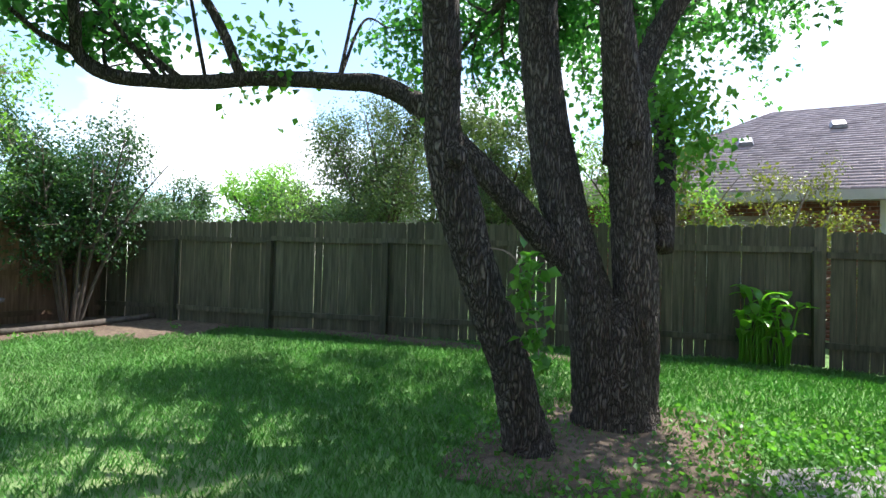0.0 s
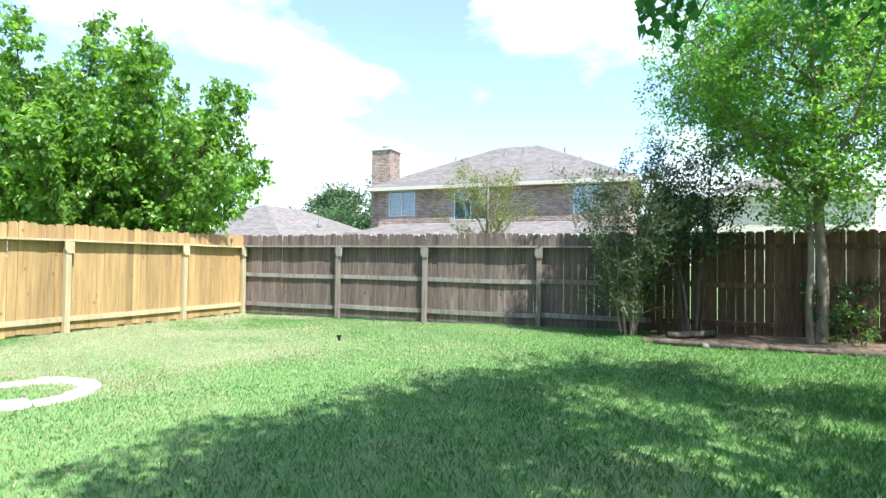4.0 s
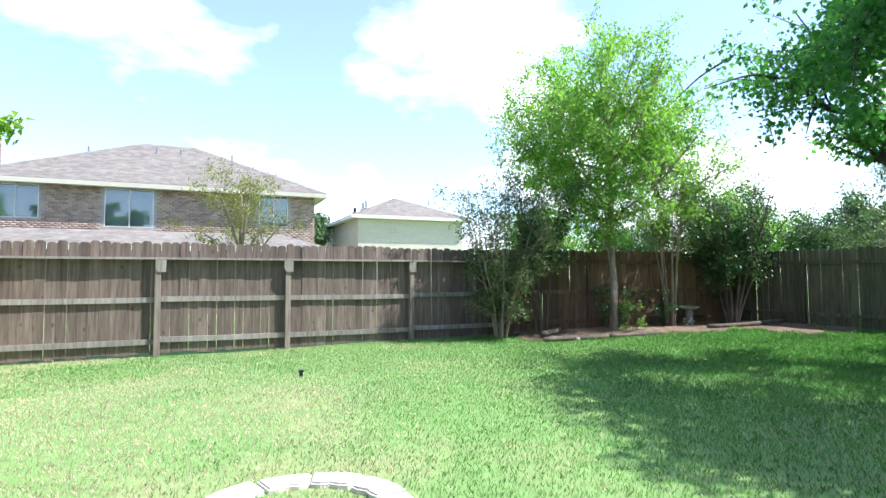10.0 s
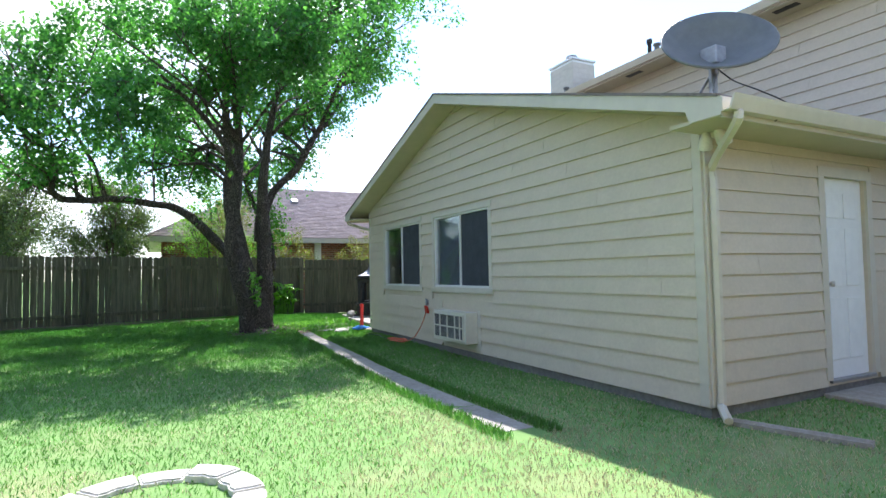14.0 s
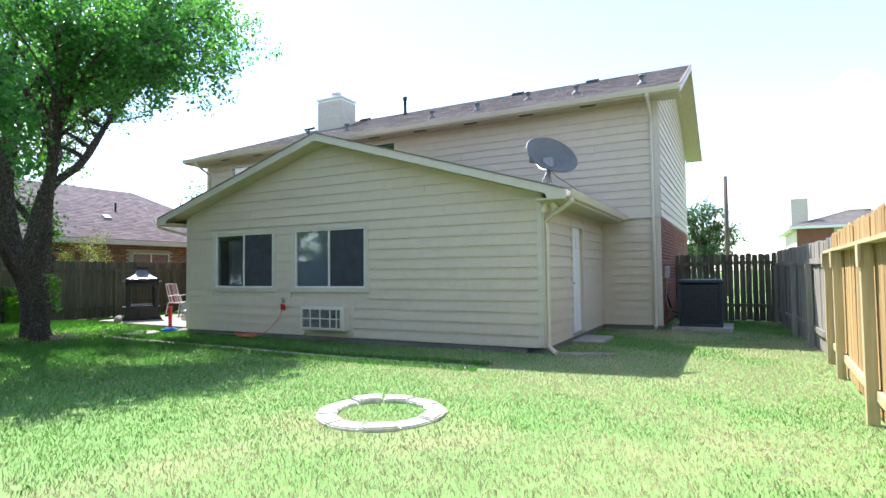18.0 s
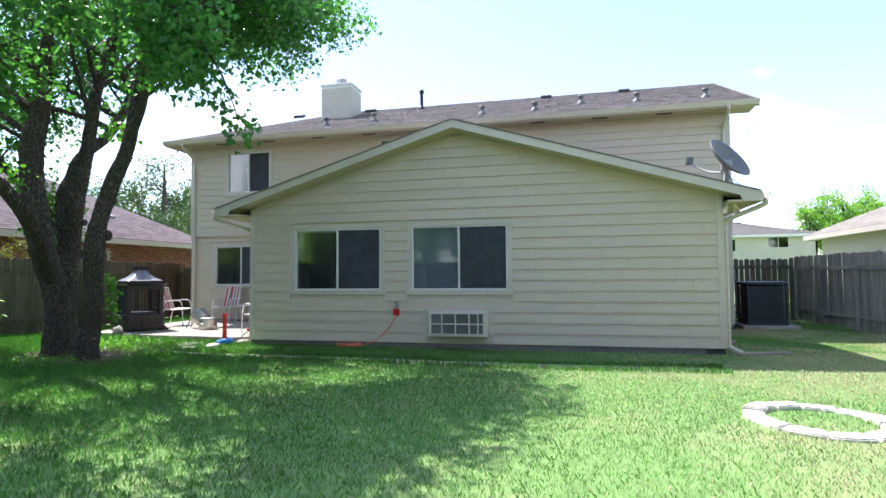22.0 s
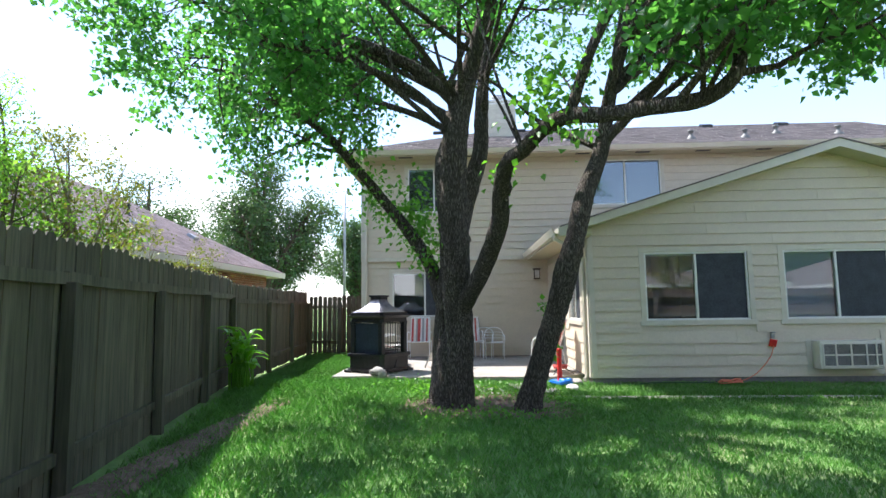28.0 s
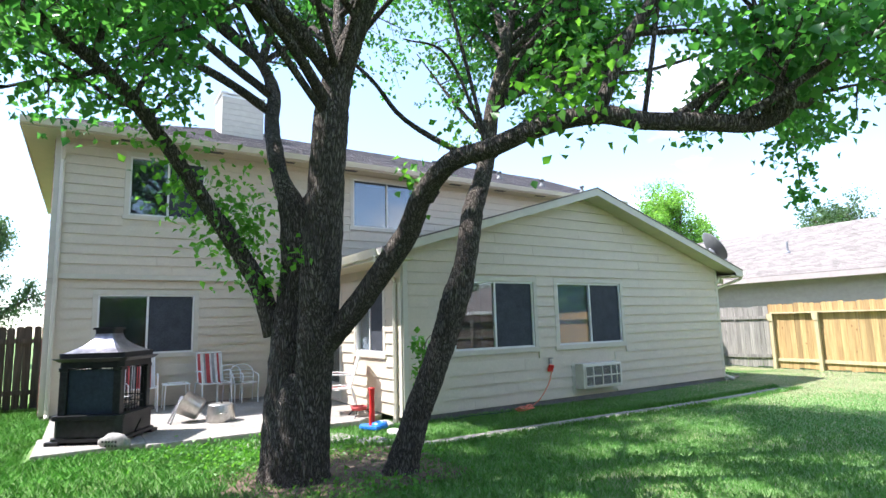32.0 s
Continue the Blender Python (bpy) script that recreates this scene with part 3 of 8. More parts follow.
def fence(label, a, b, posts, mat, height=1.80, rails=(0.30, 1.45), rail_h=0.089, step=0.142, bracket=False,
          seed=1, sag=0.0, post_mat=None, rail_mat=None, lean=0.006, gap=0.006, base=0.03, post_h=None, skip=None, cap_mat=None, up=0.0):
    """A board fence from a to b, seen from the side that lies to the left of that way. posts: metres from a."""
    r = random.Random(seed)
    a, b = Vector((*a, 0)), Vector((*b, 0))
    d = b - a
    length = d.length
    f = thing("fence", label, "fence", Matrix.Translation(a + Vector((0, 0, up))) @ Matrix.Rotation(math.atan2(d.y, d.x), 4, "Z"), kind="structure")
    post_mat, rail_mat = post_mat or mat, rail_mat or mat
    ph = post_h or rails[-1] + 0.02
    # local y points to the yard
    pbm = bbox(-0.045, 0.045, 0.018, 0.108, -0.1, ph, 0.004)
    first = None
    for p in posts:
        m = pose(p, 0, 0, r.uniform(-0.4, 0.4), r.uniform(-0.5, 0.5), 0)
        if first is None:
            first = part("post", pbm, post_mat, f, at=m)
        else:
            again("post", first.data, f, m)
    if bracket:
        kb = bmesh.new()
        prism(kb, [(-0.078, ph - 0.002), (0.078, ph - 0.002), (0.078, ph - 0.13), (0.04, ph - 0.20), (-0.078, ph - 0.20)], "y", 0.109, 0.132)
        kb2 = None
        for p in posts:
            m = pose(p + r.uniform(-0.01, 0.03), 0, 0, 0, r.uniform(-2, 2), 0)
            if kb2 is None:
                kb2 = part("bracket", kb, cap_mat or rail_mat, f, at=m)
            else:
                again("bracket", kb2.data, f, m)
    stops = sorted({0.0, length, *posts})
    for k, z in enumerate(rails):
        for p0, p1 in zip(stops, stops[1:]):
            if p1 - p0 < 0.2:
                continue
            rb = bmesh.new()
            n = 5
            z0 = z + r.uniform(-0.015, 0.015)
            droop = sag * r.uniform(0.2, 1.0)
            tilt = r.uniform(-0.01, 0.01)
            ledge = bracket and k == len(rails) - 1
            if ledge:
                z0, tilt = ph + 0.002, 0.0
            cols = []
            for i in range(n + 1):
                u = i / n
                x = p0 + (p1 - p0) * u
                zz = z0 + tilt * (u - 0.5) * 2 - droop * 4 * u * (1 - u)
                y0, y1 = 0.001, 0.112 if ledge else 0.04
                hh = 0.036 if ledge else rail_h
                cols.append([rb.verts.new(c) for c in ((x, y0, zz), (x, y1, zz), (x, y1, zz + hh), (x, y0, zz + hh))])
            for c0, c1 in zip(cols, cols[1:]):
                for j in range(4):
                    rb.faces.new((c0[j], c1[j], c1[(j + 1) % 4], c0[(j + 1) % 4]))
            rb.faces.new(cols[0])
            rb.faces.new(cols[-1][::-1])
            bmesh.ops.recalc_face_normals(rb, faces=rb.faces[:])
            part("rail", rb, rail_mat, f)
    meshes = [picket_mesh("picket", w, height, mat) for w in (step - gap, step - gap * 0.4, step - gap * 1.8)]
    x = 0.0
    while x < length - 0.05:
        if not (skip and skip[0] < x < skip[1]):
            again("picket", meshes[r.choice((0, 0, 1, 1, 2))], f,
                  pose(x, r.uniform(-0.004, 0.0), base + r.uniform(-0.022, 0.022) , r.uniform(-0.3, 0.3), r.uniform(-1, 1) * math.degrees(lean), r.uniform(-0.8, 0.8)))
        x += step
    return f

# ---- parts of houses ----
def wall_panel(name, m, u0, u1, z0, z1, holes, mat, parent, thick=0.14, top=None):
    """A wall in the plane of m (x along, y out, z up) with real openings (u0, u1, z0, z1). top: an outline point list above z1."""
    wm = bmesh.new()
    us = sorted({u0, u1, *[h[0] for h in holes], *[h[1] for h in holes]})
    zs = sorted({z0, z1, *[h[2] for h in holes], *[h[3] for h in holes]})
    def solid(i, k):
        if not (0 <= i < len(us) - 1 and 0 <= k < len(zs) - 1):
            return False
        return not any(h[0] <= us[i] and us[i + 1] <= h[1] and h[2] <= zs[k] and zs[k + 1] <= h[3] for h in holes)

    grid = {}

    def at_(i, k, y):
        if (i, k, y) not in grid:
            grid[(i, k, y)] = wm.verts.new((us[i], y, zs[k]))
        return grid[(i, k, y)]

    for i in range(len(us) - 1):
        for k in range(len(zs) - 1):
            if not solid(i, k):
                continue
            for y in (-thick, 0.0):
                wm.faces.new([at_(*c, y) for c in ((i, k), (i + 1, k), (i + 1, k + 1), (i, k + 1))])
            for (di, dk), (c0, c1) in (((-1, 0), ((i, k), (i, k + 1))), ((1, 0), ((i + 1, k), (i + 1, k + 1))), ((0, -1), ((i, k), (i + 1, k))), ((0, 1), ((i, k + 1), (i + 1, k + 1)))):
                if not solid(i + di, k + dk):
                    wm.faces.new((at_(*c0, -thick), at_(*c1, -thick), at_(*c1, 0.0), at_(*c0, 0.0)))
    bmesh.ops.recalc_face_normals(wm, faces=wm.faces[:])
    if top:
        prism(wm, top, "y", -thick, 0)
    return part(name, wm, mat, parent, at=m)


def cut(spans, a, b):
    out = []
    for s, e in spans:
        if b <= s or a >= e:
            out.append((s, e))
        else:
            if a > s:
                out.append((s, a))
            if b < e:
                out.append((b, e))
    return out


def siding(wall, z0, z1, ends, holes, mat, lap=0.187, seed=3, length=3.66):
    """Lap boards on a wall part. ends(z) gives the run from left to right at a height."""
    r = random.Random(seed)
    z = z0
    while z < z1 - 0.02:
        zt = min(z + lap, z1)
        a0, b0 = ends(z)
        a1, b1 = ends(zt)
        if b1 - a1 < 0.05:
            a1 = b1 = (a0 + b0) / 2
            if b0 - a0 < 0.1:
                break
        spans = [(a0, b0)]
        for h in holes:
            if h[2] < zt - 0.004 and h[3] > z + 0.004:
                spans = cut(spans, h[0], h[1])
        joint = a0 + r.uniform(0.6, length)
        pieces = []
        for s, e in spans:
            q = s
            j = joint
            while j < e - 0.3:
                if j > q + 0.3:
                    pieces.append((q, j - 0.0015))
                    q = j + 0.0015
                j += length
            pieces.append((q, e))
        for s, e in pieces:
            bm2 = bmesh.new()
            ts = a1 + 0.0 if abs(s - a0) < 1e-6 else s
            te = b1 if abs(e - b0) < 1e-6 else e
            if te - ts < 0.01:
                te = ts + 0.01
            zb, zz = z - 0.012, zt + 0.004
            co = [(s, 0.001, zb), (e, 0.001, zb), (e, 0.030, zb), (s, 0.030, zb), (ts, 0.001, zz), (te, 0.001, zz), (te, 0.006, zz), (ts, 0.006, zz)]
            v = [bm2.verts.new(c) for c in co]
            for fc in ((0, 1, 2, 3), (4, 7, 6, 5), (0, 4, 5, 1), (1, 5, 6, 2), (2, 6, 7, 3), (3, 7, 4, 0)):
                bm2.faces.new([v[i] for i in fc])
            bmesh.ops.recalc_face_normals(bm2, faces=bm2.faces[:])
            part("board", bm2, mat, wall)
        z = zt


def slope(name, parent, e0, e1, r0, r1, mat, course=0.145, tab=0.32, seed=1, thick=0.09, deck=None, rake=None):
    """A shingled roof slope from its eave (e0 to e1) up to its ridge (r0 to r1): a deck and rows of overlapping tabs."""
    r = np.random.default_rng(seed)
    e0, e1, r0, r1 = [np.array(q, float) for q in (e0, e1, r0, r1)]
    nor = np.cross(e1 - e0, (r0 + r1) / 2 - e0)
    nor /= np.linalg.norm(nor)
    if nor[2] < 0:
        nor = -nor
    n = max(3, int(np.linalg.norm((r0 + r1) / 2 - (e0 + e1) / 2) / course))
    V, T = [], []
    for i in range(n):
        for_v = []
        a, b = i / n, (i + 1.15) / n
        lo0, lo1 = e0 + (r0 - e0) * a, e1 + (r1 - e1) * a
        b = min(b, 1.0)
        hi0, hi1 = e0 + (r0 - e0) * b, e1 + (r1 - e1) * b
        w = np.linalg.norm(lo1 - lo0)
        k = max(1, int(w / tab))
        cuts = np.sort(np.clip((np.arange(1, k) + r.uniform(-0.3, 0.3, max(k - 1, 0))) / k, 0, 1))
        cuts = np.concatenate([[0], cuts, [1]])
        for s, t in zip(cuts, cuts[1:]):
            lift = nor * r.uniform(0.008, 0.014)
            t2 = t - 0.006 / max(w, 0.1) if t < 1 else t
            q = [lo0 + (lo1 - lo0) * s + lift, lo0 + (lo1 - lo0) * t2 + lift, hi0 + (hi1 - hi0) * t2 + nor * 0.002, hi0 + (hi1 - hi0) * s + nor * 0.002,
                 lo0 + (lo1 - lo0) * s, lo0 + (lo1 - lo0) * t2]
            o = len(V)
            V += q
            T += [(o, o + 1, o + 2), (o, o + 2, o + 3), (o + 4, o + 5, o + 1), (o + 4, o + 1, o)]
    d = bmesh.new()
    down = -nor * thick
    top = [e0, e1, r1, r0]
    if np.linalg.norm(r1 - r0) < 0.02:
        top = [e0, e1, r1]
    tv = [d.verts.new(p) for p in top]
    bv = [d.verts.new(p + down) for p in top]
    d.faces.new(tv)
    d.faces.new(bv[::-1])
    for i in range(len(top)):
        d.faces.new((tv[i], tv[(i + 1) % len(top)], bv[(i + 1) % len(top)], bv[i]))
    bmesh.ops.recalc_face_normals(d, faces=d.faces[:])
    roof = part(name, d, deck or mat, parent)
    if rake:
        for p, q in ((e0, r0), (e1, r1)):
            if rake in ("first", "both") and p is e0 or rake == "both":
                ed = bmesh.new()
                out_ = (e0 - e1) / np.linalg.norm(e1 - e0) * (0.035 if p is e0 else -0.035)
                c8 = [v + nor * h for v in (p - out_ * 0.5, p + out_, q + out_, q - out_ * 0.5) for h in (-0.012, 0.012)]
                vs = [ed.verts.new(c) for c in c8]
                for f in ((0, 2, 4, 6), (1, 3, 5, 7), (2, 3, 5, 4), (0, 1, 3, 2), (4, 5, 7, 6), (0, 1, 7, 6)):
                    ed.faces.new([vs[i] for i in f])
                bmesh.ops.recalc_face_normals(ed, faces=ed.faces[:])
                part("rake_edge", ed, mat, roof)
    sh = new("shingles", raw_mesh("shingles", V, T, mat))
    sh.parent = roof
    sh["kind"] = "stuff"
    return roof


def window(parent, m, w, h, label="", blinds=(True, False), screen=(False, True), name="window", mullion=0.5, trim=True, blind_drop=1.0, trim_w=0.085, vert=True, tilt=-38):
    """A sliding window with its sill at m (x along, y out): casing, frame, two sashes, glass, blinds and an insect screen."""
    wn_ = new(name)
    wn_.parent = parent
    wn_.matrix_local = m
    if label:
        wn_["label"] = label
    if trim:
        t = trim_w
        for nm, c in (("casing", (-t, w + t, h, h + t)), ("casing", (-t, 0, 0, h)), ("casing", (w, w + t, 0, h)), ("sill", (-t - 0.02, w + t + 0.02, -t, 0))):
            part(nm, bbox(c[0], c[1], 0.0, 0.026 if nm == "casing" else 0.034, c[2], c[3], 0.003), M_TRIM, wn_)
    f = 0.032
    for c in ((0, w, 0, f), (0, w, h - f, h), (0, f, f, h - f), (w - f, w, f, h - f)):
        part("frame", bbox(c[0], c[1], -0.075, 0.008, c[2], c[3], 0.003), M_VINYL, wn_)
    mu = w * mullion
    if vert:
        part("sash_bar", bbox(mu - 0.019, mu + 0.019, -0.05, 0.003, f, h - f, 0.003), M_VINYL, wn_)
        halves = ((f, mu - 0.019), (mu + 0.019, w - f))
    else:
        part("sash_bar", bbox(f, w - f, -0.05, 0.003, h * 0.5 - 0.016, h * 0.5 + 0.016, 0.003), M_VINYL, wn_)
        halves = ((f, w - f), (f, w - f))
    for i, (a, b) in enumerate(halves):
        if i and not vert:
            break
        g = part("pane", bbox(a, b, -0.036, -0.030, f, h - f), M_GLASS, wn_)
        g.visible_shadow = False
        if blinds[i]:
            z = h - f - 0.03
            sl = bmesh.new()
            while z > f + (1 - blind_drop) * h:
                box(sl, a + 0.004, b - 0.004, -0.0125, 0.0125, -0.0008, 0.0008, pose(0, -0.085, z, tilt))
                z -= 0.0215
            box(sl, a + 0.004, b - 0.004, -0.105, -0.07, h - f - 0.03, h - f - 0.002)
            part("blind", sl, M_BLIND, wn_, "white horizontal slatted blind")
        if screen[i]:
            part("insect_screen", bbox(a, b, -0.022, -0.019, f, h - f), M_SCREEN, wn_, "dark mesh insect screen")
    # added panel behind the opening; its dark colour stands in for the unlit room
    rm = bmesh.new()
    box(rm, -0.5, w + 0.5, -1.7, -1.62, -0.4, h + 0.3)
    part("room_wall", rm, M_ROOM_SHADE, wn_)
    return wn_


def downspout(parent, pts, w=0.038):
    bm2 = bmesh.new()
    tube(bm2, [(*p, w) for p in spline(pts, 4)], 6)
    return part("downspout", bm2, M_GUTTER, parent)


def gutter(parent, a, b, out, drop=0.11):
    """A K-shaped gutter from a to b; out: the way it faces (x, y)."""
    a, b = Vector(a), Vector(b)
    o = Vector((*out, 0)).normalized()
    prof = [(0, 0), (0.0, -drop), (0.075, -drop), (0.11, -0.03), (0.12, 0), (0.105, 0), (0.095, -0.02), (0.068, -drop + 0.012), (0.012, -drop + 0.012), (0.012, 0)]
    bm2 = bmesh.new()
    A = [bm2.verts.new(a + o * p + Vector((0, 0, q))) for p, q in prof]
    B = [bm2.verts.new(b + o * p + Vector((0, 0, q))) for p, q in prof]
    k = len(prof)
    for i in range(k):
        bm2.faces.new((A[i], B[i], B[(i + 1) % k], A[(i + 1) % k]))
    for cap_ in (A, B):
        bm2.faces.new(cap_)
    bmesh.ops.recalc_face_normals(bm2, faces=bm2.faces[:])
    return part("gutter", bm2, M_GUTTER, parent)

# ---- the fence lines ----
NW_, NM_, NE_ = (-11.30, 7.05), (-0.09, 9.53), (6.6, 10.12)
SW_, SE_, MW_ = (-11.30, -8.73), (0.9, -9.24), (-11.56, 0.3)
fence("tall dark mossy board fence in the shade", NM_, NW_, [0.12, 2.06, 4.02, 6.0, 8.02, 9.88], M_WOOD_N, height=1.80, rails=(0.30, 1.49), seed=2, gap=0.006, sag=0.012, rail_h=0.08, lean=0.004, up=0.05)
fence("tall dark mossy board fence beside the neighbour", NE_, NM_, [0.1, 2.2, 4.4], M_WOOD_N, height=1.78, rails=(0.30, 1.48), seed=3, gap=0.006, sag=0.012, rail_h=0.08)
# rails take the paler silver wood: their sunlit tops are put into the colour
fence("grey-brown weathered board fence with three rails", MW_, SW_, [2.02, 4.38, 6.43, 9.04], M_WOOD_W, height=1.80, rails=(0.20, 0.86, 1.51), bracket=True, seed=4, gap=0.005, sag=0.008, post_h=1.55, rail_h=0.085, lean=0.003, up=0.02, rail_mat=M_WOOD_G, post_mat=M_WOOD_WP)
fence("brown board fence with three rails behind the shrubs", NW_, MW_, [0.2, 2.3, 4.5, 6.6], M_WOOD_WB, height=1.78, rails=(0.20, 0.86, 1.51), seed=5, gap=0.004, sag=0.008, post_h=1.57, rail_h=0.085, lean=0.004, up=0.05)
fence("new yellow cedar board fence", SW_, SE_, [0.06, 1.73, 4.10, 6.40, 8.60, 10.88, 12.1], M_WOOD_S, height=1.80, rails=(0.20, 1.50), bracket=True, seed=6, gap=0.003, sag=0.006, post_h=1.55, rail_h=0.085, lean=0.002, rail_mat=M_PINE, post_mat=M_PINE)
fence("old silver-grey board fence, sagging", SE_, (7.6, -8.95), [1.6, 3.4, 5.1, 6.5], M_WOOD_G, height=1.74, rails=(0.30, 1.40), seed=8, gap=0.008, sag=0.03, lean=0.010)
fence("dark board fence closing the side yard", (7.6, -8.95), (7.6, -6.6), [0.1, 1.2, 2.3], M_WOOD_N, height=1.70, rails=(0.35, 1.45), seed=9, gap=0.016)
fence("weathered gate and fence beside the house", (6.6, 8.1), (6.6, 10.12), [0.1, 1.0, 1.9], M_WOOD_N, height=1.66, rails=(0.32, 1.34), seed=10, gap=0.02)

# ---- the house: one-storey gabled wing in front of a two-storey block ----
GS, GN, GC, GPK = -5.28, 3.31, -0.86, 4.08     # wing: south and north ends, ridge line, ridge height
EAVE_Z, HX, HS, HN, BASE = 2.66, 4.50, -6.58, 8.10, 0.12
SL = (GPK - EAVE_Z) / (3.84 - GC)
house = thing("house", "two-storey beige lap-sided house with a gabled rear wing", "house")
WEST = pose(0, 0, 0, 0, 0, -90)   # local x runs to -y, local y to +x


def west_m(x):
    """A wall that faces -x: local x runs towards +y turned round, local y faces out."""
    return Matrix(((0, -1, 0, x), (-1, 0, 0, 0), (0, 0, 1, 0), (0, 0, 0, 1)))


def south_m(y):
    """A wall that faces -y: local x is +x... seen from outside it runs to the right."""
    return Matrix(((1, 0, 0, 0), (0, -1, 0, y), (0, 0, 1, 0), (0, 0, 0, 1)))


# wing, gable wall: local x = -y
def under(z):
    """Left and right end of the gable wall at a height."""
    if z <= EAVE_Z - 0.02:
        return -GN, -GS
    h = (GPK - 0.14 - z) / SL
    return max(-GN, -GC - h), min(-GS, -GC + h)


W1 = (-2.35, -0.60, 1.06, 2.23)     # openings: left, right, sill, head
W2 = (0.0, 1.77, 1.06, 2.23)
AC = (0.36, 1.42, 0.24, 0.70)
top_pts = [(-GN, EAVE_Z - 0.15), (-GS, EAVE_Z - 0.15), under(EAVE_Z)[1:] + (EAVE_Z,), (-GC, GPK - 0.14), under(EAVE_Z)[:1] + (EAVE_Z,)]
wall_w = wall_panel("wall_gable", west_m(0), -GN, -GS, BASE - 0.02, EAVE_Z - 0.15, [W1, W2, AC], M_SIDING, house, top=top_pts)
grow = [(a - 0.085, b + 0.085, c - 0.085, d + 0.085) for a, b, c, d in (W1, W2)] + [(AC[0] - 0.09, AC[1] + 0.09, AC[2] - 0.10, AC[3] + 0.03)]
siding(wall_w, BASE, GPK - 0.16, under, grow + [(-GN, -GN + 0.09, 0, 9), (-GS - 0.09, -GS, 0, 9)], M_SIDING, seed=3)
for u in (-GN, -GS - 0.09):
    part("corner_board", bbox(u, u + 0.09, 0.0, 0.024, BASE - 0.01, EAVE_Z, 0.003), M_TRIM, house, at=west_m(0))
part("foundation", bbox(-GN + 0.01, -GS - 0.01, -0.3, -0.012, -0.2, BASE, 0.0), M_FOUND, house, at=west_m(0))
for w, tl in ((W1, -3), (W2, -52)):
    window(house, west_m(0) @ Matrix.Translation((w[0], 0, w[2])), w[1] - w[0], w[3] - w[2], "sliding window with white blinds and a dark screen", tilt=tl)
fr = bmesh.new()
for c in ((AC[0] - 0.09, AC[0], AC[2] - 0.1, AC[3] + 0.02), (AC[1], AC[1] + 0.09, AC[2] - 0.1, AC[3] + 0.02), (AC[0], AC[1], AC[2] - 0.1, AC[2] - 0.002)):
    box(fr, c[0], c[1], 0.0, 0.024, c[2], c[3])
part("unit_casing", fr, M_TRIM, house, at=west_m(0))

# wing, south wall with the white door; wing, north wall with a glazed door and a window
DOOR = (1.76, 2.53, 0.16, 2.19)
wall_s = wall_panel("wall_wing_side", south_m(GS), 0.14, HX, BASE - 0.02, EAVE_Z + 0.1, [DOOR], M_SIDING, house)
siding(wall_s, BASE, EAVE_Z + 0.0, lambda z: (0.0, HX), [(DOOR[0] - 0.1, DOOR[1] + 0.1, 0, DOOR[3] + 0.1), (0, 0.09, 0, 9)], M_SIDING, seed=5)
part("corner_board", bbox(0.0, 0.09, 0.0, 0.024, BASE - 0.01, EAVE_Z, 0.003), M_TRIM, house, at=south_m(GS))
part("foundation", bbox(0.012, HX, -0.3, -0.012, -0.2, BASE, 0.0), M_FOUND, house, at=south_m(GS))
door_1 = new("door")
door_1.parent = house
door_1.matrix_local = south_m(GS) @ Matrix.Translation((DOOR[0], 0, DOOR[2]))
door_1["label"] = "white six-panel back door, closed"
dw, dh = DOOR[1] - DOOR[0], DOOR[3] - DOOR[2]
for c in ((-0.1, 0, 0, dh), (dw, dw + 0.1, 0, dh), (-0.1, dw + 0.1, dh, dh + 0.1)):
    part("casing", bbox(c[0], c[1], 0.0, 0.028, c[2], c[3], 0.003), M_TRIM, door_1)
part("leaf", bbox(0.0, dw, -0.075, -0.035, 0.0, dh, 0.003), M_WHITE, door_1)
for px in (0.11, dw / 2 + 0.04):
    for z0, z1 in ((0.18, 0.80), (0.92, 1.52), (1.62, 1.88)):
        part("panel", bbox(px, px + dw / 2 - 0.15, -0.036, -0.028, z0, z1, 0.006), M_WHITE, door_1)
kn = bmesh.new()
lathe(kn, [(0.0, 0.0), (0.03, 0.0), (0.03, 0.008), (0.012, 0.012), (0.012, 0.04), (0.028, 0.05), (0.028, 0.07), (0.0, 0.078)], 14, pose(0.07, -0.036, 0.95, -90))
part("knob", kn, M_STEEL, door_1, smooth=True)
part("threshold", bbox(-0.02, dw + 0.02, -0.05, 0.03, -0.03, 0.0, 0.004), M_GALV, door_1)
NORTH_W = Matrix(((-1, 0, 0, 0), (0, 1, 0, GN), (0, 0, 1, 0), (0, 0, 0, 1)))   # faces +y, local x = -x
wall_n = wall_panel("wall_wing_side", NORTH_W, -HX, -0.14, BASE - 0.02, EAVE_Z + 0.1, [(-1.75, -0.65, 1.06, 2.23), (-3.35, -2.5, 0.14, 2.2)], M_SIDING, house)
siding(wall_n, BASE, EAVE_Z, lambda z: (-HX, 0.0), [(-1.84, -0.56, 0.97, 2.32), (-3.45, -2.4, 0, 2.3), (-0.09, 0, 0, 9)], M_SIDING, seed=6)
part("corner_board", bbox(-0.09, 0.0, 0.0, 0.024, BASE - 0.01, EAVE_Z, 0.003), M_TRIM, house, at=NORTH_W)
window(house, NORTH_W @ Matrix.Translation((-1.75, 0, 1.06)), 1.10, 1.17, "sliding window looking on the patio")
d2 = new("door")
d2.parent = house
d2.matrix_local = NORTH_W @ Matrix.Translation((-3.35, 0, 0.14))
d2["label"] = "beige patio door with a tall glass light"
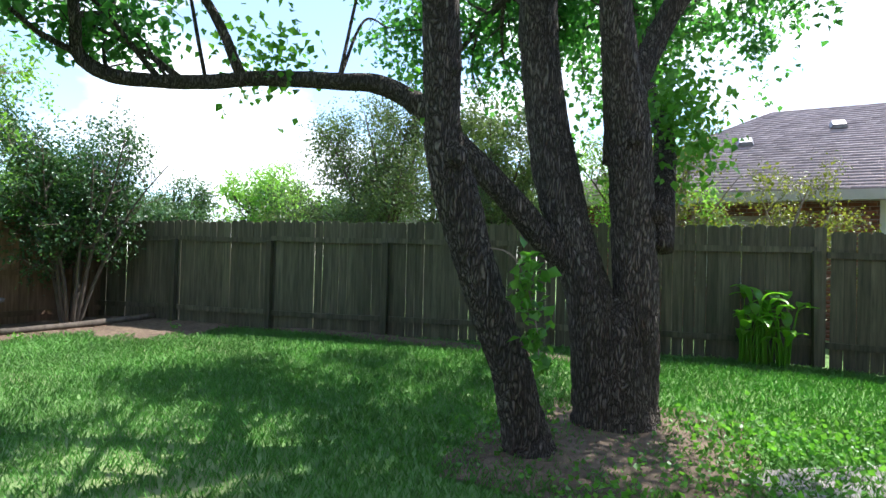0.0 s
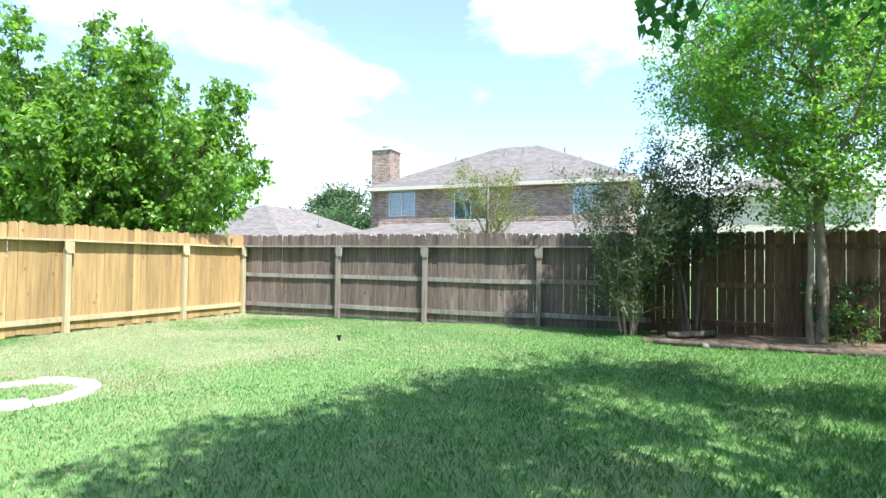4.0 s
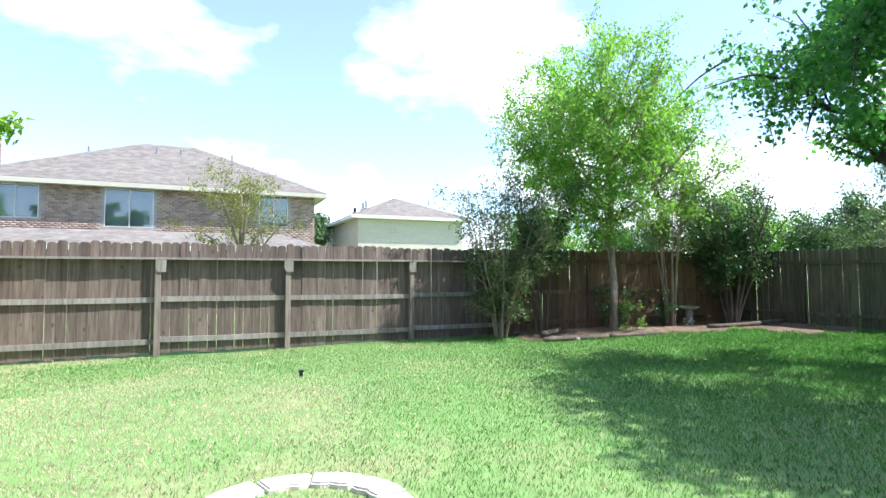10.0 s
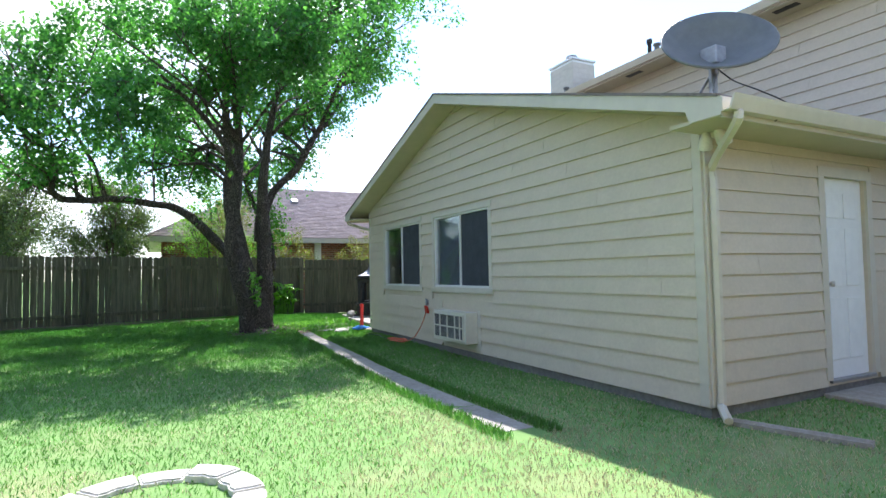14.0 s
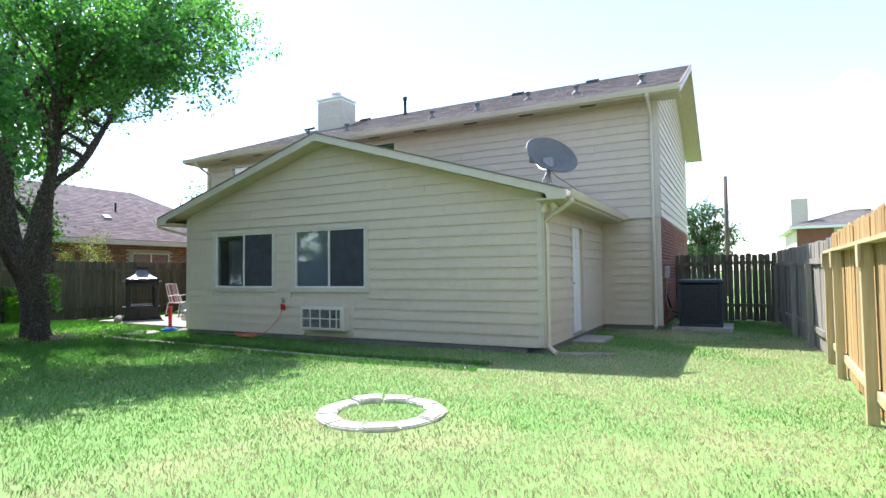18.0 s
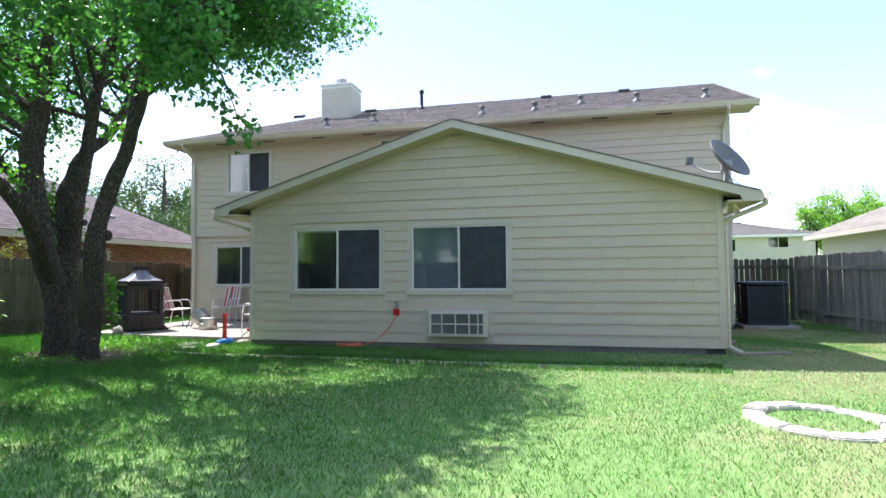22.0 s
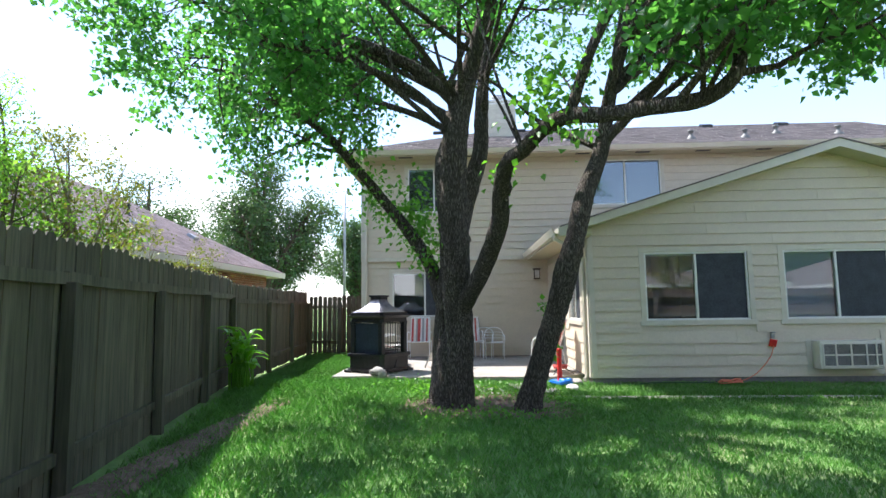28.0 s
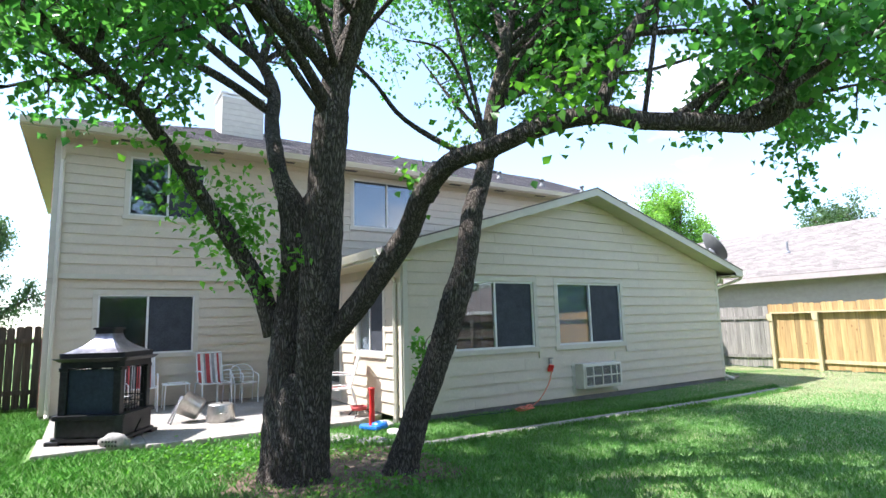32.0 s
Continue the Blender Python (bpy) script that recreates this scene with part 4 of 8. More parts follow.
for c in ((-0.09, 0, 0, 2.06), (0.85, 0.94, 0, 2.06), (-0.09, 0.94, 2.06, 2.15)):
    part("casing", bbox(c[0], c[1], 0.0, 0.028, c[2], c[3], 0.003), M_TRIM, d2)
lf = bmesh.new()
for c in ((0, 0.85, 0, 0.3), (0, 0.85, 1.9, 2.06), (0, 0.17, 0.3, 1.9), (0.68, 0.85, 0.3, 1.9)):
    box(lf, c[0], c[1], -0.075, -0.035, c[2], c[3])
part("leaf", lf, M_TRIM, d2)
g = part("pane", bbox(0.17, 0.68, -0.058, -0.052, 0.3, 1.9), M_GLASS, d2)
g.visible_shadow = False
part("screen", bbox(0.17, 0.68, -0.10, -0.09, 0.3, 1.9), M_SCREEN, d2)

# wing roof: two slopes, barge boards, soffits, gutters
RX0 = -0.38
sE, nE = GS - 0.47, GN + 0.52
roof_s = slope("roof", house, (RX0, sE, GPK - SL * (GC - sE)), (HX + 0.01, sE, GPK - SL * (GC - sE)), (RX0, GC, GPK), (HX + 0.01, GC, GPK), M_ROOF, seed=11, deck=M_TRIM, rake="first")
roof_n = slope("roof", house, (RX0, nE, GPK - SL * (nE - GC)), (HX + 0.01, nE, GPK - SL * (nE - GC)), (RX0, GC, GPK), (HX + 0.01, GC, GPK), M_ROOF, seed=12, deck=M_TRIM, rake="first")
for e, sgn in ((sE, 1), (nE, -1)):
    ze = GPK - SL * abs(GC - e)
    bb = bmesh.new()
    prism(bb, [(e - 0.02 * sgn, ze - 0.155), (e + 0.26 * sgn, ze - 0.155) , (e + 0.30 * sgn, ze + 0.30 * SL - 0.145), (GC, GPK - 0.15), (GC, GPK - 0.004), (e - 0.02 * sgn, ze - 0.012)], "x", RX0 - 0.022, RX0 - 0.002)
    part("barge_board", bb, M_TRIM, house)
    so = bmesh.new()
    prism(so, [(e, ze - 0.145), (GC, GPK - 0.145), (GC, GPK - 0.095), (e, ze - 0.095)], "x", RX0, -0.001)
    part("soffit", so, M_SOFFIT, house)
    sd = bmesh.new()
    y_in = GS if sgn > 0 else GN
    box(sd, RX0, HX, min(e, y_in), max(e, y_in), ze - 0.16, ze - 0.13)
    part("soffit", sd, M_SOFFIT, house)
    box_f = bmesh.new()
    box(box_f, RX0, HX, min(e, e - 0.018 * sgn), max(e, e - 0.018 * sgn), ze - 0.17, ze - 0.01)
    part("fascia", box_f, M_TRIM, house)
    gutter(house, (RX0 - 0.02, e - 0.02 * sgn, ze - 0.02), (HX, e - 0.02 * sgn, ze - 0.02), (0, -sgn))
    gz = ze - 0.13
    yw = y_in - 0.055 * sgn
    if sgn > 0:
        downspout(house, [(RX0 + 0.10, e - 0.07 * sgn, gz), (RX0 + 0.10, e - 0.06 * sgn, gz - 0.08), (0.06, yw, gz - 0.30), (0.06, yw, gz - 0.5), (0.06, yw, 1.2), (0.06, yw, 0.22), (0.02, yw - 0.03, 0.12), (-0.08, yw - 0.16, 0.05)])
    else:
        downspout(house, [(RX0 + 0.10, e - 0.07 * sgn, gz), (RX0 + 0.10, e - 0.06 * sgn, gz - 0.08), (0.16, yw, gz - 0.30), (0.16, yw, gz - 0.5), (0.16, yw, 1.2), (0.16, yw, 0.16), (0.10, yw + 0.05, 0.07)])

# two-storey block
BAND = 2.52
OV = 0.06                                   # upper storey stands proud
EZ, RXX, RZ = 5.28, 8.0, 7.03               # eave height, ridge line
U1 = (-6.88, -5.52, 3.77, 4.94)
U2 = (-2.20, -0.38, 3.88, 5.05)
L1 = (-7.30, -5.64, 1.10, 2.23)
low_n = wall_panel("wall_lower", west_m(HX), -HN, -GN, BASE - 0.02, BAND, [L1], M_SIDING, house)
siding(low_n, BASE, BAND, lambda z: (-HN, -GN), [(L1[0] - 0.085, L1[1] + 0.085, L1[2] - 0.085, L1[3] + 0.085), (-HN, -HN + 0.1, 0, 9)], M_SIDING, seed=7)
part("foundation", bbox(-HN + 0.02, -GN, -0.3, -0.012, -0.2, BASE, 0.0), M_FOUND, house, at=west_m(HX))
low_s = wall_panel("wall_lower", west_m(HX), -GS, -HS, BASE - 0.02, BAND, [], M_SIDING, house)
siding(low_s, BASE, BAND, lambda z: (-GS, -HS), [(-HS - 0.1, -HS, 0, 9)], M_SIDING, seed=8)
part("foundation", bbox(-GS, -HS - 0.02, -0.3, -0.012, -0.2, BASE, 0.0), M_FOUND, house, at=west_m(HX))
upper = wall_panel("wall_upper", west_m(HX - OV), -HN, -HS, BAND, EZ, [U1, U2], M_SIDING, house)
siding(upper, BAND + 0.1, EZ - 0.06, lambda z: (-HN, -HS), [(a - 0.085, b + 0.085, c - 0.085, d + 0.085) for a, b, c, d in (U1, U2)] + [(-HN, -HN + 0.1, 0, 9), (-HS - 0.1, -HS, 0, 9)], M_SIDING, seed=9)
part("band_board", bbox(-HN, -HS, 0.0, 0.026, BAND - 0.005, BAND + 0.10, 0.003), M_TRIM, house, at=west_m(HX - OV))
for u in (-HN, -HS - 0.1):
    part("corner_board", bbox(u, u + 0.1, 0.0, 0.024, BAND + 0.1, EZ - 0.05, 0.003), M_TRIM, house, at=west_m(HX - OV))
    part("corner_board", bbox(u, u + 0.1, 0.0, 0.024, BASE, BAND - 0.01, 0.003), M_TRIM, house, at=west_m(HX))
for w, bl, sc in ((U1, (True, False), (False, True)), (U2, (False, False), (False, False)), (L1, (True, False), (False, True))):
    window(house, west_m(HX - (OV if w is not L1 else 0)) @ Matrix.Translation((w[0], 0, w[2])), w[1] - w[0], w[3] - w[2], "sliding window in the two-storey wall", bl, sc, tilt=-3)
EX = 12.1
south_up = wall_panel("wall_end", south_m(HS), HX, EX, BAND, EZ, [], M_SIDING, house, top=[(HX - OV, EZ), (EX, EZ), (EX, EZ + 0.001), (RXX, RZ - 0.15), (HX - OV, EZ + 0.001)])
siding(south_up, BAND + 0.02, RZ - 0.2, lambda z: (HX - OV, EX) if z < EZ else (HX - OV + (z - EZ) / 0.427, EX - (z - EZ) / 0.427), [], M_SIDING, seed=10)
low_e = wall_panel("wall_end", south_m(HS), HX, EX, BASE - 0.02, BAND, [], M_MORTAR, house)
r_b = random.Random(5)


def brick_skin(u0, u1, z0, z1, holes=(), bw=0.203, bh=0.067, gap=0.010, seed=4, depth=0.012):
    """Bricks in running bond on a plane (u, out, z): vertices and triangles."""
    r = random.Random(seed)
    V, T = [], []
    row, z = 0, z0
    while z + bh <= z1 + 0.001:
        u = u0 - (bw + gap) / 2 * (row % 2)
        while u < u1:
            a, b = max(u, u0), min(u + bw, u1)
            if b - a > 0.02 and not any(h[0] < b and h[1] > a and h[2] < z + bh and h[3] > z for h in holes):
                d = depth + r.uniform(-0.003, 0.003)
                o = len(V)
                V += [(a, 0, z), (b, 0, z), (b, 0, z + bh), (a, 0, z + bh), (a + 0.003, d, z + 0.003), (b - 0.003, d, z + 0.003), (b - 0.003, d, z + bh - 0.003), (a + 0.003, d, z + bh - 0.003)]
                for q in ((4, 5, 6, 7), (0, 1, 5, 4), (1, 2, 6, 5), (2, 3, 7, 6), (3, 0, 4, 7)):
                    T += [(o + q[0], o + q[1], o + q[2]), (o + q[0], o + q[2], o + q[3])]
            u += bw + gap
        row += 1
        z += bh + gap
    return V, T


def bricks(wall, u0, u1, z0, z1, mat, holes=(), seed=4, bw=0.203, bh=0.067):
    V, T = brick_skin(u0, u1, z0, z1, holes, bw, bh, seed=seed)
    ob = new("bricks", raw_mesh("bricks", V, T, mat))
    ob.parent = wall
    ob["kind"] = "stuff"
    return ob


bricks(low_e, HX + 0.0, EX, BASE, BAND - 0.02, M_BRICK_RED, seed=21)
NMAT = Matrix(((-1, 0, 0, 0), (0, 1, 0, HN), (0, 0, 1, 0), (0, 0, 0, 1)))
low_nn = wall_panel("wall_end", NMAT, -EX, -HX, BASE - 0.02, EZ, [], M_MORTAR, house)
bricks(low_nn, -EX, -HX - 0.02, BASE, EZ - 0.05, M_BRICK_RED, seed=22)
back_m = Matrix(((0, 1, 0, EX), (1, 0, 0, 0), (0, 0, 1, 0), (0, 0, 0, 1)))
wall_panel("wall_front", back_m, HS, HN, BASE - 0.02, EZ, [], M_MORTAR, house)
# main roof: gable at the south end, hip at the north end
ex0, ex1, ey0, ey1 = HX - 0.58, EX + 0.58, HS - 0.50, HN + 0.50
hip_y = ey1 - (RXX - ex0)
slope("roof", house, (ex0, ey0, EZ), (ex0, ey1, EZ), (RXX, ey0, RZ), (RXX, hip_y, RZ), M_ROOF, seed=13, deck=M_TRIM, rake="first")
slope("roof", house, (ex1, ey0, EZ), (ex1, ey1, EZ), (RXX, ey0, RZ), (RXX, hip_y, RZ), M_ROOF, seed=14, deck=M_TRIM)
slope("roof", house, (ex0, ey1, EZ), (ex1, ey1, EZ), (RXX, hip_y, RZ), (RXX, hip_y, RZ), M_ROOF, seed=15, deck=M_TRIM)
so = bmesh.new()
box(so, ex0 + 0.02, HX + 0.1, ey0 + 0.02, ey1 - 0.02, EZ - 0.12, EZ - 0.09)
box(so, ex0 + 0.02, ex1 - 0.02, HN - 0.1, ey1 - 0.02, EZ - 0.125, EZ - 0.095)
part("soffit", so, M_SOFFIT, house)
fa = bmesh.new()
box(fa, ex0 - 0.005, ex0 + 0.02, ey0, ey1, EZ - 0.15, EZ - 0.005)
box(fa, ex0, ex1, ey1 - 0.02, ey1 + 0.005, EZ - 0.15, EZ - 0.005)
part("fascia", fa, M_TRIM, house)
rk = bmesh.new()
prism(rk, [(ex0, EZ - 0.17), (ex0, EZ - 0.01), (RXX, RZ - 0.01), (ex1, EZ - 0.01), (ex1, EZ - 0.17), (RXX, RZ - 0.17)], "y", ey0 - 0.02, ey0 - 0.002)
part("barge_board", rk, M_TRIM, house)
rs = bmesh.new()
prism(rs, [(ex0, EZ - 0.15), (RXX, RZ - 0.15), (ex1, EZ - 0.15), (ex1, EZ - 0.11), (RXX, RZ - 0.11), (ex0, EZ - 0.11)], "y", ey0, HS - 0.001)
part("soffit", rs, M_SOFFIT, house)
gutter(house, (ex0 - 0.005, ey0, EZ - 0.015), (ex0 - 0.005, ey1, EZ - 0.015), (-1, 0))
for y, x_low in ((HS + 0.14, HX), (HN - 0.13, HX)):
    xo = HX - OV - 0.05
    downspout(house, [(ex0 - 0.06, y, EZ - 0.12), (ex0 - 0.05, y, EZ - 0.22), (xo, y, EZ - 0.5), (xo, y, EZ - 0.8), (xo, y, 3.4), (xo, y, BAND + 0.1), (xo + 0.02, y, BAND - 0.2), (xo + 0.02, y, 1.2), (xo + 0.02, y, 0.22), (xo - 0.10, y, 0.07)])
# vents and pipes on the main roof
SLM = (RZ - EZ) / (RXX - ex0)


def roof_vent(y, up, tall=0.0, w=0.30):
    x = ex0 + up
    z = EZ + up * SLM
    if tall:
        vb = bmesh.new()
        lathe(vb, [(0.12, -0.06), (0.12, 0.02), (0.055, 0.06), (0.05, tall * 0.8), (0.075, tall * 0.82), (0.075, tall), (0.0, tall)], 14, pose(x, y, z))
        part("vent_pipe", vb, M_BLACK if tall > 0.4 else M_DISH, house, smooth=True)
    else:
        vb = bmesh.new()
        prism(vb, [(-w / 2, 0), (w / 2, 0), (w / 2 - 0.03, 0.09), (-w / 2 + 0.03, 0.09)], "y", -0.16, 0.16)
        part("roof_vent", vb, M_BLACK, house, at=pose(x, y, z, 0, -math.degrees(math.atan(SLM)), 0))


for y in (6.2, 3.6, -2.2, -4.5):
    roof_vent(y, 3.6)
roof_vent(1.75, 3.3, 0.62)
for y, up in ((4.0, 1.0), (-0.6, 0.9), (-2.0, 0.9), (-3.2, 1.6), (-4.6, 1.2), (-6.2, 1.0), (2.6, 1.2)):
    roof_vent(y, up, 0.22)
for y in (6.9, 5.4, 3.9, 2.4, 0.9, -0.6, -2.1, -3.6, -5.1):
    part("soffit_vent", bbox(HX - 0.40, HX - 0.28, y - 0.18, y + 0.18, EZ - 0.128, EZ - 0.118, 0.002), M_BLACK, house)
chim = new("chimney")
chim.parent = house
chim["label"] = "siding-clad chimney box with a metal cap"
cx0, cx1, cy0, cy1, cz = 6.42, 7.22, 3.85, 4.85, 7.42
part("stack", bbox(cx0, cx1, cy0, cy1, 5.9, cz, 0.004), M_WHITE, chim)
z = 6.3
while z < cz - 0.1:
    sbm = bmesh.new()
    box(sbm, cx0 - 0.012, cx1 + 0.012, cy0 - 0.012, cy1 + 0.012, z, z + 0.145)
    part("board", sbm, M_PLASTER, chim)
    z += 0.15
part("cap", bbox(cx0 - 0.05, cx1 + 0.05, cy0 - 0.05, cy1 + 0.05, cz, cz + 0.06, 0.01), M_WHITE, chim)
fl = bmesh.new()
lathe(fl, [(0.10, 0), (0.10, 0.16), (0.17, 0.17), (0.17, 0.25), (0.10, 0.28), (0.0, 0.29)], 18, pose((cx0 + cx1) / 2, (cy0 + cy1) / 2, cz + 0.06))
part("flue", fl, M_GALV, chim, smooth=True)

# ---- trees and shrubs ----
def limb_mesh(bm, pts, sides=12, steps=6, rough=0.10, rng=random, flare=0.0):
    """A bark-covered limb through points x, y, z, radius, with furrows and swellings."""
    path_pts = spline(pts, steps)
    path_pts = [(q[0], q[1], q[2], max(q[3], 0.004)) for q in path_pts]
    n0 = len(bm.verts)
    tube(bm, path_pts, sides, rough, rng=rng)
    return path_pts


def sprout(path_pts, rng, count, length, up=0.25, start=0.3, end=1.0, thin=0.35, spread=1.0, steps=4):
    """Side branches off a limb: lists of x, y, z, radius."""
    out = []
    n = len(path_pts)
    for k in range(count):
        i = int((start + (end - start) * (k + rng.random()) / count) * (n - 1))
        i = min(max(i, 0), n - 1)
        p = np.array(path_pts[i][:3])
        a = np.array(path_pts[max(i - 1, 0)][:3])
        b = np.array(path_pts[min(i + 1, n - 1)][:3])
        t = (b - a) / (np.linalg.norm(b - a) + 1e-9)
        d = rng.normal(size=3)
        d -= t * d.dot(t) * 0.8
        d /= np.linalg.norm(d) + 1e-9
        d = d * spread + t * 0.55 + np.array([0, 0, up])
        d /= np.linalg.norm(d) + 1e-9
        ln = length * rng.uniform(0.55, 1.25)
        r0 = min(path_pts[i][3] * 0.7, ln * 0.022 + 0.004)
        br = []
        q = p.copy()
        for s in range(steps + 1):
            br.append((*q, max(r0 * (1 - s / (steps + 0.6)), 0.003)))
            d = d + rng.normal(size=3) * 0.22 + np.array([0, 0, -0.02])
            d /= np.linalg.norm(d)
            q = q + d * ln / steps
        out.append(br)
    return out


def leaves_on(branches, rng, per, spread, start=0.25):
    c = []
    for br in branches:
        n = len(br)
        for k in range(per):
            u = start + (1 - start) * rng.random()
            f = u * (n - 1)
            i = min(int(f), n - 2)
            a, b = np.array(br[i][:3]), np.array(br[i + 1][:3])
            c.append(a + (b - a) * (f - i) + rng.normal(size=3) * spread)
    return np.array(c)


def tree(label, category, limbs, bark, leaf, seed, second=10, third=7, len2=1.4, len3=0.6, per=10, size=0.08, spread=0.10, up=0.25, up3=0.0,
         sides=12, start=0.35, wide=0.62, droop=0.3, name="tree", group="", twigs=True, keep=None, bare=()):
    """A tree: limbs given, side branches and twigs grown from them, leaves on the twigs. keep(p): where leaves may be."""
    rng = np.random.default_rng(seed)
    rr = random.Random(seed)
    base = Vector(limbs[0][0][:3])
    root = thing(name, label, category, Matrix.Translation(base + Vector((0, 0, rise(base.x, base.y) if abs(base.x) < 11.6 and abs(base.y) < 9.3 else 0.0))), group)
    inv = Matrix.Translation(-base)
    wood = bmesh.new()
    all2, all3 = [], []
    for li, pts in enumerate(limbs):
        pp = limb_mesh(wood, pts, sides, 6, 0.10, rr)
        if li in bare:
            continue
        ln = sum(np.linalg.norm(np.array(a[:3]) - np.array(b[:3])) for a, b in zip(pp, pp[1:]))
        s2 = sprout(pp, rng, max(2, int(second * ln / 3.0)), len2, up, start)
        all2 += s2
    if keep is not None:
        all2 = [br for br in all2 if keep(br[-1][:3]) and keep(br[len(br) // 2][:3])]
    for br in all2:
        all3 += sprout(spline(br, 2), rng, third, len3, up3, 0.25, 1.0, spread=1.2, steps=3)
    if keep is not None:
        all3 = [br for br in all3 if keep(br[-1][:3])]
    bmesh.ops.transform(wood, matrix=inv, verts=wood.verts[:])
    part("trunk", wood, bark, root, smooth=True)
    if twigs:
        tw = bmesh.new()
        for br in all2:
            tube(tw, br, 5, cap=False)
        for br in all3[::1 if len(all3) < 2500 else 3]:
            tube(tw, br[:3], 3, cap=False)
        bmesh.ops.transform(tw, matrix=inv, verts=tw.verts[:])
        part("branch_work", tw, bark, root)["kind"] = "stuff"
    c = leaves_on(all3 + all2, rng, per, spread)
    if keep is not None:
        c = c[[bool(keep(p)) for p in c]]
    me = leaf_mesh("crown", c - np.array(base), size, leaf, rng, droop, wide)
    ob = new("crown", me)
    ob["kind"] = "stuff"
    ob.parent = root
    return root


def stems(x, y, n, h, r, lean, seed, z_curve=0.2):
    """Limb lists for a clump of upright stems."""
    rng = np.random.default_rng(seed)
    out = []
    for k in range(n):
        a = 2 * math.pi * (k + rng.random() * 0.7) / n
        ln = lean * rng.uniform(0.5, 1.2)
        hh = h * rng.uniform(0.75, 1.1)
        bx, by = x + 0.10 * math.cos(a), y + 0.10 * math.sin(a)
        pts = []
        for s in range(5):
            u = s / 4
            w = u ** 1.3
            pts.append((bx + math.cos(a) * ln * w + rng.normal() * 0.05 * u, by + math.sin(a) * ln * w + rng.normal() * 0.05 * u, hh * u - 0.03 * (s == 0), r * (1 - 0.75 * u)))
        out.append(pts)
    return out


def broadleaf(label, x, y, h, trunk_r, crown_r, crown_z, leaf, seed, n_limbs=7, size=0.09, per=10, bark=None, second=9, third=6, category="tree", name="tree", len2=None, len3=None, **kw):
    """A free-standing tree: a trunk that forks into limbs filling a rounded uneven crown."""
    rng = np.random.default_rng(seed)
    limbs = [[(x, y, -0.05, trunk_r * 1.25), (x + rng.normal() * 0.05, y + rng.normal() * 0.05, crown_z * 0.5, trunk_r), (x + rng.normal() * 0.1, y + rng.normal() * 0.1, crown_z, trunk_r * 0.85), (x, y, (crown_z + h) / 2, trunk_r * 0.5), (x + rng.normal() * 0.2, y + rng.normal() * 0.2, h * 0.97, trunk_r * 0.12)]]
    for k in range(n_limbs):
        a = 2 * math.pi * (k + rng.random() * 0.6) / n_limbs
        z0 = crown_z * rng.uniform(0.75, 1.15)
        zt = crown_z + (h - crown_z) * rng.uniform(0.25, 0.95)
        rad = crown_r * rng.uniform(0.65, 1.05) * (1.0 - 0.55 * ((zt - crown_z) / (h - crown_z)) ** 2)
        limbs.append([(x, y, z0, trunk_r * 0.6), (x + math.cos(a) * rad * 0.4, y + math.sin(a) * rad * 0.4, z0 + (zt - z0) * 0.45, trunk_r * 0.4), (x + math.cos(a) * rad * 0.75, y + math.sin(a) * rad * 0.75, z0 + (zt - z0) * 0.8, trunk_r * 0.25), (x + math.cos(a) * rad, y + math.sin(a) * rad, zt, trunk_r * 0.08)])
    return tree(label, category, limbs, bark or M_BARK_DARK, leaf, seed, second, third, len2 or crown_r * 0.42, len3 or crown_r * 0.22, per, size, kw.pop("spread", crown_r * 0.05), name=name, start=kw.pop("start", 0.25), **kw)

# ---- the tree in the lawn: three stems from one root and a slim leaning one ----
T_A = [(-2.43, 4.68, -0.08, 0.235), (-2.45, 4.66, 0.10, 0.175), (-2.49, 4.59, 0.35, 0.150), (-2.52, 4.52, 0.6, 0.142), (-2.61, 4.43, 0.9, 0.138), (-2.69, 4.34, 1.2, 0.136), (-2.76, 4.26, 1.5, 0.140), (-2.81, 4.20, 1.75, 0.150), (-2.86, 4.13, 2.0, 0.132), (-2.86, 4.07, 2.2, 0.118), (-2.83, 3.99, 2.5, 0.122), (-2.80, 3.90, 2.8, 0.116), (-2.76, 3.69, 3.3, 0.100), (-2.75, 3.55, 4.0, 0.088), (-2.79, 3.36, 4.7, 0.075), (-2.72, 3.12, 5.6, 0.052), (-2.64, 2.9, 6.7, 0.018)]
T_B = [(-2.02, 5.65, -0.10, 0.40), (-2.02, 5.65, 0.10, 0.30), (-2.03, 5.64, 0.45, 0.255), (-2.05, 5.63, 0.8, 0.215), (-2.08, 5.62, 1.06, 0.11)]
T_R = [(-1.90, 5.77, -0.08, 0.27), (-1.91, 5.76, 0.10, 0.215), (-1.89, 5.74, 0.5, 0.195), (-1.89, 5.71, 1.0, 0.185), (-1.91, 5.67, 1.5, 0.180), (-1.93, 5.61, 2.0, 0.175), (-1.97, 5.54, 2.5, 0.180), (-2.00, 5.36, 3.0, 0.138), (-2.02, 5.20, 3.5, 0.112), (-1.97, 5.17, 4.0, 0.102), (-1.91, 5.13, 4.6, 0.088), (-1.80, 5.08, 5.2, 0.072), (-1.60, 5.0, 6.2, 0.042), (-1.45, 4.9, 7.2, 0.015)]
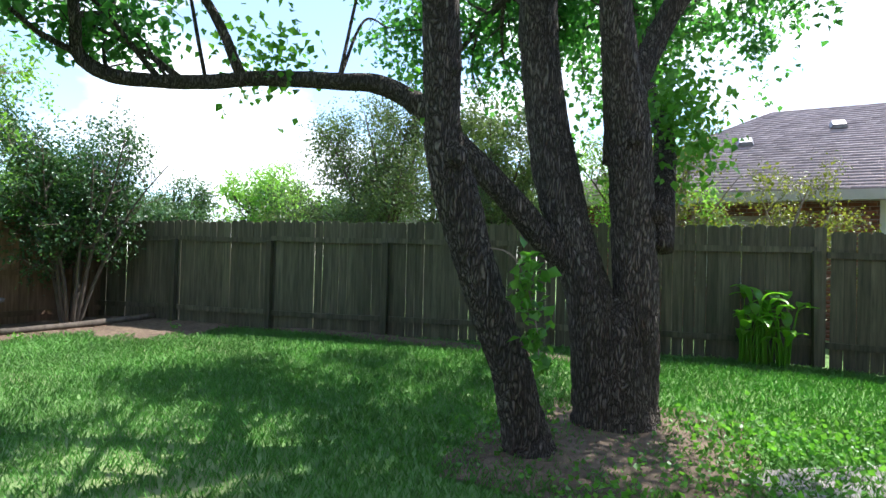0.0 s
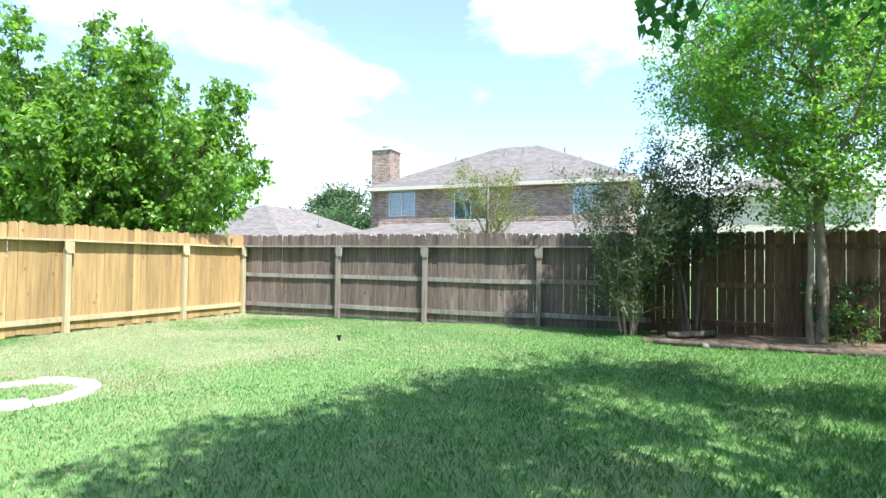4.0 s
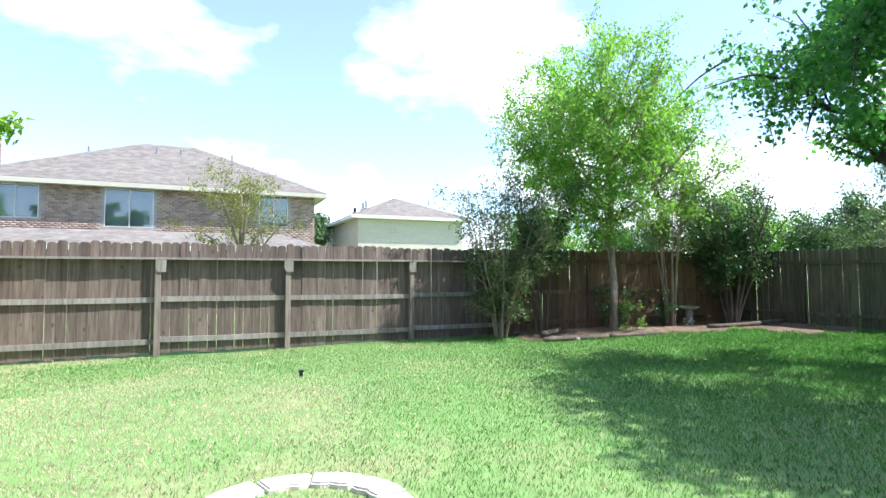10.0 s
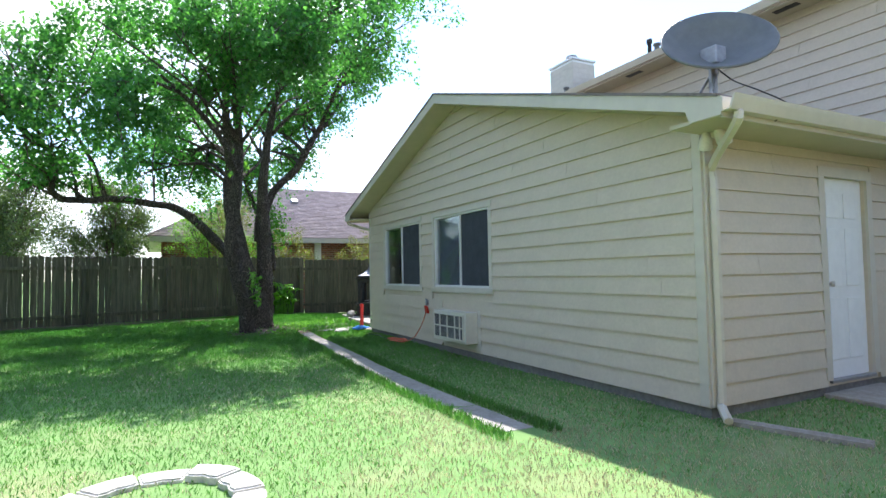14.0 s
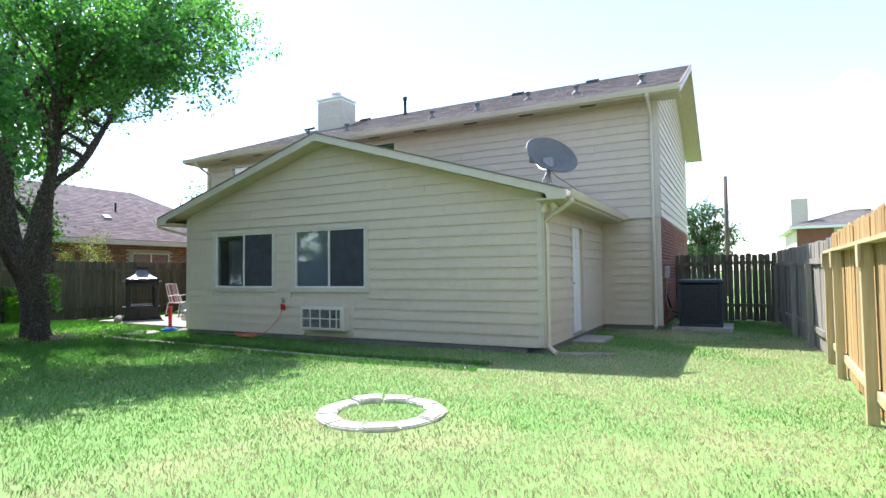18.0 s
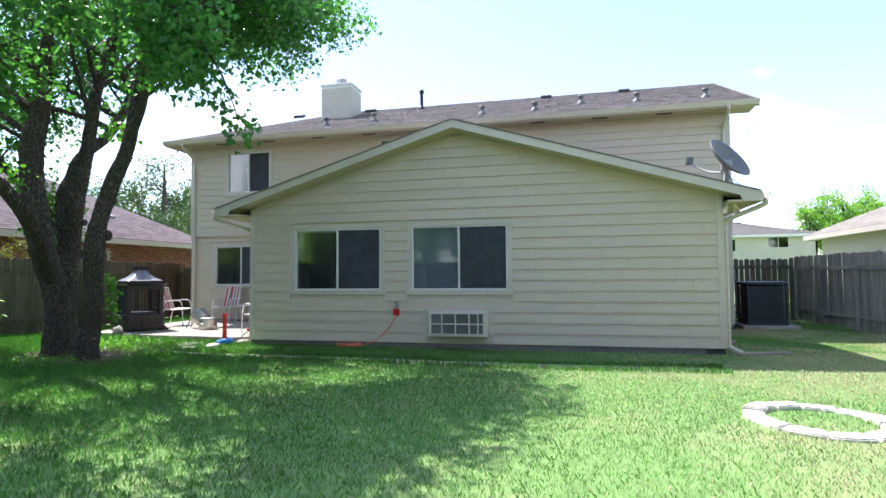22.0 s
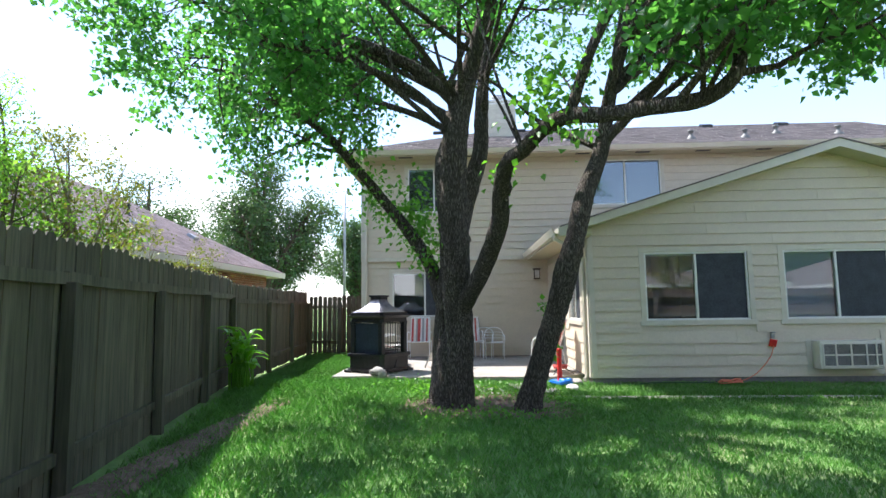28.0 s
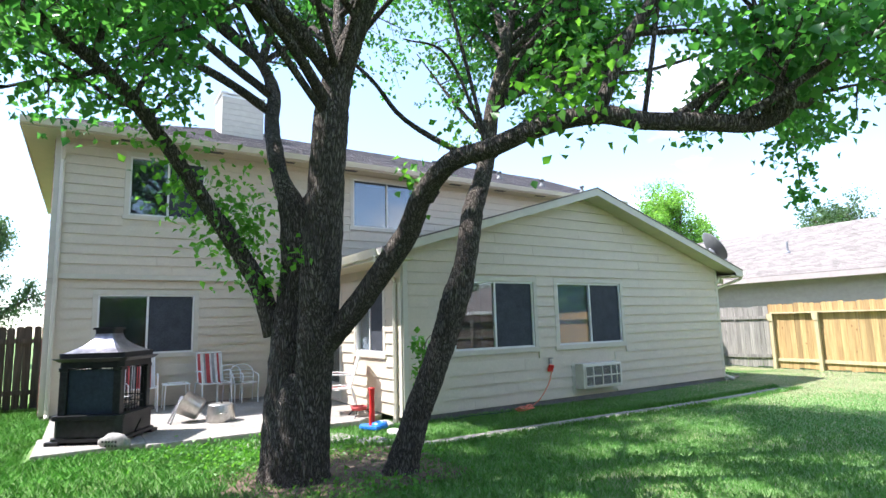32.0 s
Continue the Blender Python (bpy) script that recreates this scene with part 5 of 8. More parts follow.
T_M = [(-2.12, 5.55, -0.08, 0.270), (-2.14, 5.55, 0.10, 0.215), (-2.17, 5.54, 0.5, 0.195), (-2.22, 5.53, 1.0, 0.190), (-2.38, 5.55, 1.5, 0.185), (-2.52, 5.57, 2.0, 0.196), (-2.62, 5.57, 2.5, 0.181), (-2.69, 5.57, 3.0, 0.174), (-2.72, 5.54, 3.5, 0.168), (-2.68, 5.45, 4.0, 0.148), (-2.80, 5.27, 4.6, 0.105), (-2.86, 5.12, 5.2, 0.080), (-2.9, 4.9, 6.2, 0.050), (-2.9, 4.7, 7.4, 0.018)]
T_E = [(-2.00, 5.62, 2.15, 0.165), (-1.97, 5.67, 2.75, 0.150), (-1.81, 5.75, 3.1, 0.098), (-1.61, 5.77, 3.5, 0.092), (-1.13, 5.68, 4.0, 0.088), (-0.87, 5.59, 4.5, 0.084), (-0.57, 5.68, 5.0, 0.066), (-0.1, 5.95, 5.6, 0.044), (0.4, 6.4, 6.4, 0.014)]
T_L = [(-2.36, 5.52, 1.30, 0.128), (-2.57, 5.38, 1.52, 0.116), (-2.84, 5.19, 1.87, 0.110), (-3.28, 5.03, 2.33, 0.106), (-3.57, 5.03, 2.62, 0.094), (-3.95, 4.98, 2.84, 0.084), (-4.32, 4.85, 2.88, 0.076), (-4.83, 4.72, 2.93, 0.072), (-5.18, 4.56, 2.92, 0.068), (-5.38, 4.33, 2.85, 0.064), (-5.62, 4.07, 2.81, 0.061), (-5.83, 3.74, 2.79, 0.059), (-5.95, 3.56, 2.92, 0.051), (-5.88, 3.48, 3.20, 0.043), (-5.90, 3.40, 3.52, 0.040), (-6.02, 3.10, 3.62, 0.035), (-6.10, 2.75, 3.58, 0.030), (-6.15, 2.45, 3.66, 0.024), (-6.2, 2.3, 4.0, 0.012)]
T_N = [(-1.72, 5.78, 1.45, 0.112), (-1.72, 5.95, 1.97, 0.100), (-1.74, 6.22, 2.40, 0.092), (-1.84, 6.53, 2.80, 0.077), (-2.02, 6.92, 3.28, 0.066), (-2.11, 7.36, 3.79, 0.056), (-2.2, 7.9, 4.15, 0.040), (-2.4, 8.7, 4.5, 0.016)]
T_up = [
    [(-2.76, 3.66, 3.40, 0.07), (-3.1, 3.1, 3.95, 0.055), (-3.6, 2.7, 4.45, 0.045), (-4.2, 2.4, 4.9, 0.025)],
    [(-2.78, 3.3, 4.9, 0.06), (-1.9, 2.8, 6.0, 0.045), (-0.9, 2.3, 6.8, 0.025)],
    [(-2.78, 3.3, 4.9, 0.05), (-3.4, 2.5, 5.7, 0.035), (-4.2, 1.9, 6.2, 0.015)],
    [(-2.70, 5.48, 3.95, 0.085), (-2.85, 6.1, 4.45, 0.07), (-3.2, 7.1, 4.72, 0.055), (-3.6, 8.5, 4.6, 0.025)],
    [(-2.71, 5.52, 3.6, 0.06), (-3.1, 6.1, 4.05, 0.045), (-3.8, 6.9, 4.15, 0.035), (-4.6, 7.6, 4.0, 0.02)],
    [(-2.75, 5.35, 4.35, 0.07), (-3.5, 5.0, 5.2, 0.05), (-4.6, 4.7, 5.7, 0.03), (-5.8, 4.3, 5.9, 0.015)],
    [(-2.86, 5.1, 5.2, 0.06), (-3.1, 4.3, 6.3, 0.04), (-3.5, 3.5, 7.3, 0.015)],
    [(-1.05, 5.65, 4.15, 0.06), (-1.1, 6.2, 4.42, 0.052), (-1.25, 7.0, 4.66, 0.042), (-1.5, 8.0, 4.95, 0.02)],
    [(-0.92, 5.61, 4.42, 0.06), (-1.0, 6.3, 4.80, 0.050), (-1.2, 7.1, 5.25, 0.036), (-1.5, 7.9, 5.6, 0.015)],
    [(-0.57, 5.68, 5.0, 0.06), (-0.2, 5.4, 5.9, 0.045), (0.4, 5.0, 6.8, 0.03), (1.2, 4.6, 7.4, 0.015)],
    [(-0.3, 5.8, 5.3, 0.05), (-0.3, 6.8, 6.1, 0.035), (-0.1, 7.9, 6.8, 0.015)],
    [(-2.86, 5.12, 5.2, 0.05), (-2.9, 6.6, 5.9, 0.035), (-3.3, 8.2, 6.4, 0.015)],
    [(-5.18, 4.56, 2.92, 0.05), (-5.4, 4.3, 3.6, 0.04), (-5.9, 3.7, 4.5, 0.03), (-6.4, 3.2, 5.3, 0.015)],
    [(-4.45, 4.82, 2.89, 0.04), (-4.7, 5.3, 3.5, 0.03), (-5.2, 5.9, 4.2, 0.015)],
    [(-6.02, 3.10, 3.62, 0.035), (-6.5, 3.2, 4.1, 0.025), (-7.0, 3.1, 4.6, 0.012)],
]


r_u = np.random.default_rng(21)
for k in range(30):
    src_, lo, hi = ((T_A, 12, 15), (T_R, 9, 12), (T_M, 9, 12), (T_E, 5, 8))[k % 4]
    q = src_[int(r_u.integers(lo, hi + 1)) if hi < len(src_) else -2]
    a = 2 * math.pi * (k * 0.382 + 0.1 * r_u.random())
    reach = r_u.uniform(1.8, 3.9)
    tip = np.array((q[0] + reach * math.cos(a), q[1] + reach * math.sin(a), max(q[2], 3.4) + r_u.uniform(0.6, 2.6)))
    if tip[0] > -2.3 and tip[1] < 6.2:
        if q[2] < 4.6:
            continue
        tip[2] = max(tip[2], 6.6)
    mid_ = (np.array(q[:3]) + tip) / 2 + np.array((0, 0, r_u.uniform(0.0, 0.5)))
    T_up.append([(*q[:3], min(q[3] * 0.6, 0.042)), (*(np.array(q[:3]) * 0.5 + mid_ * 0.5 + r_u.normal(size=3) * 0.10), 0.030), (*(mid_ + r_u.normal(size=3) * 0.12), 0.021), (*tip, 0.007)])


for k in range(5):
    q = T_L[6 + (k * 3) % 9]
    a = 2 * math.pi * k * 0.382 + 0.6
    reach = r_u.uniform(0.7, 1.9)
    tip = np.array((q[0] + reach * math.cos(a), q[1] + reach * math.sin(a), 3.6 + 2.6 * r_u.random()))
    mid_ = np.array(q[:3]) * 0.5 + tip * 0.5 + np.array((0, 0, 0.2))
    T_up.append([(*q[:3], min(q[3] * 0.35, 0.018)), (*(mid_ + r_u.normal(size=3) * 0.16), 0.012), (*tip, 0.005)])
T_up.append([(-6.10, 2.75, 3.58, 0.03), (-6.3, 2.3, 3.9, 0.02), (-6.5, 1.9, 4.5, 0.008)])
T_up.append([(-6.15, 2.45, 3.66, 0.03), (-6.1, 2.2, 3.5, 0.018), (-6.0, 1.9, 3.15, 0.006)])
T_up.append([(-6.02, 3.1, 3.62, 0.03), (-6.2, 2.9, 4.3, 0.02), (-6.5, 2.5, 5.2, 0.008)])
T_up.append([(-6.15, 2.45, 3.66, 0.030), (-6.30, 1.8, 4.0, 0.024), (-6.5, 1.2, 4.3, 0.018), (-6.7, 0.5, 4.5, 0.007)])
T_up.append([(-6.25, 2.0, 3.9, 0.024), (-6.6, 1.4, 4.5, 0.018), (-6.8, 0.9, 5.1, 0.007)])
T_up.append([(-6.30, 1.8, 4.0, 0.022), (-6.2, 1.1, 3.9, 0.015), (-6.4, 0.5, 3.7, 0.006)])
T_up.append([(-6.5, 1.2, 4.3, 0.016), (-6.9, 1.0, 4.1, 0.012), (-7.2, 0.8, 3.8, 0.006)])
T_up.append([(-3.9, 2.55, 4.68, 0.034), (-4.5, 1.8, 4.6, 0.026), (-4.8, 1.2, 4.15, 0.018), (-4.72, 0.75, 3.55, 0.011), (-4.63, 0.52, 2.92, 0.005)])
T_up.append([(-4.5, 1.8, 4.6, 0.022), (-4.6, 1.6, 4.1, 0.015), (-4.4, 1.5, 3.55, 0.006)])
T_up.append([(-4.5, 1.8, 4.6, 0.022), (-5.0, 1.5, 4.4, 0.015), (-5.3, 1.1, 3.9, 0.006)])
for q_, tip in ((T_M[8], (-4.6, 8.6, 4.9)), (T_M[9], (-3.4, 9.6, 5.3)), (T_N[5], (-2.0, 9.8, 5.0)), (T_M[9], (-5.4, 7.4, 5.0)), (T_N[6], (-3.6, 8.9, 4.3)), (T_M[10], (-4.6, 9.2, 6.2)), (T_N[5], (-0.6, 9.4, 5.0)), (T_A[13], (-3.2, 1.0, 5.3)), (T_A[14], (-2.3, 0.8, 5.6)), (T_A[13], (-4.0, 1.1, 5.2)), (T_A[14], (-1.5, 0.9, 5.9)), (T_A[13], (-2.9, 1.9, 5.0)), (T_A[14], (-3.6, 1.6, 5.9)), (T_A[14], (-0.1, 2.0, 6.4)), (T_A[13], (-1.2, 1.9, 5.6)), (T_A[15], (0.4, 3.0, 7.4)), (T_R[10], (0.8, 4.6, 6.9)), (T_E[6], (1.0, 6.4, 7.6)), (T_A[15], (-1.8, 1.3, 7.0))):
    mid_ = np.array(q_[:3]) * 0.5 + np.array(tip) * 0.5 + np.array((0, 0, 0.3))
    T_up.append([(*q_[:3], 0.038), (*mid_, 0.024), (*tip, 0.007)])


def main_leaf_room(p):
    """Leaves grow in clumps on the outer crown, high over the house side, none low down or inside round the stems."""
    x, y, z = p
    if x > -0.55 and -5.9 < y < 3.95 and z < 4.75 - 0.3 * abs(y + 0.93) + 0.4 or x > 3.2:
        return False
    clump = noise.noise(Vector((x * 0.95 + 3, y * 0.95, z * 1.05)))
    gx_, gy_ = x - 0.331 * z, y - 0.573 * z
    if gy_ < -3.0 + 0.72 * max(0.0, -6.2 - gx_):
        return False
    if math.hypot(x + 6.2, y - 2.5) < 1.05 and 2.95 < z < 5.6:
        return clump > -0.45
    if math.hypot(x + 6.62, (y - 1.3) * 0.75) < 0.95 and 3.35 < z < 5.6:
        return clump > -0.50
    if ((x + 4.8) / 0.85) ** 2 + ((y - 1.35) / 0.8) ** 2 + ((z - 4.05) / 0.85) ** 2 < 1 or math.hypot(x + 4.63, y - 0.55, z - 2.95) < 0.23:
        return clump > -0.55
    if -4.2 < x < -2.9 and 2.9 < y < 5.0 and z < 4.6:
        return False
    if y < 2.9 and x < -3.0 and z < 4.6 + 0.5 * max(0.0, 2.4 - y):
        return False
    low = 3.45 + 0.45 * noise.noise(Vector((x * 0.7, y * 0.7, 0)))
    if x < -4.0 and y < 6.5:
        low = 3.0 if y < 4.6 else 3.3
    if y > 6.6:
        low = 3.35 - 0.25 * min(y - 6.6, 2.0)
    if x > -2.4 and y < 6.3:
        low = (5.2 if y > 4.4 else 4.4) if math.hypot(x + 2.75, y - 3.5) > 0.6 else 3.7
    elif math.hypot(x + 2.4, y - 5.3) < 1.25:
        low = max(low, 4.9)
    if z < low:
        return False
    if y < 3.0 and z > 4.4:
        return clump > -0.45
    return clump > ((-0.55 if z < 4.5 else -0.24) if y > 6.4 else -0.04 if z > 5.0 and y > 3.8 else -0.10 if x < -3.6 and z < 4.8 else -0.22 if x < -3.2 or x > -1.2 else 0.0 if y < 4.6 and z < 5.2 else -0.22) + 0.03 * max(z - 5.0, 0.0)


T_up = [limb for limb in T_up if main_leaf_room(limb[-1][:3]) or main_leaf_room(tuple((np.array(limb[-1][:3]) + np.array(limb[-2][:3])) / 2))]
lawn_tree = tree("large multi-stemmed tallow tree with furrowed grey bark and heart-shaped leaves", "tree", [T_B, T_A, T_R, T_M, T_L, T_N, T_E] + T_up, M_BARK, M_LEAF, 17,
                 second=13, third=9, len2=1.2, len3=0.5, per=17, size=0.084, spread=0.08, up=0.05, sides=14, start=0.42, wide=0.85, droop=0.6, bare=(0,), keep=main_leaf_room)
# fresh shoots on the stems
rngf = np.random.default_rng(5)
shoots = []
for c, rad, n in (((-1.62, 6.35, 2.75), 0.36, 330), ((-1.55, 6.05, 2.35), 0.30, 240), ((-1.75, 6.75, 3.0), 0.24, 150), ((-1.95, 7.0, 3.5), 0.3, 160), ((-2.55, 5.72, 2.2), 0.14, 40), ((-2.36, 4.36, 1.30), 0.09, 40), ((-2.38, 4.33, 1.12), 0.10, 45), ((-2.30, 4.34, 0.90), 0.09, 40), ((-2.27, 4.34, 0.72), 0.06, 20), ((-3.45, 5.0, 2.8), 0.15, 50), ((-4.85, 4.72, 3.12), 0.25, 130), ((-5.3, 4.7, 3.15), 0.28, 140), ((-1.73, 6.09, 2.63), 0.22, 120), ((-2.0, 5.95, 2.0), 0.15, 50), ((-2.7, 3.98, 3.6), 0.2, 70)):
    shoots.append(np.array(c) + rngf.normal(size=(n, 3)) * rad * np.array([0.6, 0.6, 0.75]))
spray = []
for limb in ([(-4.5, 1.8, 4.6), (-4.8, 1.2, 4.15), (-4.72, 0.75, 3.55), (-4.63, 0.52, 2.95)], [(-4.5, 1.8, 4.6), (-4.6, 1.6, 4.1), (-4.4, 1.5, 3.6)], [(-4.5, 1.8, 4.6), (-5.0, 1.5, 4.4), (-5.3, 1.1, 3.9)], [(-4.8, 1.2, 4.15), (-4.9, 1.0, 3.7), (-5.0, 0.9, 3.4)], [(-4.6, 1.6, 4.1), (-4.2, 1.7, 3.9), (-4.0, 1.7, 3.6)]):
    for (ax, ay, az), (bx, by, bz) in zip(limb, limb[1:]):
        for k in range(5):
            u = rngf.random()
            c = np.array((ax + (bx - ax) * u, ay + (by - ay) * u, az + (bz - az) * u)) + rngf.normal(size=3) * 0.13
            if c[2] > 3.35 or k < 1:
                spray.append(c + rngf.normal(size=(38, 3)) * np.array((0.10, 0.10, 0.09)))
spray.append(np.array((-4.63, 0.54, 2.92)) + rngf.normal(size=(70, 3)) * np.array((0.085, 0.085, 0.10)))
hang = new("leaf_spray", leaf_mesh("leaf_spray", np.concatenate(spray) - np.array(T_B[0][:3]), 0.088, M_LEAF, rngf, 0.6, 0.85))
hang["kind"] = "stuff"
hang.parent = lawn_tree
fresh = leaf_mesh("fresh_shoot", np.concatenate(shoots) - np.array(T_B[0][:3]), 0.085, M_LEAF_FRESH, rngf, 0.5, 0.8)
fs = new("fresh_shoot", fresh)
fs.parent = lawn_tree
vine = bmesh.new()
tube(vine, spline([(-2.27, 4.34, 0.62, 0.004), (-2.29, 4.34, 0.9, 0.005), (-2.37, 4.34, 1.2, 0.006), (-2.48, 4.33, 1.38, 0.006), (-2.68, 4.30, 1.42, 0.006)], 4), 5)
bmesh.ops.translate(vine, vec=-Vector(T_B[0][:3]), verts=vine.verts[:])
part("shoot_stem", vine, M_BARK_PALE, lawn_tree)
for x, y, z, r in ((-2.75, 4.05, 1.98, 0.085), (-2.74, 3.95, 2.5, 0.06), (-1.86, 5.40, 2.3, 0.06), (-2.82, 5.62, 3.3, 0.06), (-1.74, 5.62, 1.75, 0.09), (-3.62, 5.0, 2.66, 0.10), (-2.90, 4.02, 2.32, 0.06), (-2.86, 3.82, 2.98, 0.06)):
    knot = bmesh.new()
    bmesh.ops.create_icosphere(knot, subdivisions=2, radius=r, matrix=Matrix.Translation(Vector((x, y, z)) - Vector(T_B[0][:3])))
    for v in knot.verts:
        v.co += Vector((x, y, z)) * 0 + 0.25 * r * noise.noise_vector(v.co * 18)
    part("knot", knot, M_BARK, lawn_tree, smooth=True)

# ---- shrubs along the back fence ----
tree("tall myrtle bush with thin grey stems and small olive leaves", "shrub", stems(-10.85, -0.05, 9, 2.7, 0.022, 0.85, 41), M_BARK_PALE, M_LEAF_MYRTLE, 41, second=15, third=7, len2=0.62, len3=0.3, per=12, size=0.052, spread=0.05, up=0.5, sides=6, start=0.12, name="shrub")
tree("slender shrub with several bare lower stems", "shrub", stems(-10.95, 0.95, 6, 2.9, 0.03, 0.5, 42), M_BARK_DARK, M_LEAF_DARK, 42, second=13, third=7, len2=0.7, len3=0.32, per=11, size=0.06, spread=0.05, up=0.4, sides=6, start=0.5, name="shrub")
elm = [[(-10.86, 2.75, -0.05, 0.12), (-10.87, 2.76, 0.15, 0.085), (-10.84, 2.77, 1.0, 0.075), (-10.86, 2.72, 2.0, 0.07), (-10.81, 2.7, 3.2, 0.055), (-10.75, 2.6, 4.6, 0.03), (-10.75, 2.6, 6.5, 0.01)],
       [(-10.57, 2.55, -0.05, 0.055), (-10.59, 2.53, 0.6, 0.045), (-10.63, 2.57, 1.4, 0.04), (-10.71, 2.5, 2.4, 0.03), (-10.8, 2.2, 3.6, 0.012)]]
r_e = np.random.default_rng(3)
for k in range(21):
    a = 2 * math.pi * k / 21 * 4 + r_e.random() * 0.5
    z0 = 1.8 + 2.9 * r_e.random()
    rad = 2.35 * r_e.uniform(0.7, 1.12) * (1 - 0.10 * max(0, z0 - 2.4))
    elm.append([(-10.84, 2.74, z0, 0.03), (-10.84 + rad * 0.5 * math.cos(a), 2.74 + rad * 0.5 * math.sin(a), z0 + 0.5, 0.02), (-10.84 + rad * math.cos(a), 2.74 + rad * math.sin(a), z0 + 0.95 + r_e.random() * 0.8, 0.008)])
tree("young elm with a light green airy crown", "tree", elm, M_BARK_PALE, M_LEAF_ELM, 43, second=16, third=9, len2=0.95, len3=0.5, per=21, size=0.07, spread=0.06, up=0.25, sides=9, start=0.35, bare=(), keep=lambda p: p[2] > 1.75 and p[0] < -9.0 - 0.35 * max(0, 2.6 - p[2]))
tree("crepe myrtle with smooth pale stems and sparse leaves", "tree", stems(-11.0, 4.55, 6, 4.0, 0.032, 0.55, 44), M_BARK_PALE, M_LEAF_MYRTLE, 44, second=10, third=7, len2=0.7, len3=0.35, per=15, size=0.05, spread=0.05, up=0.6, sides=7, start=0.5)
tree("big dark evergreen privet with many crooked stems", "shrub", stems(-10.75, 6.25, 11, 3.0, 0.035, 1.05, 45), M_BARK_DARK, M_LEAF_DARK, 45, second=19, third=8, len2=0.8, len3=0.36, per=15, size=0.068, spread=0.07, up=0.35, sides=7, start=0.38, name="shrub", keep=lambda p: p[0] < -10.05)
tree("small climbing shrub at the foot of the elm", "shrub", stems(-11.1, 2.95, 7, 0.95, 0.01, 0.35, 46), M_BARK_DARK, M_LEAF_DARK, 46, second=14, third=4, len2=0.25, len3=0.14, per=8, size=0.06, spread=0.04, sides=5, start=0.05, name="shrub")
tree("small bushy weed in the bed", "shrub", stems(-10.75, 3.15, 6, 0.62, 0.008, 0.25, 48), M_BARK_DARK, M_LEAF_ELM, 48, second=12, third=4, len2=0.2, len3=0.12, per=7, size=0.05, spread=0.03, sides=5, start=0.05, name="shrub")


def sprays(label, x, y, n, length, height, leaf, seed, size=0.09, per=26, name="plant", category="plant"):
    """Arching fronds with paired leaflets from one crown."""
    r = np.random.default_rng(seed)
    root = thing(name, label, category, pose(x, y, rise(x, y)))
    st = bmesh.new()
    c = []
    for k in range(n):
        a = r.uniform(0, 2 * math.pi)
        ln, hh = length * r.uniform(0.6, 1.1), height * r.uniform(0.5, 1.1)
        pts = [(math.cos(a) * ln * u, math.sin(a) * ln * u, 0.03 + hh * math.sin(u * 2.1) * 1.05, 0.006 * (1.1 - u)) for u in (0, 0.3, 0.6, 0.85, 1.0)]
        tube(st, spline(pts, 3), 5)
        sp = spline(pts, 8)
        for i in range(per):
            q = sp[int(len(sp) * (0.2 + 0.79 * i / per))]
            c.append((q[0] + r.normal() * 0.02, q[1] + r.normal() * 0.02, q[2] + r.normal() * 0.015))
    part("stems", st, leaf, root)
    ob = new("leaves", leaf_mesh("leaves", c, size, leaf, r, 0.2, 0.5))
    ob.parent = root
    return root


sprays("bluish fern-like plant leaning on the fence", -11.05, 4.35, 8, 0.5, 0.75, M_LEAF_DARK, 51)
sprays("low weed on the lawn edge", -9.6, 5.0, 5, 0.15, 0.12, M_LEAF_FRESH, 52, 0.05, 8)
sprays("low weed on the bare earth", -9.1, 6.9, 4, 0.12, 0.10, M_LEAF_FRESH, 53, 0.05, 8)


def canna(label, x, y, n, seed):
    """A clump of broad paddle leaves on upright stalks."""
    r = random.Random(seed)
    root = thing("canna_plant", label, "plant", pose(x, y, rise(x, y)))
    for k in range(n):
        a = r.uniform(0, 2 * math.pi)
        lean = r.uniform(0.04, 0.50)
        h = r.uniform(0.22, 0.86)
        bm2 = bmesh.new()
        L, W = r.uniform(0.28, 0.42), r.uniform(0.045, 0.075)
        rows_ = []
        for i in range(9):
            u = i / 8
            w = W * math.sin(math.pi * min(u * 0.93 + 0.07, 1)) ** 0.7
            bend = lean + 0.75 * u * u
            yy = L * u * math.cos(bend) * 0.6 + L * 0.15 * u
            xx = lean * h * 0.6 + L * u * math.sin(bend) * 0.9
            zz = h + yy - 0.30 * u * u * lean
            rows_.append([bm2.verts.new((xx, s * w, zz + abs(s) * 0.012)) for s in (-1, 0, 1)])
        for p, q in zip(rows_, rows_[1:]):
            for j in range(2):
                bm2.faces.new((p[j], p[j + 1], q[j + 1], q[j]))
        m = pose(r.uniform(-0.28, 0.28), r.uniform(-0.12, 0.12), 0, 0, 0, math.degrees(a))
        lf_ = part("leaf", bm2, M_CANNA, root, smooth=True, at=m)
        sb = bmesh.new()
        tube(sb, spline([(0, 0, 0, 0.014), (lean * h * 0.2, 0, h * 0.5, 0.011), (lean * h * 0.6, 0, h, 0.006)], 4), 6)
        part("stalk", sb, M_CANNA, root, at=m)
    return root


canna("clump of broad-leaved canna against the mossy fence", -0.80, 9.02, 52, 7)

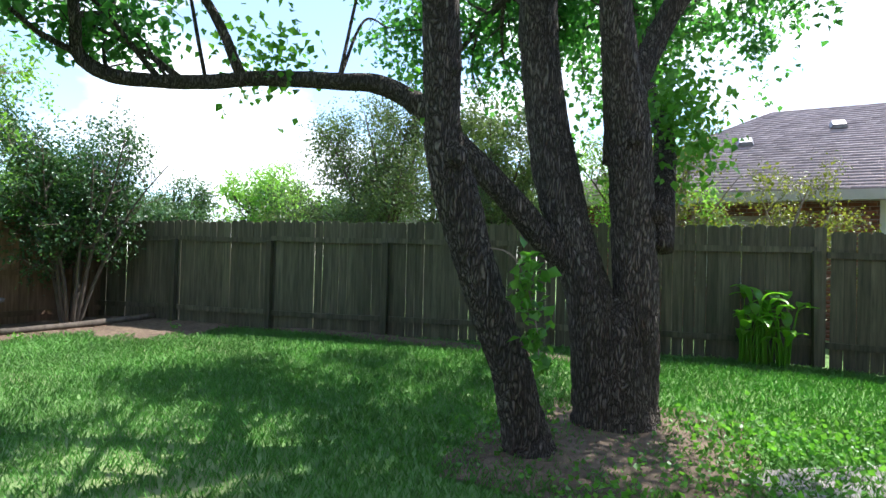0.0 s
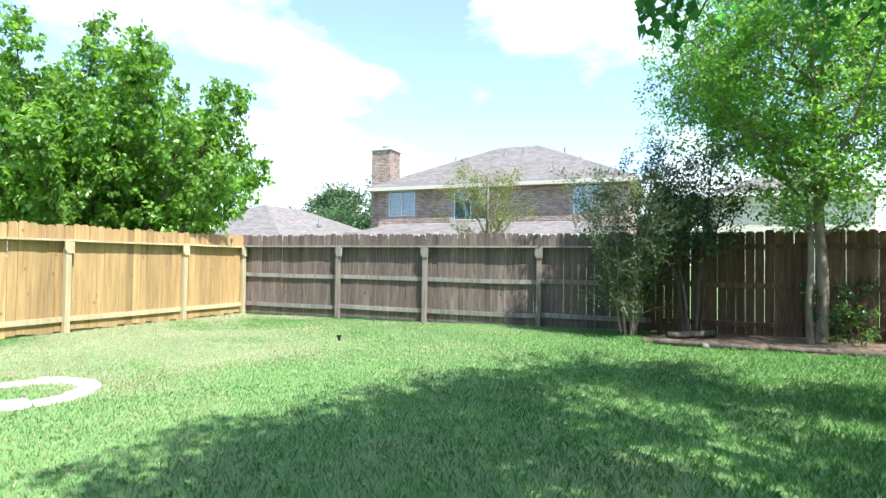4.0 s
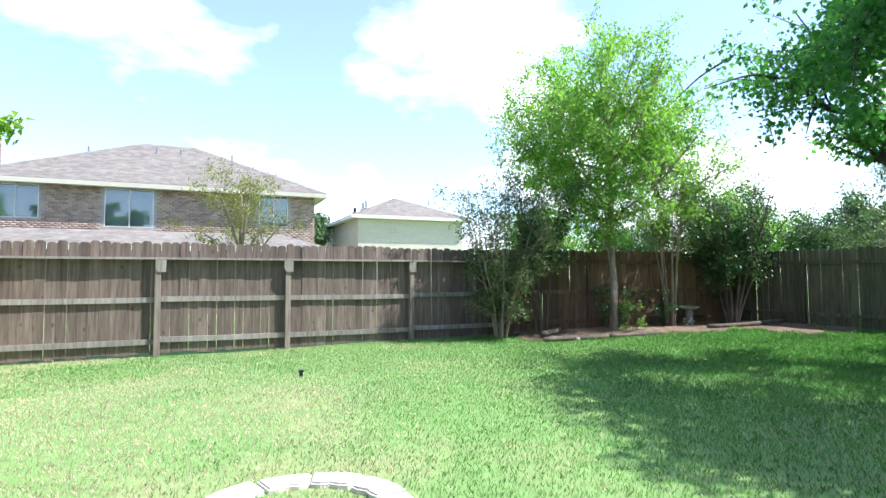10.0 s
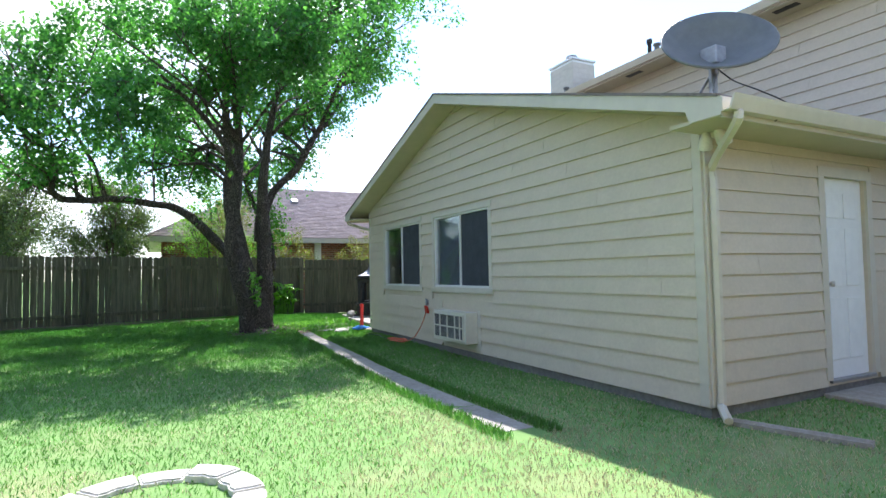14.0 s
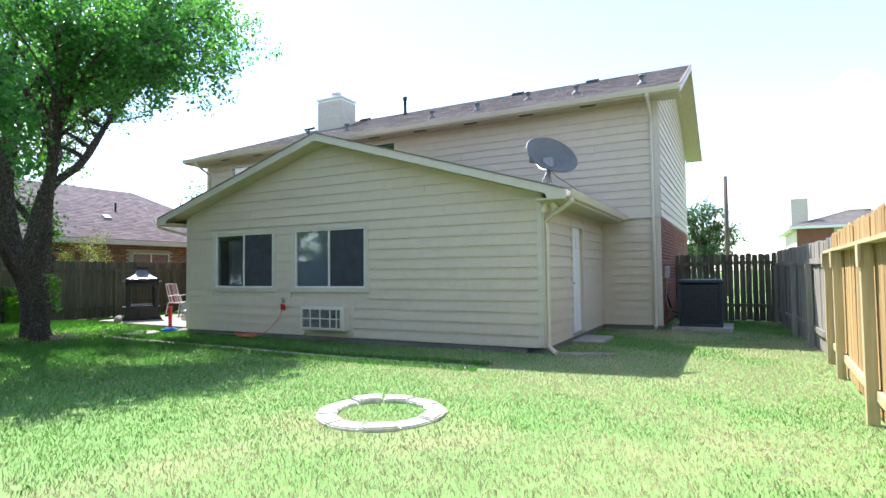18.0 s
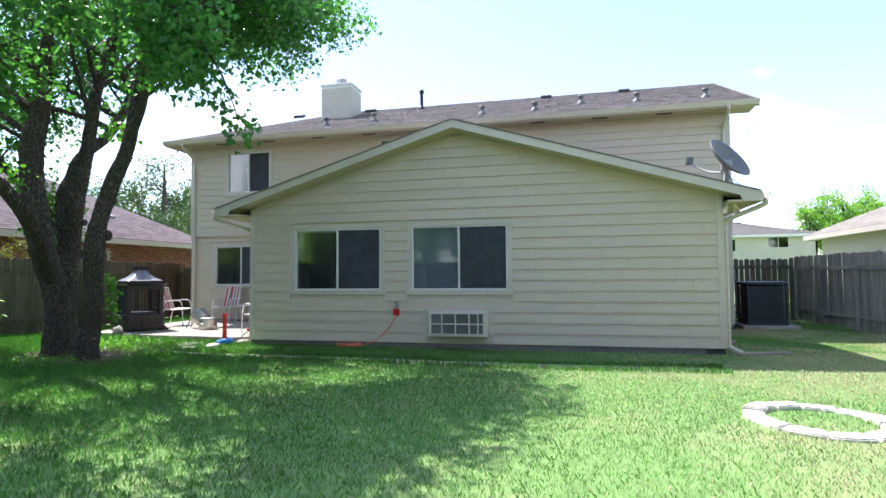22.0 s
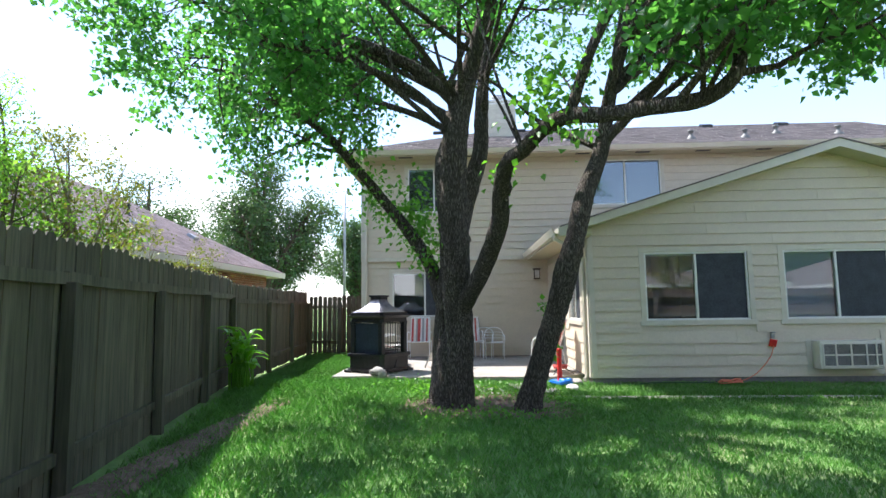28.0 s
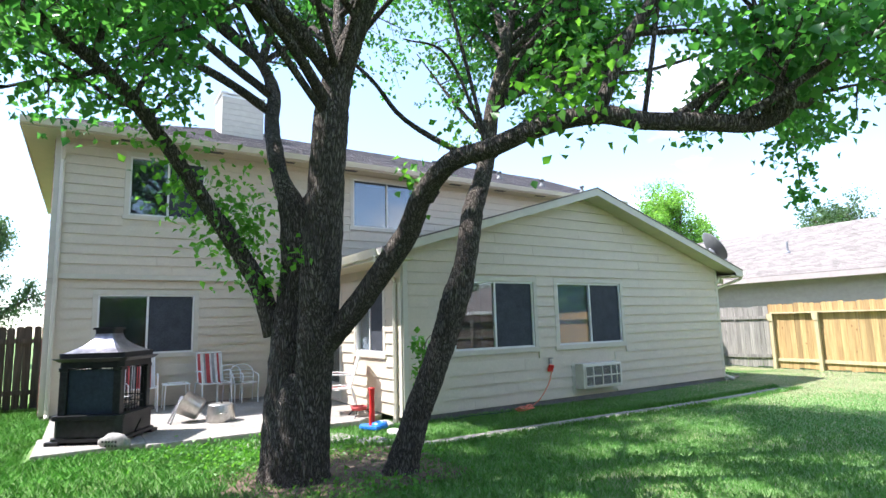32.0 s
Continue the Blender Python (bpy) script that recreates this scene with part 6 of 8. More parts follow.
# ---- trees over the fences ----
PX, PY = -10.1, -11.9
pear = [[(PX, PY, -0.05, 0.15), (PX, PY, 0.5, 0.13), (PX, PY, 1.1, 0.11), (PX + 0.1, PY, 2.4, 0.06), (PX + 0.1, PY, 5.2, 0.015)]]
r_p = np.random.default_rng(8)
for k in range(58):
    a = 2 * math.pi * (k * 0.382)
    rad = 3.8 * math.sqrt((k + 0.6) / 58) * r_p.uniform(0.88, 1.08)
    zt = 5.4 - 0.15 * rad * rad + r_p.uniform(-0.6, 0.4) + (r_p.uniform(1.0, 2.3) if k % 3 == 0 else 0.2)
    z0 = r_p.uniform(0.7, 1.5)
    c_, s_ = math.cos(a), math.sin(a)
    pear.append([(PX, PY, z0, 0.045), (PX + 0.55 * rad * c_, PY + 0.55 * rad * s_, z0 + (zt - z0) * 0.30, 0.03), (PX + 0.85 * rad * c_, PY + 0.85 * rad * s_, z0 + (zt - z0) * 0.66, 0.018), (PX + rad * c_, PY + rad * s_, zt, 0.006)])
tree("leafy bright green mulberry tree with upright shoots behind the cedar fence", "tree", pear, M_BARK_DARK, M_LEAF_PEAR, 61, second=20, third=4, len2=0.44, len3=0.26, per=8, size=0.135, spread=0.05, up=0.25, sides=7, start=0.2, wide=0.72, droop=0.8, keep=lambda p: p[1] < -9.0 or p[2] > 2.0)
broadleaf("small olive-leaved tree behind the weathered fence", -17.1, -4.5, 4.3, 0.07, 1.7, 1.8, M_LEAF_YEL, 62, 8, 0.065, 15, M_BARK_PALE, 8, 6)
broadleaf("dark green tree beyond the neighbour's garden", -12.2, -29.0, 8.7, 0.3, 3.3, 1.6, M_LEAF_OAK, 63, 11, 0.20, 18)
broadleaf("round green tree far off", -41.0, -21.0, 7.4, 0.3, 4.5, 1.6, M_LEAF_OAK, 64, 11, 0.24, 16)
broadleaf("round green tree far off", -46.0, -29.0, 8.0, 0.3, 5.0, 1.6, M_LEAF_OAK, 65, 11, 0.26, 16)
broadleaf("sparse fine-leaved tree behind the mossy fence", -8.6, 11.9, 4.9, 0.08, 2.3, 1.1, M_LEAF_MYRTLE, 66, 13, 0.07, 26, M_BARK_DARK, 12, 8)
broadleaf("tall yellow-green shrub with sparse arching branches behind the mossy fence", -2.1, 11.0, 4.0, 0.05, 1.35, 1.2, M_LEAF_YEL, 69, 11, 0.06, 11, M_BARK_PALE, 8, 6, category="shrub", name="shrub")
broadleaf("yellow-green flowering shrub behind the mossy fence", -0.3, 11.3, 2.9, 0.05, 1.4, 1.0, M_LEAF_YEL, 67, 11, 0.06, 14, M_BARK_PALE, 8, 6, category="shrub", name="shrub")
broadleaf("yellow-green shrub behind the mossy fence", 2.4, 11.6, 2.7, 0.05, 1.2, 1.0, M_LEAF_YEL, 68, 10, 0.06, 12, M_BARK_PALE, 8, 6, category="shrub", name="shrub")
broadleaf("yellow-green shrub behind the mossy fence", -5.6, 11.7, 4.5, 0.06, 1.6, 1.2, M_LEAF_MYRTLE, 60, 12, 0.07, 24, M_BARK_DARK, 12, 8, category="shrub", name="shrub")
for k, (x, y, h, r) in enumerate(((-36, 27, 6.2, 4.0), (-30, 31, 6.6, 4.5), (-24, 34, 6.2, 4.0), (-42, 22, 6.8, 4.2), (-16, 38, 6.5, 4.5))):
    broadleaf("green tree in the row beyond the gardens", x, y, h, 0.25, r, 1.6, M_LEAF_ELM if k % 2 else M_LEAF_OAK, 70 + k, 10, 0.24, 14, second=9)
broadleaf("tall dark live oak beside the far street", 20.0, 16.4, 9.3, 0.4, 3.9, 1.8, M_LEAF_OAK, 80, 13, 0.17, 20)
broadleaf("tall dark live oak behind the mauve-roofed house", 23.5, 25.0, 9.6, 0.4, 5.6, 2.0, M_LEAF_OAK, 87, 13, 0.20, 20)
broadleaf("tall light-leaved shrub behind the mossy fence", -2.7, 11.5, 4.8, 0.05, 1.5, 1.3, M_LEAF_ELM, 88, 10, 0.06, 14, M_BARK_DARK, 10, 7, category="shrub", name="shrub")
broadleaf("green oak beside the far street", 28.0, 12.6, 7.2, 0.35, 3.0, 1.5, M_LEAF_OAK, 81, 11, 0.18, 16)
broadleaf("tree behind the south neighbour", 14.6, -25.5, 10.2, 0.3, 3.4, 3.0, M_LEAF_ELM, 82, 11, 0.18, 18)
broadleaf("tree behind the south neighbour", 40.0, -24.0, 7.8, 0.3, 3.8, 1.8, M_LEAF_ELM, 83, 10, 0.22, 14)
broadleaf("tree behind the south neighbour", 8.8, -36.0, 9.2, 0.3, 4.0, 2.0, M_LEAF_OAK, 84, 10, 0.22, 14)
broadleaf("oak beyond the side yard", 30.0, -6.3, 5.5, 0.2, 2.1, 1.2, M_LEAF_OAK, 85, 10, 0.16, 14)
broadleaf("tree beyond the weathered fence", -40.0, 0.4, 6.0, 0.25, 3.0, 1.6, M_LEAF_OAK, 86, 10, 0.22, 14)

# ---- clover and weeds on the trodden ground beside the tree ----
r_c = np.random.default_rng(91)
cl = np.concatenate([np.array((cx, cy, 0.06)) + r_c.normal(size=(n, 3)) * np.array((sx, sy, 0.018)) for cx, cy, sx, sy, n in ((-0.85, 5.75, 0.45, 0.42, 900), (-1.15, 4.75, 0.28, 0.25, 300), (-2.75, 5.1, 0.2, 0.4, 220), (-0.2, 6.4, 0.4, 0.3, 300), (-1.7, 4.1, 0.3, 0.2, 200))])
tagged(new("clover", leaf_mesh("clover", cl, 0.045, M_LEAF_FRESH, r_c, -0.3, 0.9)), "low clover and weeds on the bare earth", "clover", kind="stuff")

# ---- neighbouring houses ----
def hip_house(label, x0, x1, y0, y1, eave, ridge, axis, wall_mat, roof_mat, over=0.5, hip=(True, True), brick=None, wins=(), trim=None, seed=1, face="", lap=None):
    """A house with a hipped roof. wins: (side, u0, u1, z0, z1) with side one of -x +x -y +y."""
    h = thing("house", label, "house")
    sides = {"-x": west_m(x0), "+x": Matrix(((0, 1, 0, x1), (1, 0, 0, 0), (0, 0, 1, 0), (0, 0, 0, 1))),
             "-y": south_m(y0), "+y": Matrix(((-1, 0, 0, 0), (0, 1, 0, y1), (0, 0, 1, 0), (0, 0, 0, 1)))}
    rng_ = {"-x": (-y1, -y0), "+x": (y0, y1), "-y": (x0, x1), "+y": (-x1, -x0)}
    for s, m in sides.items():
        a, b = rng_[s]
        holes = [w[1:5] for w in wins if w[0] == s]
        wl_ = wall_panel("wall", m, a, b, 0, eave, holes, M_MORTAR if brick and s in brick else wall_mat, h)
        if brick and s in brick:
            bricks(wl_, a, b, max(0.0, eave - 3.2), eave - 0.03, wall_mat, [(w[0] - 0.06, w[1] + 0.06, w[2] - 0.06, w[3] + 0.06) for w in holes], seed=seed)
        elif lap and s in lap:
            z = eave - 3.0 if eave > 3.2 else 0.1
            while z < eave:
                part("board", bbox(a, b, 0.001, 0.014, z, z + 0.19), wall_mat, wl_)
                z += 0.2
        for w in wins:
            if w[0] == s:
                window(h, m @ Matrix.Translation((w[1], 0, w[3])), w[2] - w[1], w[4] - w[3], "", (True, True) if len(w) < 6 else w[5], (False, False), trim=False)
    ex0_, ex1_, ey0_, ey1_ = x0 - over, x1 + over, y0 - over, y1 + over
    if axis == "y":
        run = (ex1_ - ex0_) / 2
        xm = (x0 + x1) / 2
        a, b = (xm, ey0_ + (run if hip[0] else 0), ridge), (xm, ey1_ - (run if hip[1] else 0), ridge)
        slope("roof", h, (ex0_, ey0_, eave), (ex0_, ey1_, eave), a, b, roof_mat, seed=seed)
        slope("roof", h, (ex1_, ey0_, eave), (ex1_, ey1_, eave), a, b, roof_mat, seed=seed + 1)
        slope("roof", h, (ex0_, ey0_, eave), (ex1_, ey0_, eave), a, a, roof_mat, seed=seed + 2)
        slope("roof", h, (ex0_, ey1_, eave), (ex1_, ey1_, eave), b, b, roof_mat, seed=seed + 3)
    else:
        run = (ey1_ - ey0_) / 2
        ym = (y0 + y1) / 2
        a, b = (ex0_ + (run if hip[0] else 0), ym, ridge), (ex1_ - (run if hip[1] else 0), ym, ridge)
        slope("roof", h, (ex0_, ey0_, eave), (ex1_, ey0_, eave), a, b, roof_mat, seed=seed)
        slope("roof", h, (ex0_, ey1_, eave), (ex1_, ey1_, eave), a, b, roof_mat, seed=seed + 1)
        slope("roof", h, (ex0_, ey0_, eave), (ex0_, ey1_, eave), a, a, roof_mat, seed=seed + 2)
        slope("roof", h, (ex1_, ey0_, eave), (ex1_, ey1_, eave), b, b, roof_mat, seed=seed + 3)
    for c in ((ex0_ - 0.02, ex0_ + 0.02, ey0_, ey1_), (ex1_ - 0.02, ex1_ + 0.02, ey0_, ey1_), (ex0_, ex1_, ey0_ - 0.02, ey0_ + 0.02), (ex0_, ex1_, ey1_ - 0.02, ey1_ + 0.02)):
        part("fascia", bbox(c[0], c[1], c[2], c[3], eave - 0.19, eave - 0.01), trim or M_WHITE, h)
    sb = bmesh.new()
    box(sb, ex0_ + 0.02, ex1_ - 0.02, ey0_ + 0.02, ey1_ - 0.02, eave - 0.16, eave - 0.12)
    part("soffit", sb, trim or M_WHITE, h)
    return h


def roof_pipe(h, x, y, z, tall=0.3, r=0.05, mat=None):
    b2 = bmesh.new()
    lathe(b2, [(r * 2.2, -0.15), (r * 2.2, 0.02), (r, 0.08), (r, tall), (0, tall)], 10, pose(x, y, z))
    part("vent_pipe", b2, mat or M_GALV, h)


hw = hip_house("two-storey pink brick house with a hipped tan roof", -36.0, -26.0, -13.1, -0.9, 5.0, 7.75, "y", M_BRICK, M_ROOF_TAN, 0.45, brick=("+x",), seed=31, trim=M_TRIM,
               wins=(("+x", -12.5, -11.05, 3.55, 4.80), ("+x", -8.95, -7.25, 3.30, 4.80, (True, True)), ("+x", -3.25, -2.05, 3.5, 4.85)))
ch = new("chimney")
ch.parent = hw
cw = part("shaft", bbox(-27.5, -26.4, -13.75, -12.65, 0.0, 7.05, 0.01), M_MORTAR, ch)
for mm, u0, u1 in ((Matrix(((0, 1, 0, -26.4), (1, 0, 0, 0), (0, 0, 1, 0), (0, 0, 0, 1))), -13.75, -12.65), (Matrix(((-1, 0, 0, 0), (0, 1, 0, -12.65), (0, 0, 1, 0), (0, 0, 0, 1))), 26.4, 27.5)):
    V, T = brick_skin(u0, u1, 3.0, 7.0, seed=9)
    bo = new("bricks", raw_mesh("bricks", V, T, M_BRICK))
    bo.parent = ch
    bo.matrix_local = mm
    bo["kind"] = "stuff"
part("cap", bbox(-27.6, -26.3, -13.85, -12.55, 7.05, 7.15, 0.01), M_STONE, ch)
cp = bmesh.new()
lathe(cp, [(0.14, 0), (0.14, 0.12), (0.22, 0.14), (0.22, 0.22), (0, 0.24)], 14, pose(-26.95, -13.2, 7.15))
part("flue", cp, M_GALV, ch)
for x, y, z in ((-29.5, -7.4, 7.1), (-29.6, -6.4, 7.15), (-29.0, -10.0, 6.85), (-29.4, -4.2, 7.05), (-28.6, -3.3, 6.4)):
    roof_pipe(hw, x, y, z - 0.2, 0.35)
lowroof = hip_house("low house with a pale hipped roof behind the fences", -33.0, -21.0, -24.2, -15.4, 2.3, 4.3, "x", M_PLASTER, M_ROOF_TAN, 0.5, seed=41)
roof_pipe(lowroof, -26, -16.7, 3.2, 0.4)
porch = hip_house("single-storey rear part of the brick house with a pale roof", -25.9, -23.2, -13.0, -1.2, 2.45, 3.05, "y", M_BRICK, M_ROOF_TAN, 0.35, seed=45)
hc = hip_house("cream two-storey house with a grey-brown hipped roof", -46.0, -34.0, 3.2, 10.2, 5.1, 6.8, "x", M_PLASTER, M_ROOF_TAN, 0.5, seed=51, lap=("+x", "-y"),
               wins=(("-y", -41.4, -40.6, 3.1, 4.1, (False, False)), ("+x", 5.1, 5.8, 3.2, 4.4, (False, False))))
roof_pipe(hc, -39.0, 4.9, 6.1, 0.5, 0.09)
roof_pipe(hc, -37.5, 4.7, 6.0, 0.5, 0.07)
roof_pipe(hc, -40.5, 4.7, 6.0, 0.4, 0.1, M_BLACK)
hn = hip_house("brick neighbour house with a mauve shingle roof beyond the mossy fence", -4.2, 11.4, 13.1, 21.0, 2.72, 5.25, "x", M_BRICK_RED, M_ROOF_RED, 0.55, brick=("-y",), seed=61, trim=M_TRIM,
               wins=(("-y", 5.0, 6.6, 1.0, 2.25), ("-y", -1.6, -0.4, 1.0, 2.2)))
for x, y in ((-0.9, 14.9), (0.9, 15.6), (4.6, 14.2), (7.7, 14.2)):
    zz = 2.72 + (y - 12.55) * 0.572
    vb = bmesh.new()
    prism(vb, [(-0.16, 0), (0.16, 0), (0.12, 0.09), (-0.12, 0.09)], "y", -0.14, 0.14)
    part("roof_vent", vb, M_GALV, hn, at=pose(x, y, zz, 29.8, 0, 0))
roof_pipe(hn, 5.4, 14.9, 4.0, 0.4, 0.04, M_BLACK)
part("corner_trim", bbox(1.15, 1.40, 13.06, 13.09, 0, 2.6, 0.003), M_WHITE, hn)
hs = hip_house("beige neighbour house with a low tan roof beyond the cedar fence", -4.7, 15.8, -21.0, -12.9, 2.85, 5.0, "x", M_MAUVE, M_ROOF_TAN, 0.5, seed=71, trim=M_MAUVE, lap=("+y", "-x"),
               wins=(("+y", -6.6, -5.3, 1.2, 2.3),))
for x, y in ((-1.6, -14.2), (2.6, -14.4), (4.7, -13.9), (9.5, -14.5)):
    roof_pipe(hs, x, y, 2.85 + (-12.4 - y) * 0.47, 0.42, 0.045, M_GALV)
roof_pipe(hs, 11.5, -15.0, 4.0, 1.0, 0.16, M_BRICK)
he = hip_house("far two-storey house of brick and cream stucco", 36.0, 46.0, -20.5, -11.8, 4.2, 5.6, "y", M_PLASTER, M_ROOF_TAN, 0.5, seed=81,
               wins=(("-x", 12.7, 13.4, 2.85, 3.95, (False, False)), ("-x", 14.5, 15.0, 2.95, 3.9, (False, False)), ("-x", 17.2, 18.6, 3.2, 4.0, (False, False))))
part("brick_panel", bbox(11.8, 13.9, 0.005, 0.03, 0, 4.0), M_BRICK_RED, he, at=west_m(36.0))
part("chimney", bbox(37.0, 38.0, -12.6, -11.6, 4, 6.2, 0.01), M_PLASTER, he)

shed = thing("shed", "low flat-roofed pinkish shed beyond the mossy fence", "shed", pose(-10.9, 17.2, 0))
part("wall", bbox(-1.7, 1.7, -1.2, 1.2, 0, 2.35, 0.01), M_MAUVE, shed)
part("roof", bbox(-1.85, 1.85, -1.35, 1.35, 2.35, 2.52, 0.01), M_ROOF_TAN, shed)
part("door_post", bbox(1.2, 1.3, -1.23, -1.2, 0, 2.3), M_BLACK, shed)


def pole(label, x, y, h, r=0.14, arms=(), mat=None, lamp=False):
    p = thing("utility_pole", label, "pole", pose(x, y, 0))
    b2 = bmesh.new()
    tube(b2, [(0, 0, -0.2, r), (0, 0, h * 0.5, r * 0.85), (0, 0, h, r * 0.65)], 10)
    part("shaft", b2, mat or M_POLE, p, smooth=True)
    for z in arms:
        part("crossarm", bbox(-1.1, 1.1, -0.06, 0.06, z, z + 0.12, 0.01), mat or M_POLE, p, at=pose(0, 0, 0, 0, 0, 35))
        for q in (-0.95, -0.4, 0.4, 0.95):
            ib = bmesh.new()
            lathe(ib, [(0.03, 0), (0.06, 0.03), (0.03, 0.07), (0.06, 0.1), (0.0, 0.16)], 8, pose(0, 0, 0, 0, 0, 35) @ Matrix.Translation((q, 0, z + 0.12)))
            part("insulator", ib, M_GALV, p)
    if lamp:
        lb = bmesh.new()
        tube(lb, spline([(0, 0, h - 0.05, 0.04), (0.4, 0, h + 0.25, 0.04), (1.1, 0, h + 0.3, 0.04)], 4), 8)
        part("lamp_arm", lb, mat or M_POLE, p)
        part("lamp_head", bbox(1.0, 1.5, -0.12, 0.12, h + 0.24, h + 0.36, 0.03), mat or M_GALV, p)
    return p


pole("tall dark wooden utility pole", -17.8, 29.0, 10.6, 0.17)
pole("wooden utility pole with crossarms", -19.0, 33.9, 9.9, 0.15, (8.9, 7.9))
pole("galvanised street light pole", 20.3, 12.0, 7.6, 0.09, (), M_GALV, True)
pole("wooden utility pole beyond the side yard", 22.4, -7.7, 6.0, 0.13, ())

# ---- path, patio, ring of stones, beds ----
rs_ = random.Random(12)
path_ = thing("garden_path", "narrow strip of worn concrete slabs sunk in the lawn", "path", kind="structure")


def path_x(y):
    """Middle of the garden path."""
    return np.interp(y, (-5.0, -2.7, -0.9, 4.5), (-1.585, -1.61, -1.555, -1.275))


y = 4.5
while y > -4.4:
    ln = 0.92
    e = bbox(-0.172, 0.172, -ln / 2 + 0.005, ln / 2 - 0.005, -0.09, 0.006, 0.006)
    mx_, my_ = float(path_x(y - ln / 2)) + rs_.uniform(-0.008, 0.008), y - ln / 2
    turn_ = math.degrees(math.atan2(float(path_x(y - ln) - path_x(y)), ln))
    part("slab", e, M_CONC, path_, at=pose(mx_, my_, ground_z(mx_, my_) + rs_.uniform(-0.004, 0.004), rs_.uniform(-0.5, 0.5), rs_.uniform(-0.6, 0.6), turn_))
    y -= ln
patio = thing("patio", "pale concrete patio slab outside the back door", "patio", kind="structure")
pb = bmesh.new()
prism(pb, [(4.5, 3.31), (4.5, 7.9), (1.96, 7.9), (1.96, 6.74), (0.5, 6.74), (0.35, 3.9), (0.75, 3.31)], "z", -0.1, 0.092)
bmesh.ops.bevel(pb, geom=[e for e in pb.edges if abs(e.verts[0].co.z - 0.092) < 1e-4 and abs(e.verts[1].co.z - 0.092) < 1e-4], offset=0.01, segments=2, affect="EDGES")
part("slab", pb, M_CONC, patio)
part("pad", bbox(0.70, 1.955, 6.742, 7.95, -0.05, 0.092, 0.01), M_CONC, patio)
tagged(part("step", bbox(1.6, 2.65, -5.85, -5.29, -0.1, 0.05, 0.012), M_CONC), "concrete doorstep below the white back door", "doorstep", kind="structure")
for x, yy, a, w, d in ((-0.898, 4.914, 37, 0.335, 0.46), (-0.618, 5.124, 38, 0.335, 0.46), (-0.338, 5.334, 36, 0.335, 0.46), (-0.058, 5.544, 37, 0.335, 0.46), (-0.25, 4.5, 15, 0.5, 0.4), (-0.8, 4.2, 5, 0.45, 0.4)):
    st = bbox(-w / 2, w / 2, -d / 2, d / 2, -0.04, 0.03, 0.02)
    tagged(part("flagstone", st, M_CONC, at=pose(x, yy, 0, 0, 0, a)), "broken concrete flagstone between tree and patio", "flagstone", "flagstones")

ring = thing("stone_ring", "ring of pale scalloped edging stones round a patch of grass", "edging", pose(-4.22, -5.00, ground_z(-4.22, -5.00)))
n_st = 11
for k in range(n_st):
    a0, a1 = 2 * math.pi * (k + 0.03) / n_st, 2 * math.pi * (k + 0.97) / n_st
    s = bmesh.new()
    pts = []
    for i in range(5):
        a = a0 + (a1 - a0) * i / 4
        pts.append((0.615 * math.cos(a), 0.615 * math.sin(a)))
    for i in range(5):
        a = a1 + (a0 - a1) * i / 4
        pts.append(((0.435 - 0.015 * (i % 2)) * math.cos(a), (0.435 - 0.015 * (i % 2)) * math.sin(a)))
    prism(s, pts, "z", -0.05, 0.046)
    bmesh.ops.bevel(s, geom=[e for e in s.edges if e.verts[0].co.z > 0.04 and e.verts[1].co.z > 0.04], offset=0.012, segments=2, affect="EDGES")
    part("stone", s, M_STONE, ring, at=pose(rs_.uniform(-0.012, 0.012), rs_.uniform(-0.012, 0.012), rs_.uniform(-0.012, 0.006), rs_.uniform(-1.2, 1.2), rs_.uniform(-1.2, 1.2), rs_.uniform(-0.8, 0.8)))

patch("earth_bed", "bare earth bed along the back fence, strewn with dead leaves", "flower bed", -10.85, 4.4, 0.95, 4.2, M_DIRT, 0.05, 3, 4.0)
patch("earth_bed", "bare earth in the corner of the fences", "flower bed", -9.9, 7.0, 1.5, 1.2, M_DIRT, 0.045, 5, 2.5)
patch("bare_earth", "bare trodden earth round the tree roots", "soil", -1.95, 5.2, 0.95, 1.2, M_DIRT, 0.028, 8)
patch("fence_strip", "bare earth strip at the foot of the mossy fence", "soil", -6.5, 8.0, 4.6, 0.22, M_DIRT, 0.035, 9, 4.0)
litter("leaf_litter", "brown dead leaves over the bed", (-11.3, -9.95, 0.6, 8.0), 1500, 31)
litter("leaf_litter", "dry leaves and twigs round the tree", (-2.9, -1.1, 4.2, 6.2), 260, 32, 0.035)


def log(a, b, r, seed):
    rr = random.Random(seed)
    pm = bmesh.new()
    pts = [Vector(a).lerp(Vector(b), i / 7) for i in range(8)]
    for p in pts:
        p.z += rise(p.x, p.y)
    tube(pm, [(p.x + rr.uniform(-0.02, 0.02), p.y + rr.uniform(-0.02, 0.02), p.z, r * rr.uniform(0.85, 1.1)) for p in pts], 8, 0.12, rng=rr)
    tagged(part("edging_log", pm, M_BARK_DARK, smooth=True), "weathered timber log edging the bed", "log", "edging logs")


log((-9.95, 1.9, 0.05), (-9.98, 3.3, 0.05), 0.045, 1)
log((-10.0, 0.35, 0.05), (-9.93, 1.8, 0.05), 0.05, 2)
log((-10.25, 4.9, 0.09), (-10.15, 7.3, 0.10), 0.055, 3)
log((-10.35, 0.6, 0.10), (-10.75, 1.25, 0.11), 0.06, 4)

